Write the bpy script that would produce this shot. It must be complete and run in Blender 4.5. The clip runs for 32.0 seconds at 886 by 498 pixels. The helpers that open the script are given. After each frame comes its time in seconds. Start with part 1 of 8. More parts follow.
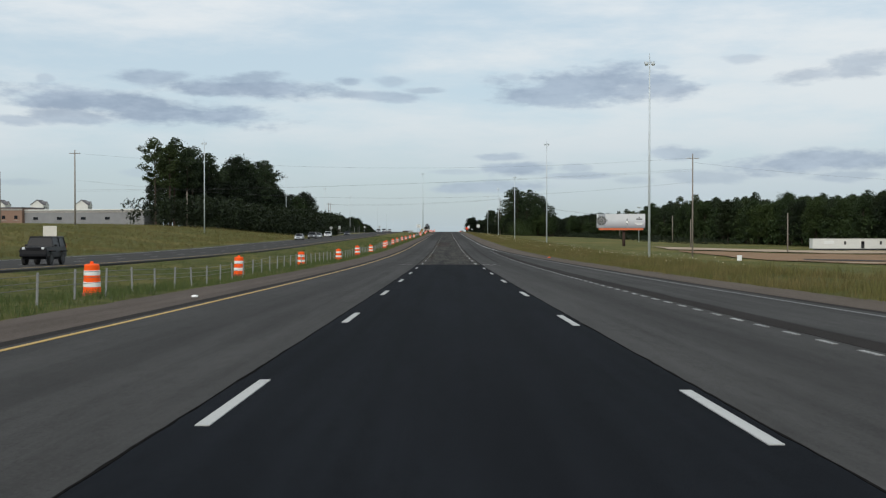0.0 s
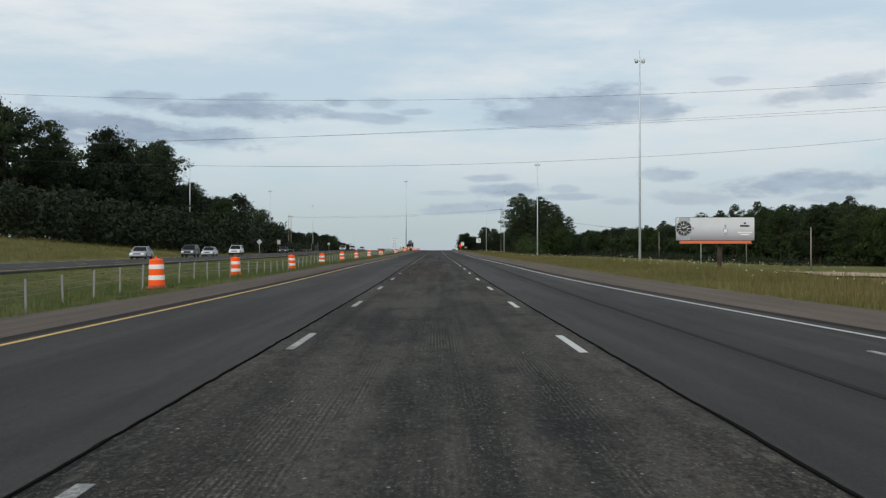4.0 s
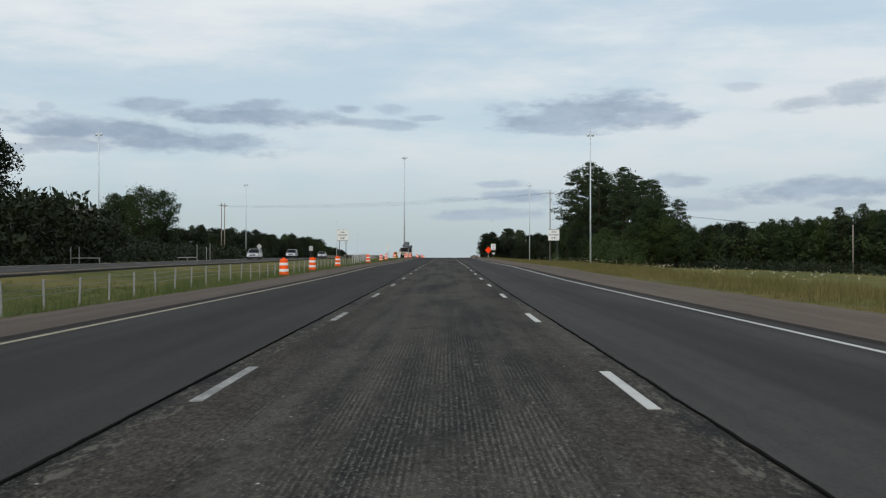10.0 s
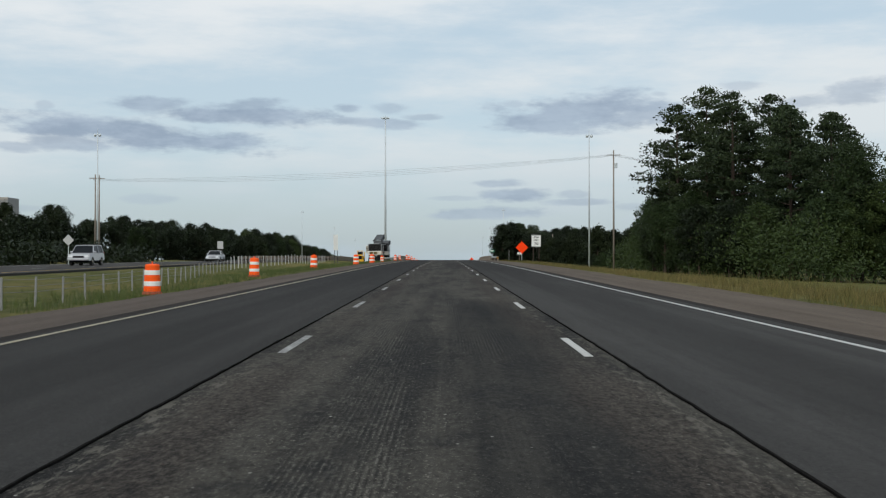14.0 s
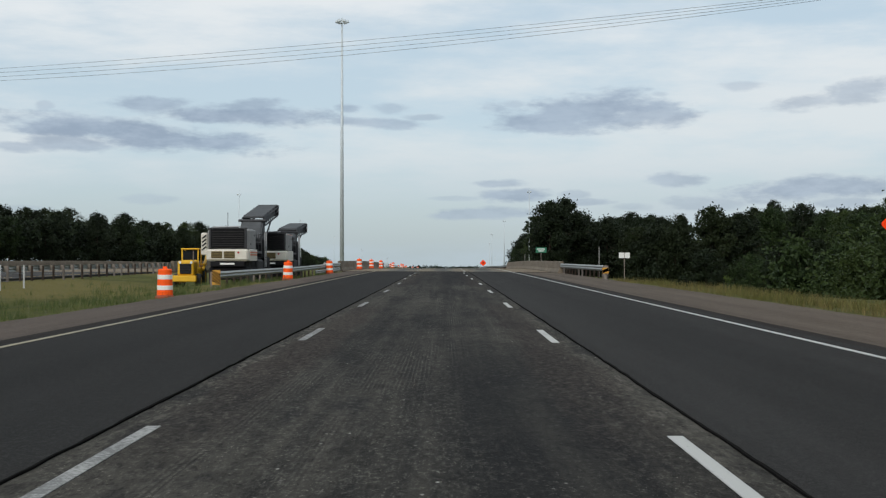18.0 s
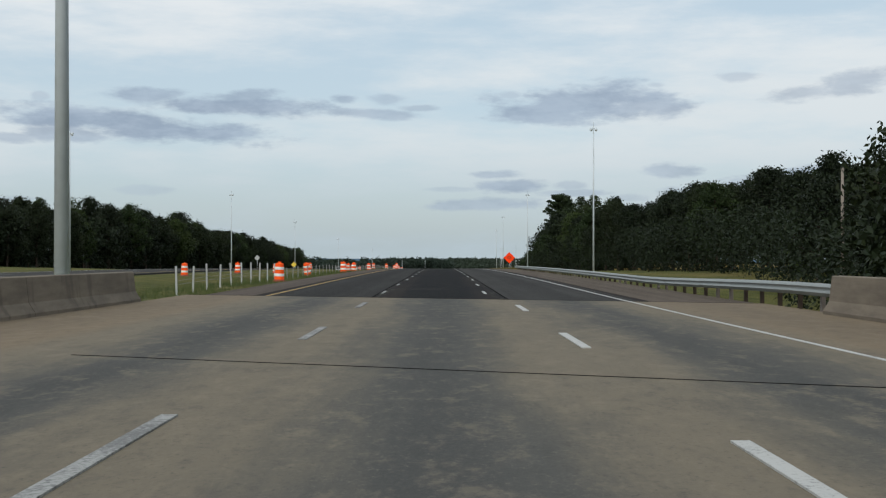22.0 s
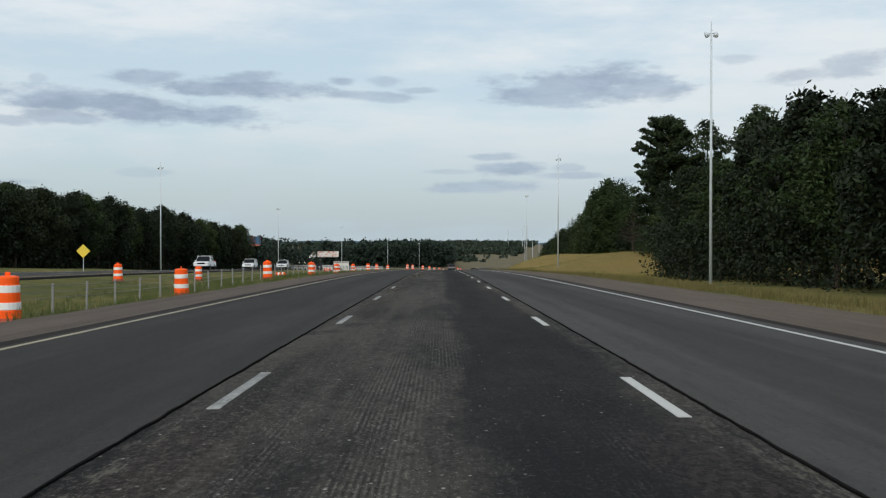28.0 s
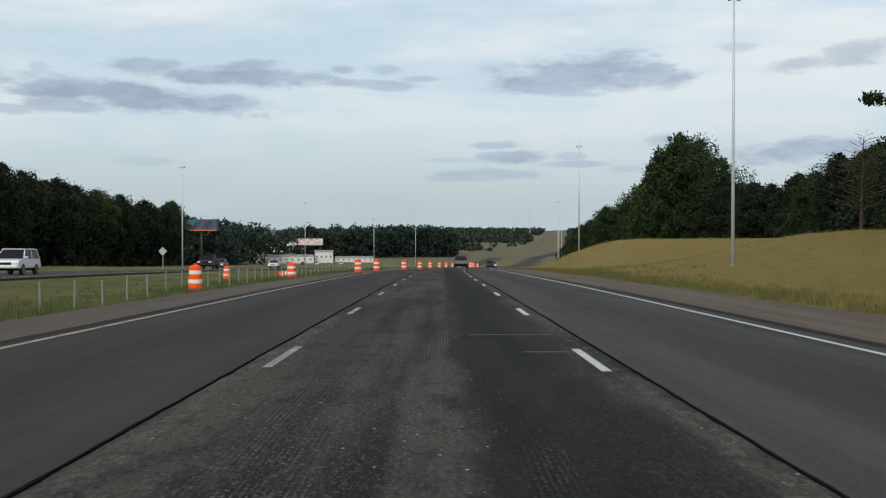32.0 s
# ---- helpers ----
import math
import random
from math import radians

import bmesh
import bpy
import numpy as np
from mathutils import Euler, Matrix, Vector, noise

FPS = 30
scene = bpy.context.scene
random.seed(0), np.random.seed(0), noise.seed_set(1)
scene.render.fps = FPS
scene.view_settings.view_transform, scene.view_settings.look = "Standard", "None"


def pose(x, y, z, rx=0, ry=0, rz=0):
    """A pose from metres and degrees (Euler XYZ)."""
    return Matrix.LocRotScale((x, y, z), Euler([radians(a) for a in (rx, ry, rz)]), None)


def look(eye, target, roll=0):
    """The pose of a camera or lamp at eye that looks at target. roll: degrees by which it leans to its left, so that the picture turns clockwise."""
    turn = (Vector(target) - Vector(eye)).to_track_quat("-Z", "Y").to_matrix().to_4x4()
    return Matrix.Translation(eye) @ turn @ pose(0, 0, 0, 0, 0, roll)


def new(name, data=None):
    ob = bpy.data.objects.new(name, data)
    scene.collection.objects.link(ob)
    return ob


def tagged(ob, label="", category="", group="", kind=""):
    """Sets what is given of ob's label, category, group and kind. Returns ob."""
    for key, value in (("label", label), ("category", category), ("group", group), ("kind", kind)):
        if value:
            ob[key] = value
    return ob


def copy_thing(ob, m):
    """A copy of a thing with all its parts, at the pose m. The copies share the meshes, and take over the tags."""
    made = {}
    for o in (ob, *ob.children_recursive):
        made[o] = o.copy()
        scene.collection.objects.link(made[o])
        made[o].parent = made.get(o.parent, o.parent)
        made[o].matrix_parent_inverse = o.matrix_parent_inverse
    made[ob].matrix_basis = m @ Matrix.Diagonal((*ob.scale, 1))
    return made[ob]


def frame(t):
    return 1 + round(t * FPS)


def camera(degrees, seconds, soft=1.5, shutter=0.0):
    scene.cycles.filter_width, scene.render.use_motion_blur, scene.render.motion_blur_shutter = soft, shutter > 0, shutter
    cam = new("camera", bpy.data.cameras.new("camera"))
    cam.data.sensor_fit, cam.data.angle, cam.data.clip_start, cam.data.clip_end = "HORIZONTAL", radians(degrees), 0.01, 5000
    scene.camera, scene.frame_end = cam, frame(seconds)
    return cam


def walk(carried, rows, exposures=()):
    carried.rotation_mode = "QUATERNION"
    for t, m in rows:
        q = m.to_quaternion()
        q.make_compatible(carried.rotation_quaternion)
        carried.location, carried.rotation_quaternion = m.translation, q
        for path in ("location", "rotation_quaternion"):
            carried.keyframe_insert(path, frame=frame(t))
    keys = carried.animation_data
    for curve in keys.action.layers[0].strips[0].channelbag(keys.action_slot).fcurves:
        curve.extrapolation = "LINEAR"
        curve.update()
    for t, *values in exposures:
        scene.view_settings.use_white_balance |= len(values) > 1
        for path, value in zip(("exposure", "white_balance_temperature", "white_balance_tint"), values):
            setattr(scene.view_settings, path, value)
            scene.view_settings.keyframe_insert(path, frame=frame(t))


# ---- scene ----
cam = camera(39.03, 32.0, soft=1.25)
PATH = [
    (0.0, -0.14, -5.91, 1.215, 89.244, 0.0, 0.180),
    (0.5, -0.16, 11.83, 0.967, 89.400, 0.0, 0.100),
    (1.0, -0.17, 29.57, 0.719, 89.495, 0.0, 0.235),
    (1.5, -0.18, 47.31, 0.550, 89.584, 0.0, 0.049),
    (2.0, -0.19, 65.04, 0.367, 89.715, 0.0, 0.004),
    (2.5, -0.18, 82.76, 0.258, 89.891, 0.0, -0.072),
    (3.0, -0.13, 100.49, 0.141, 90.082, 0.0, -0.111),
    (3.5, -0.07, 118.26, 0.111, 90.197, 0.0, -0.242),
    (4.0, 0.01, 136.04, 0.089, 90.214, 0.0, -0.357),
    (4.5, 0.09, 153.82, 0.089, 90.298, 0.0, -0.429),
    (5.0, 0.17, 171.60, 0.127, 90.452, 0.0, -0.435),
    (5.5, 0.25, 189.36, 0.208, 90.631, 0.0, -0.347),
    (6.0, 0.32, 207.10, 0.318, 90.521, 0.0, -0.140),
    (6.5, 0.38, 224.81, 0.420, 90.579, 0.0, -0.071),
    (7.0, 0.40, 242.50, 0.500, 90.600, 0.0, -0.071),
    (7.5, 0.40, 260.19, 0.582, 90.588, 0.0, 0.106),
    (8.0, 0.38, 277.91, 0.657, 90.652, 0.0, 0.179),
    (8.5, 0.35, 295.68, 0.718, 90.603, 0.0, 0.053),
    (9.0, 0.32, 313.46, 0.801, 90.622, 0.0, 0.104),
    (9.5, 0.28, 331.21, 0.884, 90.624, 0.0, 0.203),
    (10.0, 0.22, 348.87, 1.003, 90.494, 0.0, 0.176),
    (10.5, 0.18, 366.49, 1.131, 90.512, 0.0, 0.164),
    (11.0, 0.16, 384.06, 1.206, 90.594, 0.0, 0.105),
    (11.5, 0.16, 401.61, 1.283, 90.458, 0.0, -0.046),
    (12.0, 0.15, 419.18, 1.399, 90.555, 0.0, -0.068),
    (12.5, 0.14, 436.80, 1.565, 90.499, 0.0, -0.029),
    (13.0, 0.12, 454.51, 1.758, 90.524, 0.0, 0.062),
    (13.5, 0.13, 472.36, 1.776, 90.506, 0.0, 0.123),
    (14.0, 0.15, 490.29, 1.870, 90.454, 0.0, 0.101),
    (14.5, 0.18, 508.23, 1.984, 90.514, 0.0, 0.094),
    (15.0, 0.21, 526.15, 2.097, 90.579, 0.0, 0.054),
    (15.5, 0.24, 544.05, 2.207, 90.587, 0.0, 0.000),
    (16.0, 0.27, 561.94, 2.316, 90.548, 0.0, -0.050),
    (16.5, 0.29, 579.82, 2.429, 90.424, 0.0, -0.077),
    (17.0, 0.30, 597.70, 2.548, 90.531, 0.0, -0.063),
    (17.5, 0.30, 615.60, 2.629, 90.547, 0.0, -0.018),
    (18.0, 0.27, 633.52, 2.662, 90.459, 0.0, 0.121),
    (18.5, 0.23, 651.53, 2.679, 90.534, 0.0, 0.131),
    (19.0, 0.17, 669.62, 2.733, 90.489, 0.0, 0.060),
    (19.5, 0.06, 687.73, 2.777, 90.428, 0.0, 0.055),
    (20.0, -0.06, 705.87, 2.821, 90.497, 0.0, -0.049),
    (20.5, -0.15, 724.01, 2.833, 90.290, 0.0, -0.164),
    (21.0, -0.17, 742.14, 2.842, 90.368, 0.0, -0.145),
    (21.5, -0.06, 760.23, 2.868, 90.180, 0.0, -0.095),
    (22.0, 0.11, 778.31, 2.764, 90.042, 0.0, -0.059),
    (22.5, 0.27, 796.37, 2.643, 90.053, 0.0, -0.060),
    (23.0, 0.38, 814.41, 2.470, 89.739, 0.0, 0.055),
    (23.5, 0.36, 832.42, 2.320, 89.722, 0.0, 0.326),
    (24.0, 0.29, 850.46, 2.314, 89.629, 0.0, 0.377),
    (24.5, 0.22, 868.54, 2.245, 89.770, 0.0, 0.274),
    (25.0, 0.15, 886.69, 2.092, 89.665, 0.0, 0.402),
    (25.5, 0.09, 904.88, 1.877, 89.632, 0.0, 0.289),
    (26.0, 0.04, 923.04, 1.713, 89.646, 0.0, 0.181),
    (26.5, 0.01, 941.16, 1.521, 89.562, 0.0, 0.081),
    (27.0, -0.01, 959.25, 1.288, 89.439, 0.0, -0.005),
    (27.5, -0.02, 977.30, 1.023, 89.311, 0.0, -0.077),
    (28.0, -0.02, 995.32, 0.730, 89.240, 0.0, -0.129),
    (28.5, -0.01, 1013.31, 0.380, 89.202, 0.0, -0.100),
    (29.0, -0.01, 1031.27, 0.088, 89.005, 0.0, -0.067),
    (29.5, 0.01, 1049.18, -0.266, 88.916, 0.0, -0.176),
    (30.0, 0.02, 1067.02, -0.637, 88.883, 0.0, -0.218),
    (30.5, 0.03, 1084.80, -1.021, 88.950, 0.0, -0.218),
    (31.0, 0.05, 1102.51, -1.484, 88.897, 0.0, -0.182),
    (31.5, 0.06, 1120.20, -1.995, 88.790, 0.0, -0.155),
    (32.0, 0.08, 1137.89, -2.410, 88.719, 0.0, -0.079),
]
walk(cam, [(t, pose(*m)) for t, *m in PATH], ((0.0, 0.05), (5.0, 0.0), (21.8, 0.03), (22.4, -0.04), (23.0, -0.14), (25.0, -0.16), (26.5, -0.04), (28.0, 0.08), (32.0, 0.10)))

# ---------------------------------------------------------------- light and sky
world = bpy.data.worlds.new("sky")
scene.world = world
world.use_nodes = True
wn, wl = world.node_tree.nodes, world.node_tree.links
wn.clear()


def wmath(op, a, b=None, c=None):
    n = wn.new("ShaderNodeMath")
    n.operation = op
    for i, v in enumerate((a, b, c)):
        if v is None:
            continue
        if isinstance(v, (int, float)):
            n.inputs[i].default_value = v
        else:
            wl.new(v, n.inputs[i])
    return n.outputs[0]


def wmix(fac, a, b):
    n = wn.new("ShaderNodeMix")
    n.data_type = "RGBA"
    for sock, v in ((n.inputs["Factor"], fac), (n.inputs["A"], a), (n.inputs["B"], b)):
        if isinstance(v, tuple):
            sock.default_value = (*v, 1)
        elif isinstance(v, (int, float)):
            sock.default_value = v
        else:
            wl.new(v, sock)
    return n.outputs["Result"]


def wsmooth(v, lo, hi):
    n = wn.new("ShaderNodeMapRange")
    n.interpolation_type = "SMOOTHSTEP"
    wl.new(v, n.inputs["Value"])
    n.inputs["From Min"].default_value, n.inputs["From Max"].default_value = lo, hi
    return n.outputs["Result"]


def wnoise(vec, scale, detail, rough=0.55):
    n = wn.new("ShaderNodeTexNoise")
    n.inputs["Scale"].default_value, n.inputs["Detail"].default_value, n.inputs["Roughness"].default_value = scale, detail, rough
    wl.new(vec, n.inputs["Vector"])
    return n.outputs["Fac"]


def wvec(x, y, z=0.0):
    n = wn.new("ShaderNodeCombineXYZ")
    for i, v in enumerate((x, y, z)):
        if isinstance(v, (int, float)):
            n.inputs[i].default_value = v
        else:
            wl.new(v, n.inputs[i])
    return n.outputs[0]


SUN_EL, SUN_AZ = 34.0, 200.0
coord = wn.new("ShaderNodeTexCoord")
sep = wn.new("ShaderNodeSeparateXYZ")
wl.new(coord.outputs["Generated"], sep.inputs[0])
az = wmath("ARCTAN2", sep.outputs[0], sep.outputs[1])
el = wmath("ARCSINE", sep.outputs[2])
sky = wn.new("ShaderNodeTexSky")
sky.sky_type, sky.sun_disc = "NISHITA", False
sky.sun_elevation, sky.sun_rotation = radians(SUN_EL), radians(SUN_AZ)
blue = wn.new("ShaderNodeVectorMath")
blue.operation = "SCALE"
wl.new(sky.outputs[0], blue.inputs[0])
blue.inputs["Scale"].default_value = 0.10
# high thin cloud veil over the blue, in long level streaks
veil_n = wnoise(wvec(wmath("MULTIPLY", az, 3.0), wmath("MULTIPLY", el, 13.0), 3.1), 1.6, 8.0, 0.62)
veil_b = wnoise(wvec(wmath("MULTIPLY", az, 1.6), wmath("MULTIPLY", el, 7.0), 9.4), 1.3, 3.0)
veil = wsmooth(wmath("ADD", wmath("MULTIPLY", veil_n, 0.55), wmath("MULTIPLY", veil_b, 0.45)), 0.385, 0.60)
low = wsmooth(el, 0.0, 0.10)
high = wsmooth(el, 0.06, 0.22)
veil_col = wmix(high, wmix(low, (0.47, 0.56, 0.62), (0.68, 0.74, 0.77)), (0.78, 0.82, 0.845))
gap_col = wmix(low, (0.44, 0.54, 0.60), (0.52, 0.652, 0.748))
base = wmix(wmath("MULTIPLY_ADD", veil, 0.85, 0.10), wmix(0.75, blue.outputs[0], gap_col), veil_col)
# the flat grey clouds: azimuth, elevation, half width, half height, slope, weight; then the small level wisps
CLOUDS = ((-0.2612, 0.0999, 0.0768, 0.0068, -0.05, 1), (-0.2207, 0.0934, 0.0791, 0.0063, -0.05, 1), (-0.2946, 0.0886, 0.0316, 0.0045, 0, 0.8), (-0.2379, 0.1196, 0.028, 0.0041, 0.03, 0.85),
          (-0.1575, 0.1127, 0.0655, 0.005, 0, 1), (-0.1575, 0.1198, 0.0217, 0.0036, 0.1, 0.8), (-0.0592, 0.1081, 0.0362, 0.0027, -0.06, 0.75), (0.1167, 0.1178, 0.061, 0.009, 0.04, 1),
          (0.0763, 0.1085, 0.0407, 0.0063, 0, 0.95), (0.1566, 0.1132, 0.0384, 0.0072, -0.08, 0.9), (0.2857, 0.1207, 0.028, 0.0041, 0.06, 0.6), (0.3147, 0.126, 0.0294, 0.0059, 0.12, 0.65),
          (0.2814, 0.0544, 0.061, 0.0059, 0.05, 0.85), (0.056, 0.052, 0.028, 0.0036, 0, 0.85), (0.0334, 0.0359, 0.0429, 0.0032, 0, 0.7), (0.1829, 0.0619, 0.0217, 0.0036, 0, 0.65))
WISPS = ((-0.0772, 0.1196, 0.0099, 0.0027, 0.7), (-0.0434, 0.1203, 0.0163, 0.0027, 0.5), (-0.0163, 0.1132, 0.0136, 0.0018, 0.5), (0.2329, 0.1337, 0.0154, 0.0027, 0.5),
          (0.1699, 0.1292, 0.0081, 0.0018, 0.4), (0.0447, 0.0597, 0.0226, 0.0023, 0.7), (0.101, 0.0514, 0.0127, 0.0023, 0.5), (0.1077, 0.0451, 0.0253, 0.0018, 0.6),
          (0.2047, 0.0431, 0.0271, 0.0041, 0.45), (0.1477, 0.0409, 0.0154, 0.0023, 0.4), (0.3063, 0.0428, 0.0217, 0.0027, 0.5), (-0.3111, 0.1176, 0.0068, 0.0027, 0.5),
          (-0.3334, 0.085, 0.0208, 0.0027, 0.7), (-0.2356, 0.0467, 0.019, 0.0023, 0.35), (0.0063, 0.0485, 0.0208, 0.0014, 0.35), (0.056, 0.1229, 0.009, 0.0023, 0.5),
          (-0.3293, 0.0382, 0.0181, 0.0018, 0.3), (0.2434, 0.0515, 0.0181, 0.0036, 0.4))
wob = wnoise(wvec(wmath("MULTIPLY", az, 16.0), wmath("MULTIPLY", el, 48.0), 1.7), 1.6, 9.0, 0.62)
wob2 = wnoise(wvec(wmath("MULTIPLY", az, 10.0), wmath("MULTIPLY", el, 30.0), 7.7), 2.0, 6.0, 0.62)
aim = wvec(az, el)
grey = None
for ca, ce, rw, rh, tilt, weight in CLOUDS + tuple((*w[:4], 0.0, w[4]) for w in WISPS):
    spot = wn.new("ShaderNodeMapping")
    spot.vector_type = "TEXTURE"
    wl.new(aim, spot.inputs["Vector"])
    spot.inputs["Location"].default_value = (ca, ce, 0)
    spot.inputs["Rotation"].default_value = (0, 0, math.atan(tilt))
    spot.inputs["Scale"].default_value = (rw * 1.25, rh * 1.75, 1)
    far_off = wn.new("ShaderNodeVectorMath")
    far_off.operation = "LENGTH"
    wl.new(spot.outputs[0], far_off.inputs[0])
    d = wmath("ADD", far_off.outputs["Value"], wmath("MULTIPLY_ADD", wob, 2.0, -1.0))
    m = wmath("MULTIPLY", wsmooth(d, 1.12, 0.45), weight)
    grey = m if grey is None else wmath("MAXIMUM", grey, m)
grey_col = wmix(wsmooth(wob2, 0.35, 0.65), (0.27, 0.345, 0.455), (0.38, 0.465, 0.575))
skyc = wmix(wmath("MULTIPLY", grey, 0.86), base, grey_col)
bg = wn.new("ShaderNodeBackground")
wl.new(skyc, bg.inputs[0])
bg.inputs["Strength"].default_value = 1.0
out = wn.new("ShaderNodeOutputWorld")
wl.new(bg.outputs[0], out.inputs[0])

sun = new("sun", bpy.data.lights.new("sun", "SUN"))
sun.data.energy, sun.data.angle, sun.data.color = 1.7, radians(25), (1.0, 0.95, 0.88)
sun.matrix_world = look((400 * math.sin(radians(SUN_AZ)), 400 * math.cos(radians(SUN_AZ)), 400 * math.tan(radians(SUN_EL))), (0, 0, 0))

# ---------------------------------------------------------------- materials


class Nodes:
    """A small node-tree writer for one material."""

    def __init__(self, name):
        self.mat = bpy.data.materials.new(name)
        self.mat.use_nodes = True
        self.t = self.mat.node_tree
        self.b = self.t.nodes["Principled BSDF"]
        self.co = self.t.nodes.new("ShaderNodeTexCoord").outputs["Object"]

    def add(self, kind, **inputs):
        n = self.t.nodes.new(kind)
        for k, v in inputs.items():
            self.set(n.inputs[k.replace("_", " ")], v)
        return n

    def set(self, sock, v):
        if isinstance(v, bpy.types.NodeSocket):
            self.t.links.new(v, sock)
        elif isinstance(v, tuple) and len(v) == 3 and sock.type == "RGBA":
            sock.default_value = (*v, 1)
        else:
            sock.default_value = v

    def scaled(self, x, y, z):
        n = self.add("ShaderNodeMapping", Vector=self.co)
        n.inputs["Scale"].default_value = (x, y, z)
        return n.outputs[0]

    def noise(self, scale, detail=4.0, rough=0.55, vec=None):
        return self.add("ShaderNodeTexNoise", Vector=vec or self.co, Scale=scale, Detail=detail, Roughness=rough).outputs["Fac"]

    def math(self, op, a, b=0.0, c=0.0):
        n = self.t.nodes.new("ShaderNodeMath")
        n.operation = op
        for i, v in enumerate((a, b, c)):
            self.set(n.inputs[i], v)
        return n.outputs[0]

    def ramp(self, v, lo, hi):
        n = self.add("ShaderNodeMapRange", Value=v)
        n.interpolation_type = "SMOOTHSTEP"
        n.inputs["From Min"].default_value, n.inputs["From Max"].default_value = lo, hi
        return n.outputs["Result"]

    def mix(self, fac, a, b):
        n = self.t.nodes.new("ShaderNodeMix")
        n.data_type = "RGBA"
        self.set(n.inputs["Factor"], fac)
        self.set(n.inputs["A"], a)
        self.set(n.inputs["B"], b)
        return n.outputs["Result"]

    def done(self, color, rough=0.8, metal=0.0, bump=None, dist=0.01, strength=1.0, spec=0.5):
        self.set(self.b.inputs["Base Color"], color)
        self.set(self.b.inputs["Roughness"], rough)
        self.set(self.b.inputs["Metallic"], metal)
        self.b.inputs["Specular IOR Level"].default_value = spec
        if bump is not None:
            n = self.add("ShaderNodeBump", Height=bump, Distance=dist, Strength=strength)
            self.t.links.new(n.outputs[0], self.b.inputs["Normal"])
        return self.mat


def plain(name, col, rough=0.6, metal=0.0, var=0.15, scale=3.0, spec=0.5):
    m = Nodes(name)
    v = m.noise(scale, 5.0)
    lo, hi = tuple(c * (1 - var) for c in col), tuple(min(1, c * (1 + var)) for c in col)
    return m.done(m.mix(v, lo, hi), m.math("MULTIPLY_ADD", v, 0.2, rough - 0.1), metal, spec=spec)


def asphalt(name, col, streak=0.25, speck=0.3, rough=0.9, bump=0.004, oil=0.0, spec=0.06, lane=3.85):
    m = Nodes(name)
    fine = m.noise(90.0, 3.0, 0.7)
    mid = m.noise(1.0, 6.0, 0.6, m.scaled(1.3, 0.10, 1))
    big = m.noise(0.35, 5.0, 0.6, m.scaled(1.0, 0.25, 1))
    lines = m.noise(1.0, 4.0, 0.6, m.scaled(2.3, 0.012, 1))
    lo, hi = tuple(c * (1 - streak) for c in col), tuple(c * (1 + streak) for c in col)
    c = m.mix(m.ramp(m.math("ADD", m.math("MULTIPLY", mid, 0.35), m.math("ADD", m.math("MULTIPLY", big, 0.2), m.math("MULTIPLY", lines, 0.45))), 0.36, 0.64), lo, hi)
    if oil:  # darker drip line down the middle of each outer lane
        sx = m.add("ShaderNodeSeparateXYZ", Vector=m.co)
        off = m.math("ABSOLUTE", m.math("SUBTRACT", m.math("ABSOLUTE", m.math("ADD", sx.outputs[0], m.math("MULTIPLY_ADD", mid, 0.8, -0.4))), lane))
        c = m.mix(m.math("MULTIPLY", m.ramp(off, 0.95, 0.05), oil), c, tuple(x * 0.5 for x in col))
    if oil:  # tone raised or lowered over stretches of the road, and on its left side
        north = sx.outputs[1]
        spans = (
            (m.math("MULTIPLY", m.ramp(north, 500.0, 590.0), m.ramp(north, 750.0, 740.0)), -0.48),
            (m.math("MULTIPLY", m.ramp(north, 150.0, 185.0), m.ramp(north, 310.0, 255.0)), 0.30),
            (m.math("MULTIPLY", m.ramp(north, 230.0, 290.0), m.ramp(north, 430.0, 400.0)), -0.06),
            (m.math("MAXIMUM", m.ramp(north, 950.0, 1000.0), m.ramp(north, 150.0, 80.0)), 0.24),
            (m.math("MULTIPLY", m.ramp(north, 230.0, 420.0), m.ramp(sx.outputs[0], 0.5, -0.5)), -0.34))
        for span, gain in spans:
            tone = m.add("ShaderNodeVectorMath")
            tone.operation = "SCALE"
            m.set(tone.inputs[0], c)
            m.set(tone.inputs["Scale"], m.math("MULTIPLY_ADD", span, gain, 1.0))
            c = tone.outputs[0]
    mottle = m.noise(1.0, 5.0, 0.7, m.scaled(7.0, 1.6, 1))
    c = m.mix(m.math("MULTIPLY", m.ramp(mottle, 0.45, 0.70), 0.30), c, tuple(x * 0.45 for x in col))
    grain = m.ramp(fine, 0.35, 0.75)
    c = m.mix(m.math("MULTIPLY", grain, speck), c, tuple(x * 2.1 for x in col))
    # stones of the mix, a finger's width across, pale and dark
    stone = m.noise(1.0, 4.0, 0.75, m.scaled(34.0, 20.0, 1))
    c = m.mix(m.math("MULTIPLY", m.ramp(stone, 0.54, 0.68), speck * 1.2), c, tuple(x * 2.0 for x in col))
    c = m.mix(m.math("MULTIPLY", m.ramp(stone, 0.46, 0.32), speck * 1.2), c, tuple(x * 0.4 for x in col))
    return m.done(c, rough, bump=m.math("ADD", fine, stone), dist=bump, spec=spec)


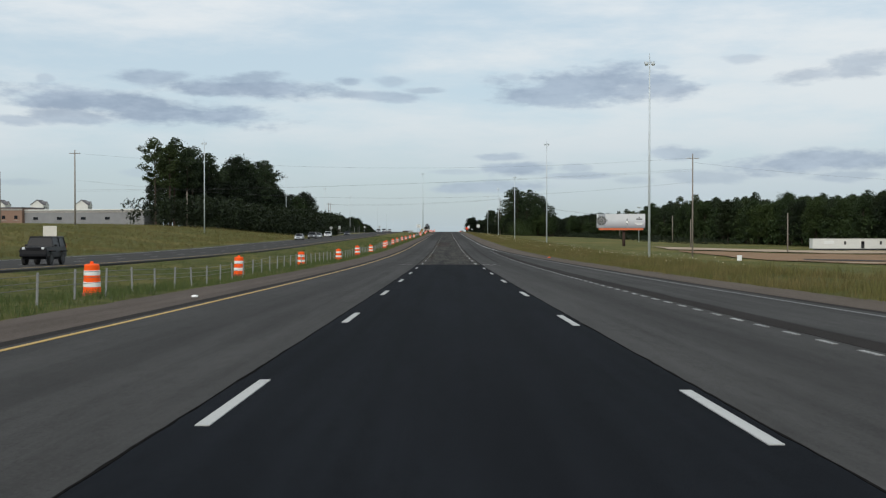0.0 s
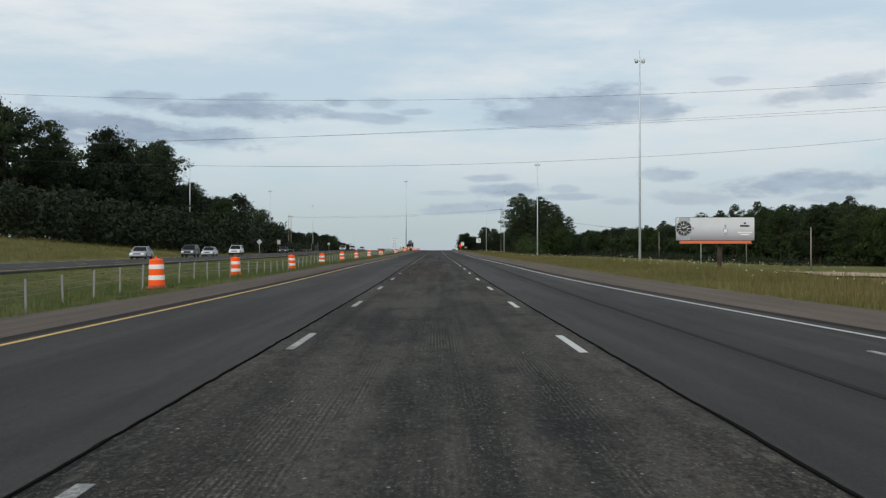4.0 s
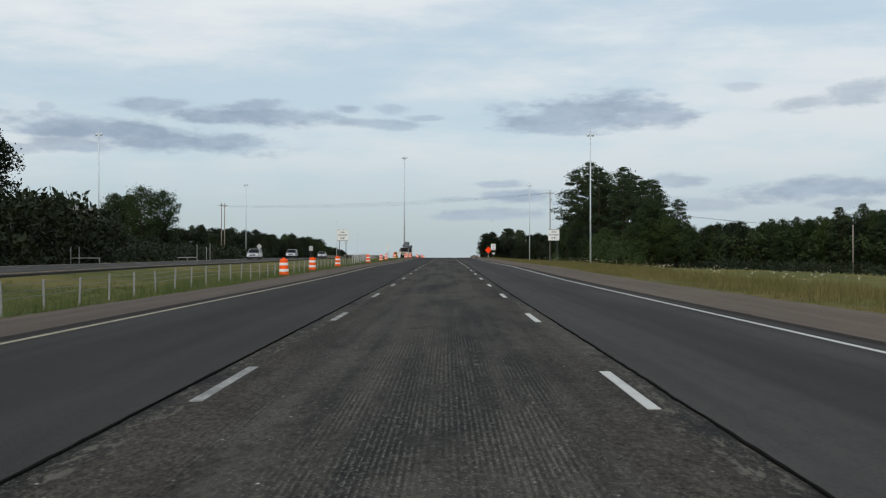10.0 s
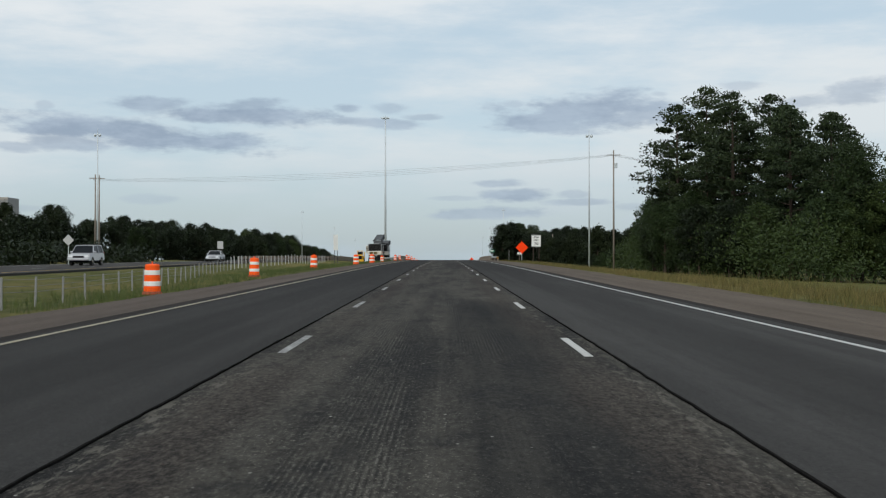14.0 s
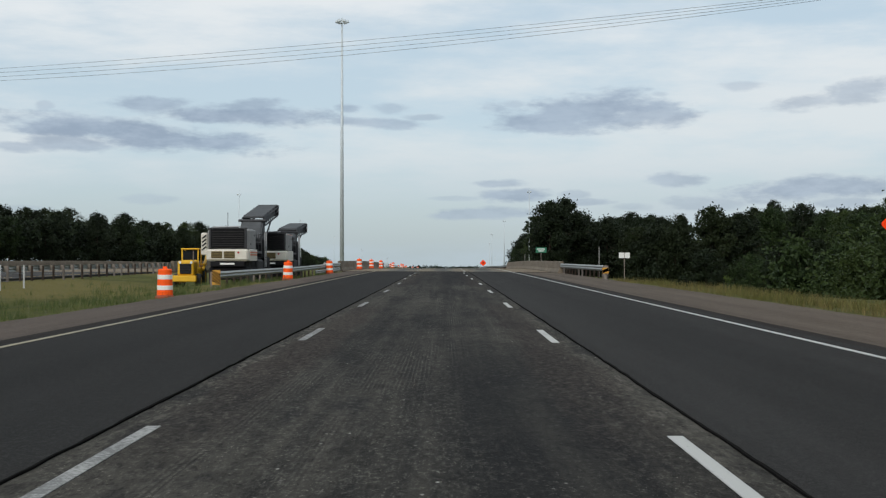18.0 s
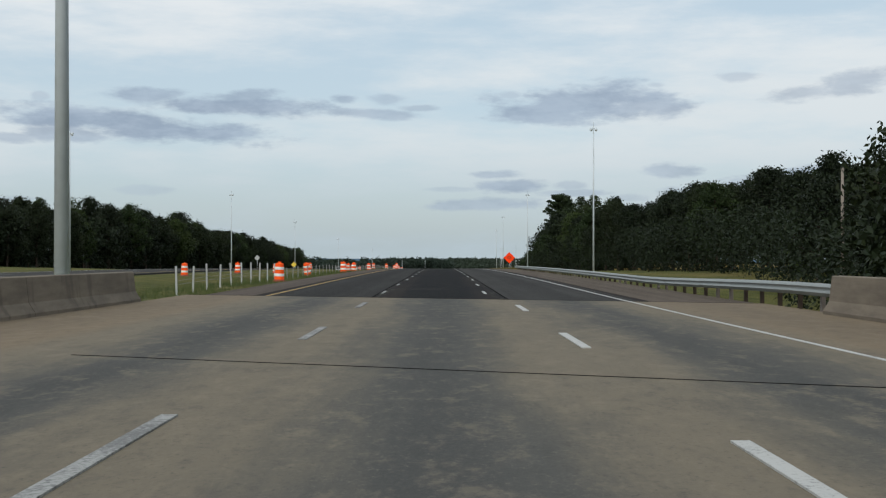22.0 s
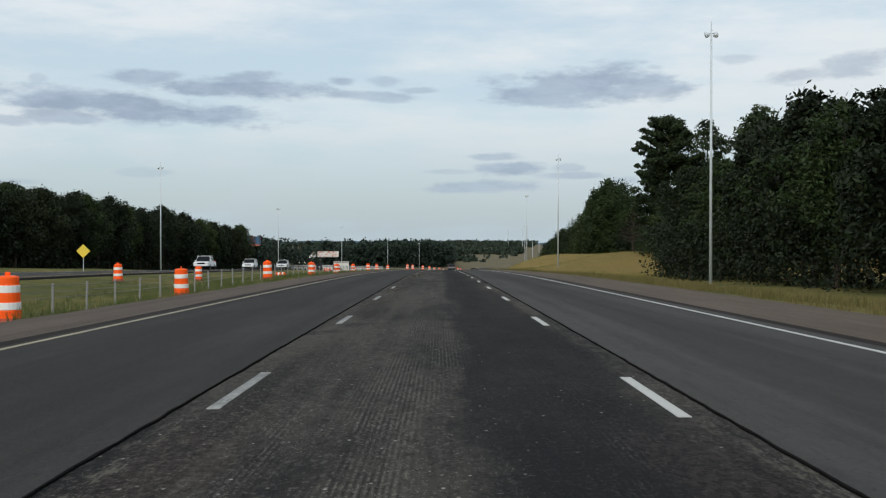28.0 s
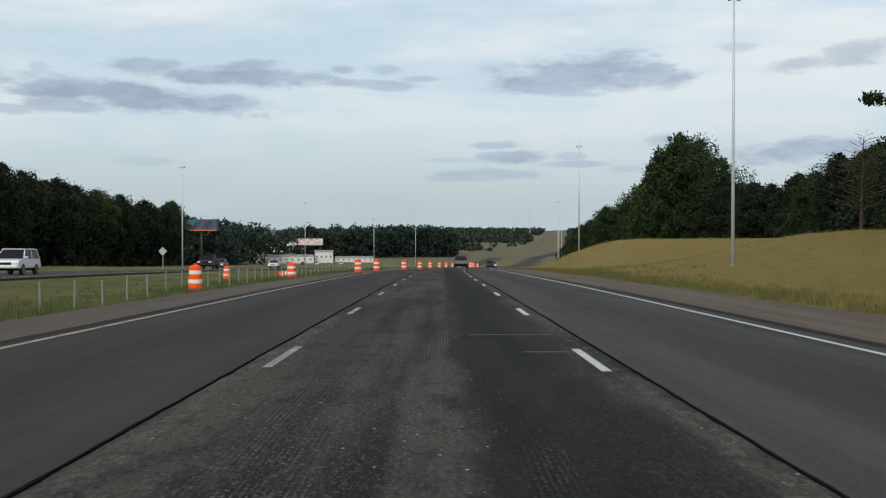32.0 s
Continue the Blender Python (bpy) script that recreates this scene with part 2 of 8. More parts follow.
def milled(name, darkside):
    """Ground-off asphalt: brown-grey with blue-black patches, combed strips, chips of stone, a few scored lines.
    darkside: the right half of the lane carries a tar-dark skin."""
    m = Nodes(name)
    sx = m.add("ShaderNodeSeparateXYZ", Vector=m.co)
    x, y = sx.outputs[0], sx.outputs[1]
    streak = m.noise(1.0, 6.0, 0.65, m.scaled(2.6, 0.05, 1))
    patch = m.noise(1.0, 6.0, 0.6, m.scaled(0.75, 0.11, 1))
    blot = m.noise(1.0, 8.0, 0.68, m.scaled(1.5, 0.5, 1))
    teeth = m.noise(1.0, 4.0, 0.65, m.scaled(24.0, 8.0, 1))
    nibble = m.noise(1.0, 3.0, 0.7, m.scaled(34.0, 17.0, 1))
    grit = m.noise(1.0, 4.0, 0.8, m.scaled(42.0, 20.0, 1))
    wob = m.math("ADD", x, m.math("MULTIPLY", streak, 0.09))
    comb = m.math("SINE", m.math("MULTIPLY", wob, 150.0))
    combed = m.math("MULTIPLY", m.ramp(m.noise(1.0, 3.0, 0.5, m.scaled(1.3, 0.06, 1)), 0.46, 0.60), m.ramp(m.noise(1.0, 4.0, 0.6, m.scaled(3.0, 0.7, 1)), 0.36, 0.56))
    combed = m.math("MULTIPLY", combed, m.ramp(m.math("ABSOLUTE", x), 1.45, 1.15))
    tone = m.math("ADD", m.math("MULTIPLY", streak, 0.45), m.math("MULTIPLY", patch, 0.55))
    c = m.mix(m.ramp(tone, 0.38, 0.60), (0.0150, 0.0145, 0.0142), (0.058, 0.054, 0.046))
    c = m.mix(m.math("MULTIPLY", m.ramp(blot, 0.52, 0.66), 0.7), c, (0.0115, 0.0118, 0.0130))
    c = m.mix(m.math("MULTIPLY", m.math("MULTIPLY", m.ramp(comb, 0.1, 0.9), combed), m.math("MULTIPLY", m.ramp(nibble, 0.46, 0.60), 0.80)), c, (0.140, 0.133, 0.116))
    c = m.mix(m.math("MULTIPLY", m.math("MULTIPLY", m.ramp(comb, -0.3, -0.9), combed), 0.50), c, (0.009, 0.009, 0.009))
    c = m.mix(m.math("MULTIPLY", m.ramp(teeth, 0.53, 0.67), 0.60), c, (0.092, 0.088, 0.077))
    c = m.mix(m.math("MULTIPLY", m.ramp(teeth, 0.46, 0.33), 0.55), c, (0.007, 0.007, 0.007))
    rough_here = m.math("MULTIPLY_ADD", m.ramp(blot, 0.60, 0.42), 0.75, 0.25)
    c = m.mix(m.math("MULTIPLY", m.math("MULTIPLY", m.ramp(grit, 0.56, 0.68), 0.9), rough_here), c, (0.20, 0.190, 0.162))
    chips = m.add("ShaderNodeTexVoronoi", Vector=m.scaled(13.0, 7.0, 1), Scale=1.0)
    near = m.ramp(chips.outputs["Distance"], 0.20, 0.08)
    pick = m.add("ShaderNodeSeparateColor", Color=chips.outputs["Color"])
    some = m.math("MULTIPLY", m.ramp(m.math("ADD", pick.outputs[0], m.math("MULTIPLY_ADD", blot, -0.5, 0.25)), 0.86, 0.93), m.math("MULTIPLY_ADD", pick.outputs[1], 0.8, 0.2))
    c = m.mix(m.math("MULTIPLY", near, some), c, (0.36, 0.35, 0.32))
    clot = m.noise(1.0, 6.0, 0.7, m.scaled(5.2, 1.9, 1))
    c = m.mix(m.math("MULTIPLY", m.ramp(clot, 0.54, 0.64), 0.45), c, (0.012, 0.011, 0.010))
    # scored lines left by the cutter's edges
    for at, wide in ((0.36, 0.008), (0.08, 0.006)):
        off = m.math("ABSOLUTE", m.math("SUBTRACT", m.math("ADD", x, m.math("MULTIPLY_ADD", patch, 0.24, -0.12)), at))
        on = m.math("MULTIPLY", m.ramp(off, wide * 2.2, wide * 0.4), m.ramp(m.noise(1.0, 4.0, 0.6, m.scaled(2.0, 0.10, 1)), 0.42, 0.62))
        c = m.mix(m.math("MULTIPLY", on, 0.13), c, (0.10, 0.096, 0.085))
    if darkside:
        edge = m.math("ADD", x, m.math("MULTIPLY_ADD", patch, 1.3, -0.65))
        edge = m.math("ADD", edge, m.math("MULTIPLY_ADD", blot, 0.8, -0.4))
        tar = m.math("MULTIPLY", m.ramp(edge, 0.12, 0.42), m.ramp(edge, 1.95, 1.55))
        tar = m.math("MULTIPLY", tar, m.math("MULTIPLY_ADD", m.ramp(blot, 0.72, 0.46), 0.44, 0.40))
        early = m.ramp(m.math("ADD", y, m.math("MULTIPLY", patch, 60.0)), 985.0, 935.0)
        tar = m.math("MAXIMUM", tar, m.math("MULTIPLY", early, m.math("MULTIPLY_ADD", m.ramp(blot, 0.72, 0.42), 0.20, 0.78)))
        c = m.mix(tar, c, (0.0085, 0.0088, 0.0100))
        c = m.mix(m.math("MULTIPLY", m.math("MULTIPLY", m.ramp(grit, 0.57, 0.68), m.ramp(nibble, 0.46, 0.58)), 0.75), c, (0.105, 0.102, 0.094))
        c = m.mix(m.math("MULTIPLY", m.math("MULTIPLY", near, some), 0.8), c, (0.30, 0.29, 0.265))
    else:  # tar film left on the right half before the bridge
        film = m.math("MULTIPLY", m.ramp(m.math("ADD", x, m.math("MULTIPLY_ADD", patch, 1.6, -0.8)), -0.25, 0.30), m.math("MAXIMUM", m.math("MULTIPLY", m.ramp(y, 560.0, 600.0), m.ramp(y, 640.0, 622.0)), m.ramp(y, 685.0, 702.0)))
        c = m.mix(m.math("MULTIPLY", film, m.math("MULTIPLY_ADD", m.ramp(blot, 0.66, 0.44), 0.45, 0.25)), c, (0.0095, 0.0098, 0.0110))
        wavy = m.math("MULTIPLY_ADD", patch, 1.2, -0.6)
        for x0, x1, y0, y1, thick in ((-1.6, -0.1, 292.0, 352.0, 0.55), (0.35, 1.5, 494.0, 520.0, 0.6), (0.35, 1.35, 639.0, 650.0, 0.7), (-0.6, 0.3, 118.0, 142.0, 0.45), (-0.5, 0.6, 224.0, 262.0, 0.4), (-1.6, 1.5, 686.0, 735.0, 0.5)):
            across = m.math("MULTIPLY", m.ramp(m.math("ADD", x, wavy), x0 - 0.25, x0 + 0.2), m.ramp(m.math("ADD", x, wavy), x1 + 0.25, x1 - 0.2))
            along = m.math("MULTIPLY", m.ramp(m.math("MULTIPLY_ADD", blot, 6.0, y), y0, y0 + 6.0), m.ramp(m.math("MULTIPLY_ADD", blot, 6.0, y), y1 + 6.0, y1))
            c = m.mix(m.math("MULTIPLY", m.math("MULTIPLY", across, along), m.math("MULTIPLY_ADD", m.ramp(blot, 0.68, 0.40), 0.5 * thick, 0.5 * thick)), c, (0.0095, 0.0098, 0.0108))
        rust = m.math("MULTIPLY", m.math("MULTIPLY", m.ramp(y, 186.0, 198.0), m.ramp(y, 252.0, 222.0)), m.ramp(m.math("ADD", x, wavy), 0.75, 0.05))
        rust = m.math("MULTIPLY", rust, m.math("MULTIPLY_ADD", m.ramp(m.math("ADD", m.math("MULTIPLY", blot, 0.55), m.math("MULTIPLY", clot, 0.45)), 0.44, 0.57), 0.72, 0.20))
        c = m.mix(rust, c, m.mix(m.ramp(grit, 0.40, 0.66), (0.0155, 0.0100, 0.0085), (0.062, 0.034, 0.026)))
    # broken, brown crumbled edges along the joints
    side = m.math("ABSOLUTE", x)
    where = m.ramp(m.noise(0.035, 3.0), 0.42, 0.56)
    band = m.math("ADD", side, m.math("MULTIPLY_ADD", blot, 0.8, -0.4))
    for lo, hi in ((198.0, 246.0), (1052.0, 1104.0), (640.0, 668.0), (706.0, 726.0)):  # where the cutter tore the left edge
        torn = m.math("MULTIPLY", m.ramp(y, lo, lo + 8), m.math("MULTIPLY", m.ramp(y, hi, hi - 8), m.ramp(x, -0.6, -1.0)))
        where = m.math("MAXIMUM", where, m.math("MULTIPLY", torn, 1.3))
    crumb = m.math("MULTIPLY", m.math("MULTIPLY", m.ramp(band, 1.10, 1.40), m.ramp(band, 2.05, 1.75)), m.math("MULTIPLY_ADD", where, 0.65, 0.05))
    c = m.mix(m.math("MULTIPLY", crumb, 0.7), c, m.mix(m.ramp(m.math("ADD", m.math("MULTIPLY", grit, 0.5), m.math("MULTIPLY", teeth, 0.5)), 0.42, 0.58), (0.013, 0.0105, 0.009), (0.068, 0.055, 0.047)))
    pale = m.math("MULTIPLY", m.math("MULTIPLY", m.ramp(band, 1.80, 1.88), m.ramp(band, 2.12, 2.0)), m.ramp(m.noise(1.0, 6.0, 0.75, m.scaled(11.0, 2.2, 1)), 0.50, 0.60))
    c = m.mix(m.math("MULTIPLY", pale, m.math("MULTIPLY_ADD", where, 0.45, 0.25)), c, (0.125, 0.116, 0.098))
    h = m.math("ADD", m.math("MULTIPLY", teeth, 1.0), m.math("ADD", m.math("MULTIPLY", m.math("MULTIPLY", comb, combed), 0.18), m.math("MULTIPLY", grit, 0.6)))
    return m.done(c, 0.9, bump=h, dist=0.02, strength=0.6, spec=0.06)


M_LANE = asphalt("lane_asphalt", (0.0405, 0.0395, 0.0380), 0.32, 0.34, oil=0.55)
M_NEW = asphalt("new_asphalt", (0.0085, 0.0098, 0.0125), 0.3, 0.10, spec=0.03)
M_OPP = asphalt("far_carriageway_asphalt", (0.048, 0.046, 0.044), 0.2, 0.15)
M_SHOULDER = asphalt("shoulder_asphalt", (0.088, 0.071, 0.057), 0.30, 0.5)
M_SHOULDER_DARK = asphalt("median_shoulder_asphalt", (0.078, 0.063, 0.053), 0.30, 0.5)
M_EDGE = asphalt("edge_asphalt", (0.022, 0.019, 0.017), 0.3, 0.2)
M_MILLED = milled("milled_asphalt", False)
M_TARRED = milled("milled_asphalt_tarred", True)
# dark of the deck joints, and the painted shade of the lanes' step
M_JOINT_SHADE = plain("deck_joint_and_step_shade", (0.0125, 0.0120, 0.0117), 0.95, 0, 0.5, 9.0, 0.0)


def concrete_deck():
    m = Nodes("bridge_deck_concrete")
    wheel = m.noise(1.0, 4.0, 0.5, m.scaled(0.8, 0.02, 1))
    stain = m.noise(1.0, 7.0, 0.62, m.scaled(1.1, 0.13, 1))
    fine = m.noise(40.0, 4.0, 0.7)
    sx = m.add("ShaderNodeSeparateXYZ", Vector=m.co)
    mid = m.math("ABSOLUTE", m.math("SUBTRACT", m.math("PINGPONG", m.math("ADD", sx.outputs[0], 1.83), 1.83), 1.83))
    c = m.mix(m.ramp(m.math("MULTIPLY_ADD", stain, 0.9, m.math("MULTIPLY", mid, 0.30)), 0.50, 0.98), (0.083, 0.081, 0.073), (0.190, 0.159, 0.113))
    c = m.mix(m.math("MULTIPLY", m.ramp(mid, 0.75, 0.1), m.ramp(stain, 0.70, 0.45)), c, (0.062, 0.062, 0.058))
    c = m.mix(m.math("MULTIPLY", wheel, 0.3), c, (0.045, 0.045, 0.045))
    c = m.mix(m.math("MULTIPLY", m.ramp(m.math("ABSOLUTE", sx.outputs[0]), 5.3, 6.2), 0.75), c, (0.195, 0.145, 0.092))
    c = m.mix(m.math("MULTIPLY", m.ramp(fine, 0.5, 0.8), 0.3), c, (0.15, 0.14, 0.115))
    mott = m.noise(1.0, 6.0, 0.7, m.scaled(3.6, 1.5, 1))
    c = m.mix(m.math("MULTIPLY", m.ramp(mott, 0.50, 0.68), 0.38), c, (0.235, 0.195, 0.140))
    c = m.mix(m.math("MULTIPLY", m.ramp(mott, 0.48, 0.34), 0.28), c, (0.055, 0.054, 0.049))
    grit = m.noise(1.0, 4.0, 0.75, m.scaled(30.0, 16.0, 1))
    c = m.mix(m.math("MULTIPLY", m.ramp(grit, 0.54, 0.70), 0.40), c, (0.21, 0.185, 0.145))
    c = m.mix(m.math("MULTIPLY", m.ramp(grit, 0.45, 0.32), 0.45), c, (0.045, 0.043, 0.040))
    return m.done(c, 0.85, bump=fine, dist=0.004, spec=0.15)


def concrete(name, col):
    m = Nodes(name)
    st = m.noise(1.0, 7.0, 0.65, m.scaled(1.2, 0.5, 3.0))
    run = m.noise(1.0, 5.0, 0.6, m.scaled(2.0, 2.0, 0.35))
    fine = m.noise(30.0, 4.0, 0.7)
    c = m.mix(m.ramp(st, 0.3, 0.7), tuple(x * 0.62 for x in col), col)
    c = m.mix(m.math("MULTIPLY", m.ramp(run, 0.52, 0.68), 0.55), c, tuple(x * 0.38 for x in col))
    return m.done(c, 0.9, bump=fine, dist=0.006, spec=0.3)


def paint(name, col, worn=0.45):
    m = Nodes(name)
    n = m.noise(24.0, 6.0, 0.75)
    big = m.noise(1.2, 3.0)
    w = m.ramp(m.math("ADD", m.math("MULTIPLY", n, 0.7), m.math("MULTIPLY", big, 0.4)), worn + 0.42, worn + 0.28)
    return m.done(m.mix(w, (0.12, 0.12, 0.115), col), 0.7, bump=n, dist=0.002)


M_DECK = concrete_deck()
M_PARAPET = concrete("parapet_concrete", (0.20, 0.165, 0.125))
M_CONC = concrete("plain_concrete", (0.42, 0.40, 0.37))
M_WHITE = paint("white_road_paint", (0.43, 0.43, 0.41), 0.31)
M_FADED = paint("faded_cream_road_paint", (0.30, 0.255, 0.165), 0.26)
M_WHITE_WORN = paint("worn_white_road_paint", (0.31, 0.31, 0.295), 0.19)
M_YELLOW = paint("yellow_road_paint", (0.48, 0.30, 0.070), 0.32)


def grass_ground():
    m = Nodes("verge_grass")
    big = m.noise(0.045, 4.0, 0.6)
    where = m.add("ShaderNodeSeparateXYZ", Vector=m.co)
    mid = m.noise(0.6, 6.0, 0.65)
    fine = m.noise(9.0, 5.0, 0.75)
    c = m.mix(m.ramp(mid, 0.32, 0.68), (0.062, 0.072, 0.021), (0.122, 0.120, 0.036))
    c = m.mix(m.math("MULTIPLY", m.ramp(big, 0.46, 0.62), 0.65), c, (0.185, 0.148, 0.052))
    # the cutting's mounds and the far hillside are dry and golden
    dry = m.math("MULTIPLY", m.ramp(where.outputs[1], 1110.0, 1190.0), m.ramp(where.outputs[0], 9.0, 16.0))
    far = m.ramp(where.outputs[1], 1700.0, 2100.0)
    c = m.mix(far, c, m.mix(m.ramp(mid, 0.3, 0.7), (0.085, 0.078, 0.048), (0.150, 0.128, 0.085)))
    dry = m.math("MAXIMUM", m.math("MULTIPLY", dry, m.math("SUBTRACT", 1.0, far)), m.math("MULTIPLY", far, m.math("MULTIPLY", m.ramp(big, 0.45, 0.65), 0.3)))
    c = m.mix(m.math("MULTIPLY", dry, m.math("MULTIPLY_ADD", mid, 0.7, 0.4)), c, (0.215, 0.150, 0.048))
    c = m.mix(m.math("MULTIPLY", m.ramp(fine, 0.52, 0.75), 0.45), c, (0.21, 0.19, 0.085))
    c = m.mix(m.math("MULTIPLY", m.ramp(fine, 0.46, 0.28), 0.6), c, (0.025, 0.034, 0.012))
    return m.done(c, 0.95, bump=m.math("ADD", fine, mid), dist=0.12, spec=0.1)


def leaves(name, a, b):
    m = Nodes(name)
    info = m.add("ShaderNodeObjectInfo")
    geo = m.add("ShaderNodeNewGeometry")
    # clump noise paints the shading of the crown's lumps into the leaf colour
    clump = m.math("MULTIPLY", m.ramp(m.noise(0.55, 3.0, 0.6), 0.36, 0.66), 0.5)
    c = m.mix(m.math("MULTIPLY_ADD", geo.outputs["Random Per Island"], 0.42, clump), a, b)
    c = m.mix(m.math("MULTIPLY", info.outputs["Random"], 0.6), c, tuple((x + y) * 0.36 for x, y in zip(a, b)))
    pick = m.math("FRACT", m.math("MULTIPLY", info.outputs["Random"], 7.31))
    c = m.mix(m.math("MULTIPLY", m.ramp(pick, 0.62, 0.95), 0.55), c, tuple(k * (0.45 * x + 0.75 * y) for k, x, y in zip((1.35, 1.15, 0.9), a, b)))
    mat = m.done(c, 0.65, spec=0.2)
    m.b.inputs["Transmission Weight"].default_value = 0.0
    return mat


M_GRASS = grass_ground()


def grass_leaves(name, a, b, green):
    """Grass blades that turn from straw to green in patches."""
    m = Nodes(name)
    geo = m.add("ShaderNodeNewGeometry")
    patch = m.ramp(m.noise(0.22, 4.0, 0.6), 0.40, 0.62)
    c = m.mix(geo.outputs["Random Per Island"], a, b)
    c = m.mix(m.math("MULTIPLY", patch, 0.75), c, m.mix(geo.outputs["Random Per Island"], tuple(0.5 * v for v in green), green))
    return m.done(c, 0.7, spec=0.12)


M_BLADE = grass_leaves("grass_blades", (0.068, 0.064, 0.024), (0.21, 0.163, 0.068), (0.115, 0.128, 0.034))
M_MOUND = grass_leaves("mound_grass_blades", (0.080, 0.092, 0.022), (0.28, 0.225, 0.066), (0.150, 0.165, 0.040))
M_BLADE_G = leaves("median_grass_blades", (0.040, 0.066, 0.017), (0.105, 0.125, 0.036))
M_FLOWER = leaves("wild_carrot_heads", (0.55, 0.55, 0.48), (0.75, 0.74, 0.68))
M_LEAF_OAK = leaves("broadleaf_foliage", (0.009, 0.019, 0.006), (0.037, 0.062, 0.016))
M_LEAF_PINE = leaves("pine_needles", (0.010, 0.020, 0.008), (0.040, 0.060, 0.022))
# below real leaf colour; the woods' shade and contrast are put into it
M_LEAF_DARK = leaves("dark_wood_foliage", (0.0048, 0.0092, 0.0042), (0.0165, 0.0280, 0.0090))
# brighter copy of the leaves, with the sunlight on the saplings in its colour
M_LEAF_LIGHT = leaves("sunlit_sapling_foliage", (0.03, 0.06, 0.012), (0.10, 0.15, 0.035))
M_BARK = plain("bark", (0.060, 0.045, 0.036), 0.9, 0, 0.45, 5.0, 0.1)
M_DRYWOOD = plain("weathered_pole_wood", (0.23, 0.20, 0.17), 0.85, 0, 0.25, 2.0, 0.2)
M_GALV = plain("galvanised_steel", (0.52, 0.57, 0.59), 0.55, 0.10, 0.15, 2.0)
M_GUARD = plain("guardrail_steel", (0.25, 0.27, 0.265), 0.55, 0.2, 0.18, 1.5)
M_RUSTY = plain("weathered_steel", (0.20, 0.17, 0.15), 0.7, 0.4, 0.3, 3.0)
M_POST = plain("fence_post_steel", (0.22, 0.223, 0.22), 0.6, 0.1, 0.3, 4.0)
M_CABLE = plain("wire", (0.10, 0.10, 0.105), 0.5, 0.5, 0.1)
M_BLACKWIRE = plain("overhead_wire", (0.05, 0.05, 0.055), 0.7)
M_ORANGE = plain("barrel_orange", (0.98, 0.105, 0.010), 0.6, 0, 0.10, 4.0, 0.2)
M_REFL = plain("reflective_white_band", (0.80, 0.80, 0.78), 0.4, 0, 0.06, 6.0)
M_RUBBER = plain("black_rubber", (0.025, 0.024, 0.023), 0.85, 0, 0.3)
M_DRUMBASE = plain("reddish_rubber_base", (0.30, 0.060, 0.030), 0.85, 0, 0.3)
M_SIGN_O = plain("fluorescent_orange_sheeting", (1.0, 0.062, 0.010), 0.7, 0, 0.04, 3.0, 0.05)
M_SIGN_W = plain("white_sign_sheeting", (0.74, 0.75, 0.73), 0.5, 0, 0.05)
M_SIGN_K = plain("black_sign_ink", (0.012, 0.012, 0.012), 0.6)
M_SIGN_G = plain("green_sign_sheeting", (0.02, 0.16, 0.09), 0.5, 0, 0.08)
M_AMBER = plain("amber_hazard_sheeting", (0.50, 0.25, 0.03), 0.6, 0, 0.15)
M_SIGN_Y = plain("yellow_sign_sheeting", (0.75, 0.55, 0.05), 0.5, 0, 0.08)
M_SIGN_BACK = plain("bare_aluminium_sign_back", (0.42, 0.43, 0.43), 0.5, 0.3, 0.1)
M_DARKSTEEL = plain("dark_painted_steel", (0.035, 0.036, 0.040), 0.6, 0.2, 0.3)
M_BROWNSTEEL = plain("brown_rusted_post", (0.060, 0.038, 0.030), 0.8, 0.2, 0.3)
M_CREAM = plain("cream_machine_paint", (0.62, 0.59, 0.52), 0.5, 0, 0.12)
M_MACHGREY = plain("dusty_grey_machine_paint", (0.045, 0.046, 0.049), 0.8, 0, 0.3, 3.0, 0.15)
M_MACHDARK = plain("machine_black", (0.016, 0.016, 0.018), 0.85, 0, 0.3, 3.0, 0.08)
M_MACHYEL = plain("yellow_machine_paint", (0.70, 0.40, 0.015), 0.5, 0, 0.15)
M_STRIPE_R = plain("orange_stripe_paint", (0.55, 0.14, 0.05), 0.5)
M_GLASS = plain("dark_window_glass", (0.012, 0.014, 0.017), 0.3, 0, 0.2, 3.0, 0.08)
M_LAMPGLASS = plain("lamp_glass", (0.75, 0.77, 0.78), 0.15, 0, 0.05)
M_CHROME = plain("chrome", (0.6, 0.6, 0.62), 0.2, 1.0, 0.05)
M_TAIL = plain("tail_lamp_red", (0.35, 0.01, 0.012), 0.3)
M_WALL_W = plain("white_metal_siding", (0.66, 0.66, 0.62), 0.6, 0, 0.1, 0.6)
M_WALL_G = plain("grey_stucco", (0.24, 0.24, 0.245), 0.8, 0, 0.2, 0.5)
M_BRICK = plain("brown_brickwork", (0.24, 0.15, 0.11), 0.85, 0, 0.25, 2.0)
M_ROOF = plain("grey_shingle", (0.12, 0.115, 0.12), 0.85, 0, 0.25, 2.0)
M_DIRT = plain("bare_red_earth", (0.23, 0.145, 0.085), 0.95, 0, 0.3, 0.3, 0.1)
M_YARD = plain("graded_sandy_yard", (0.36, 0.28, 0.20), 0.95, 0, 0.25, 0.2, 0.1)
# distance haze is painted into the base colours of ridge and far trees
M_RIDGE = plain("wooded_ridge_haze_tint", (0.085, 0.135, 0.185), 0.95, 0, 0.25, 0.02, 0.0)
M_FARTREE = leaves("haze_tinted_woods_foliage", (0.012, 0.022, 0.016), (0.030, 0.048, 0.032))


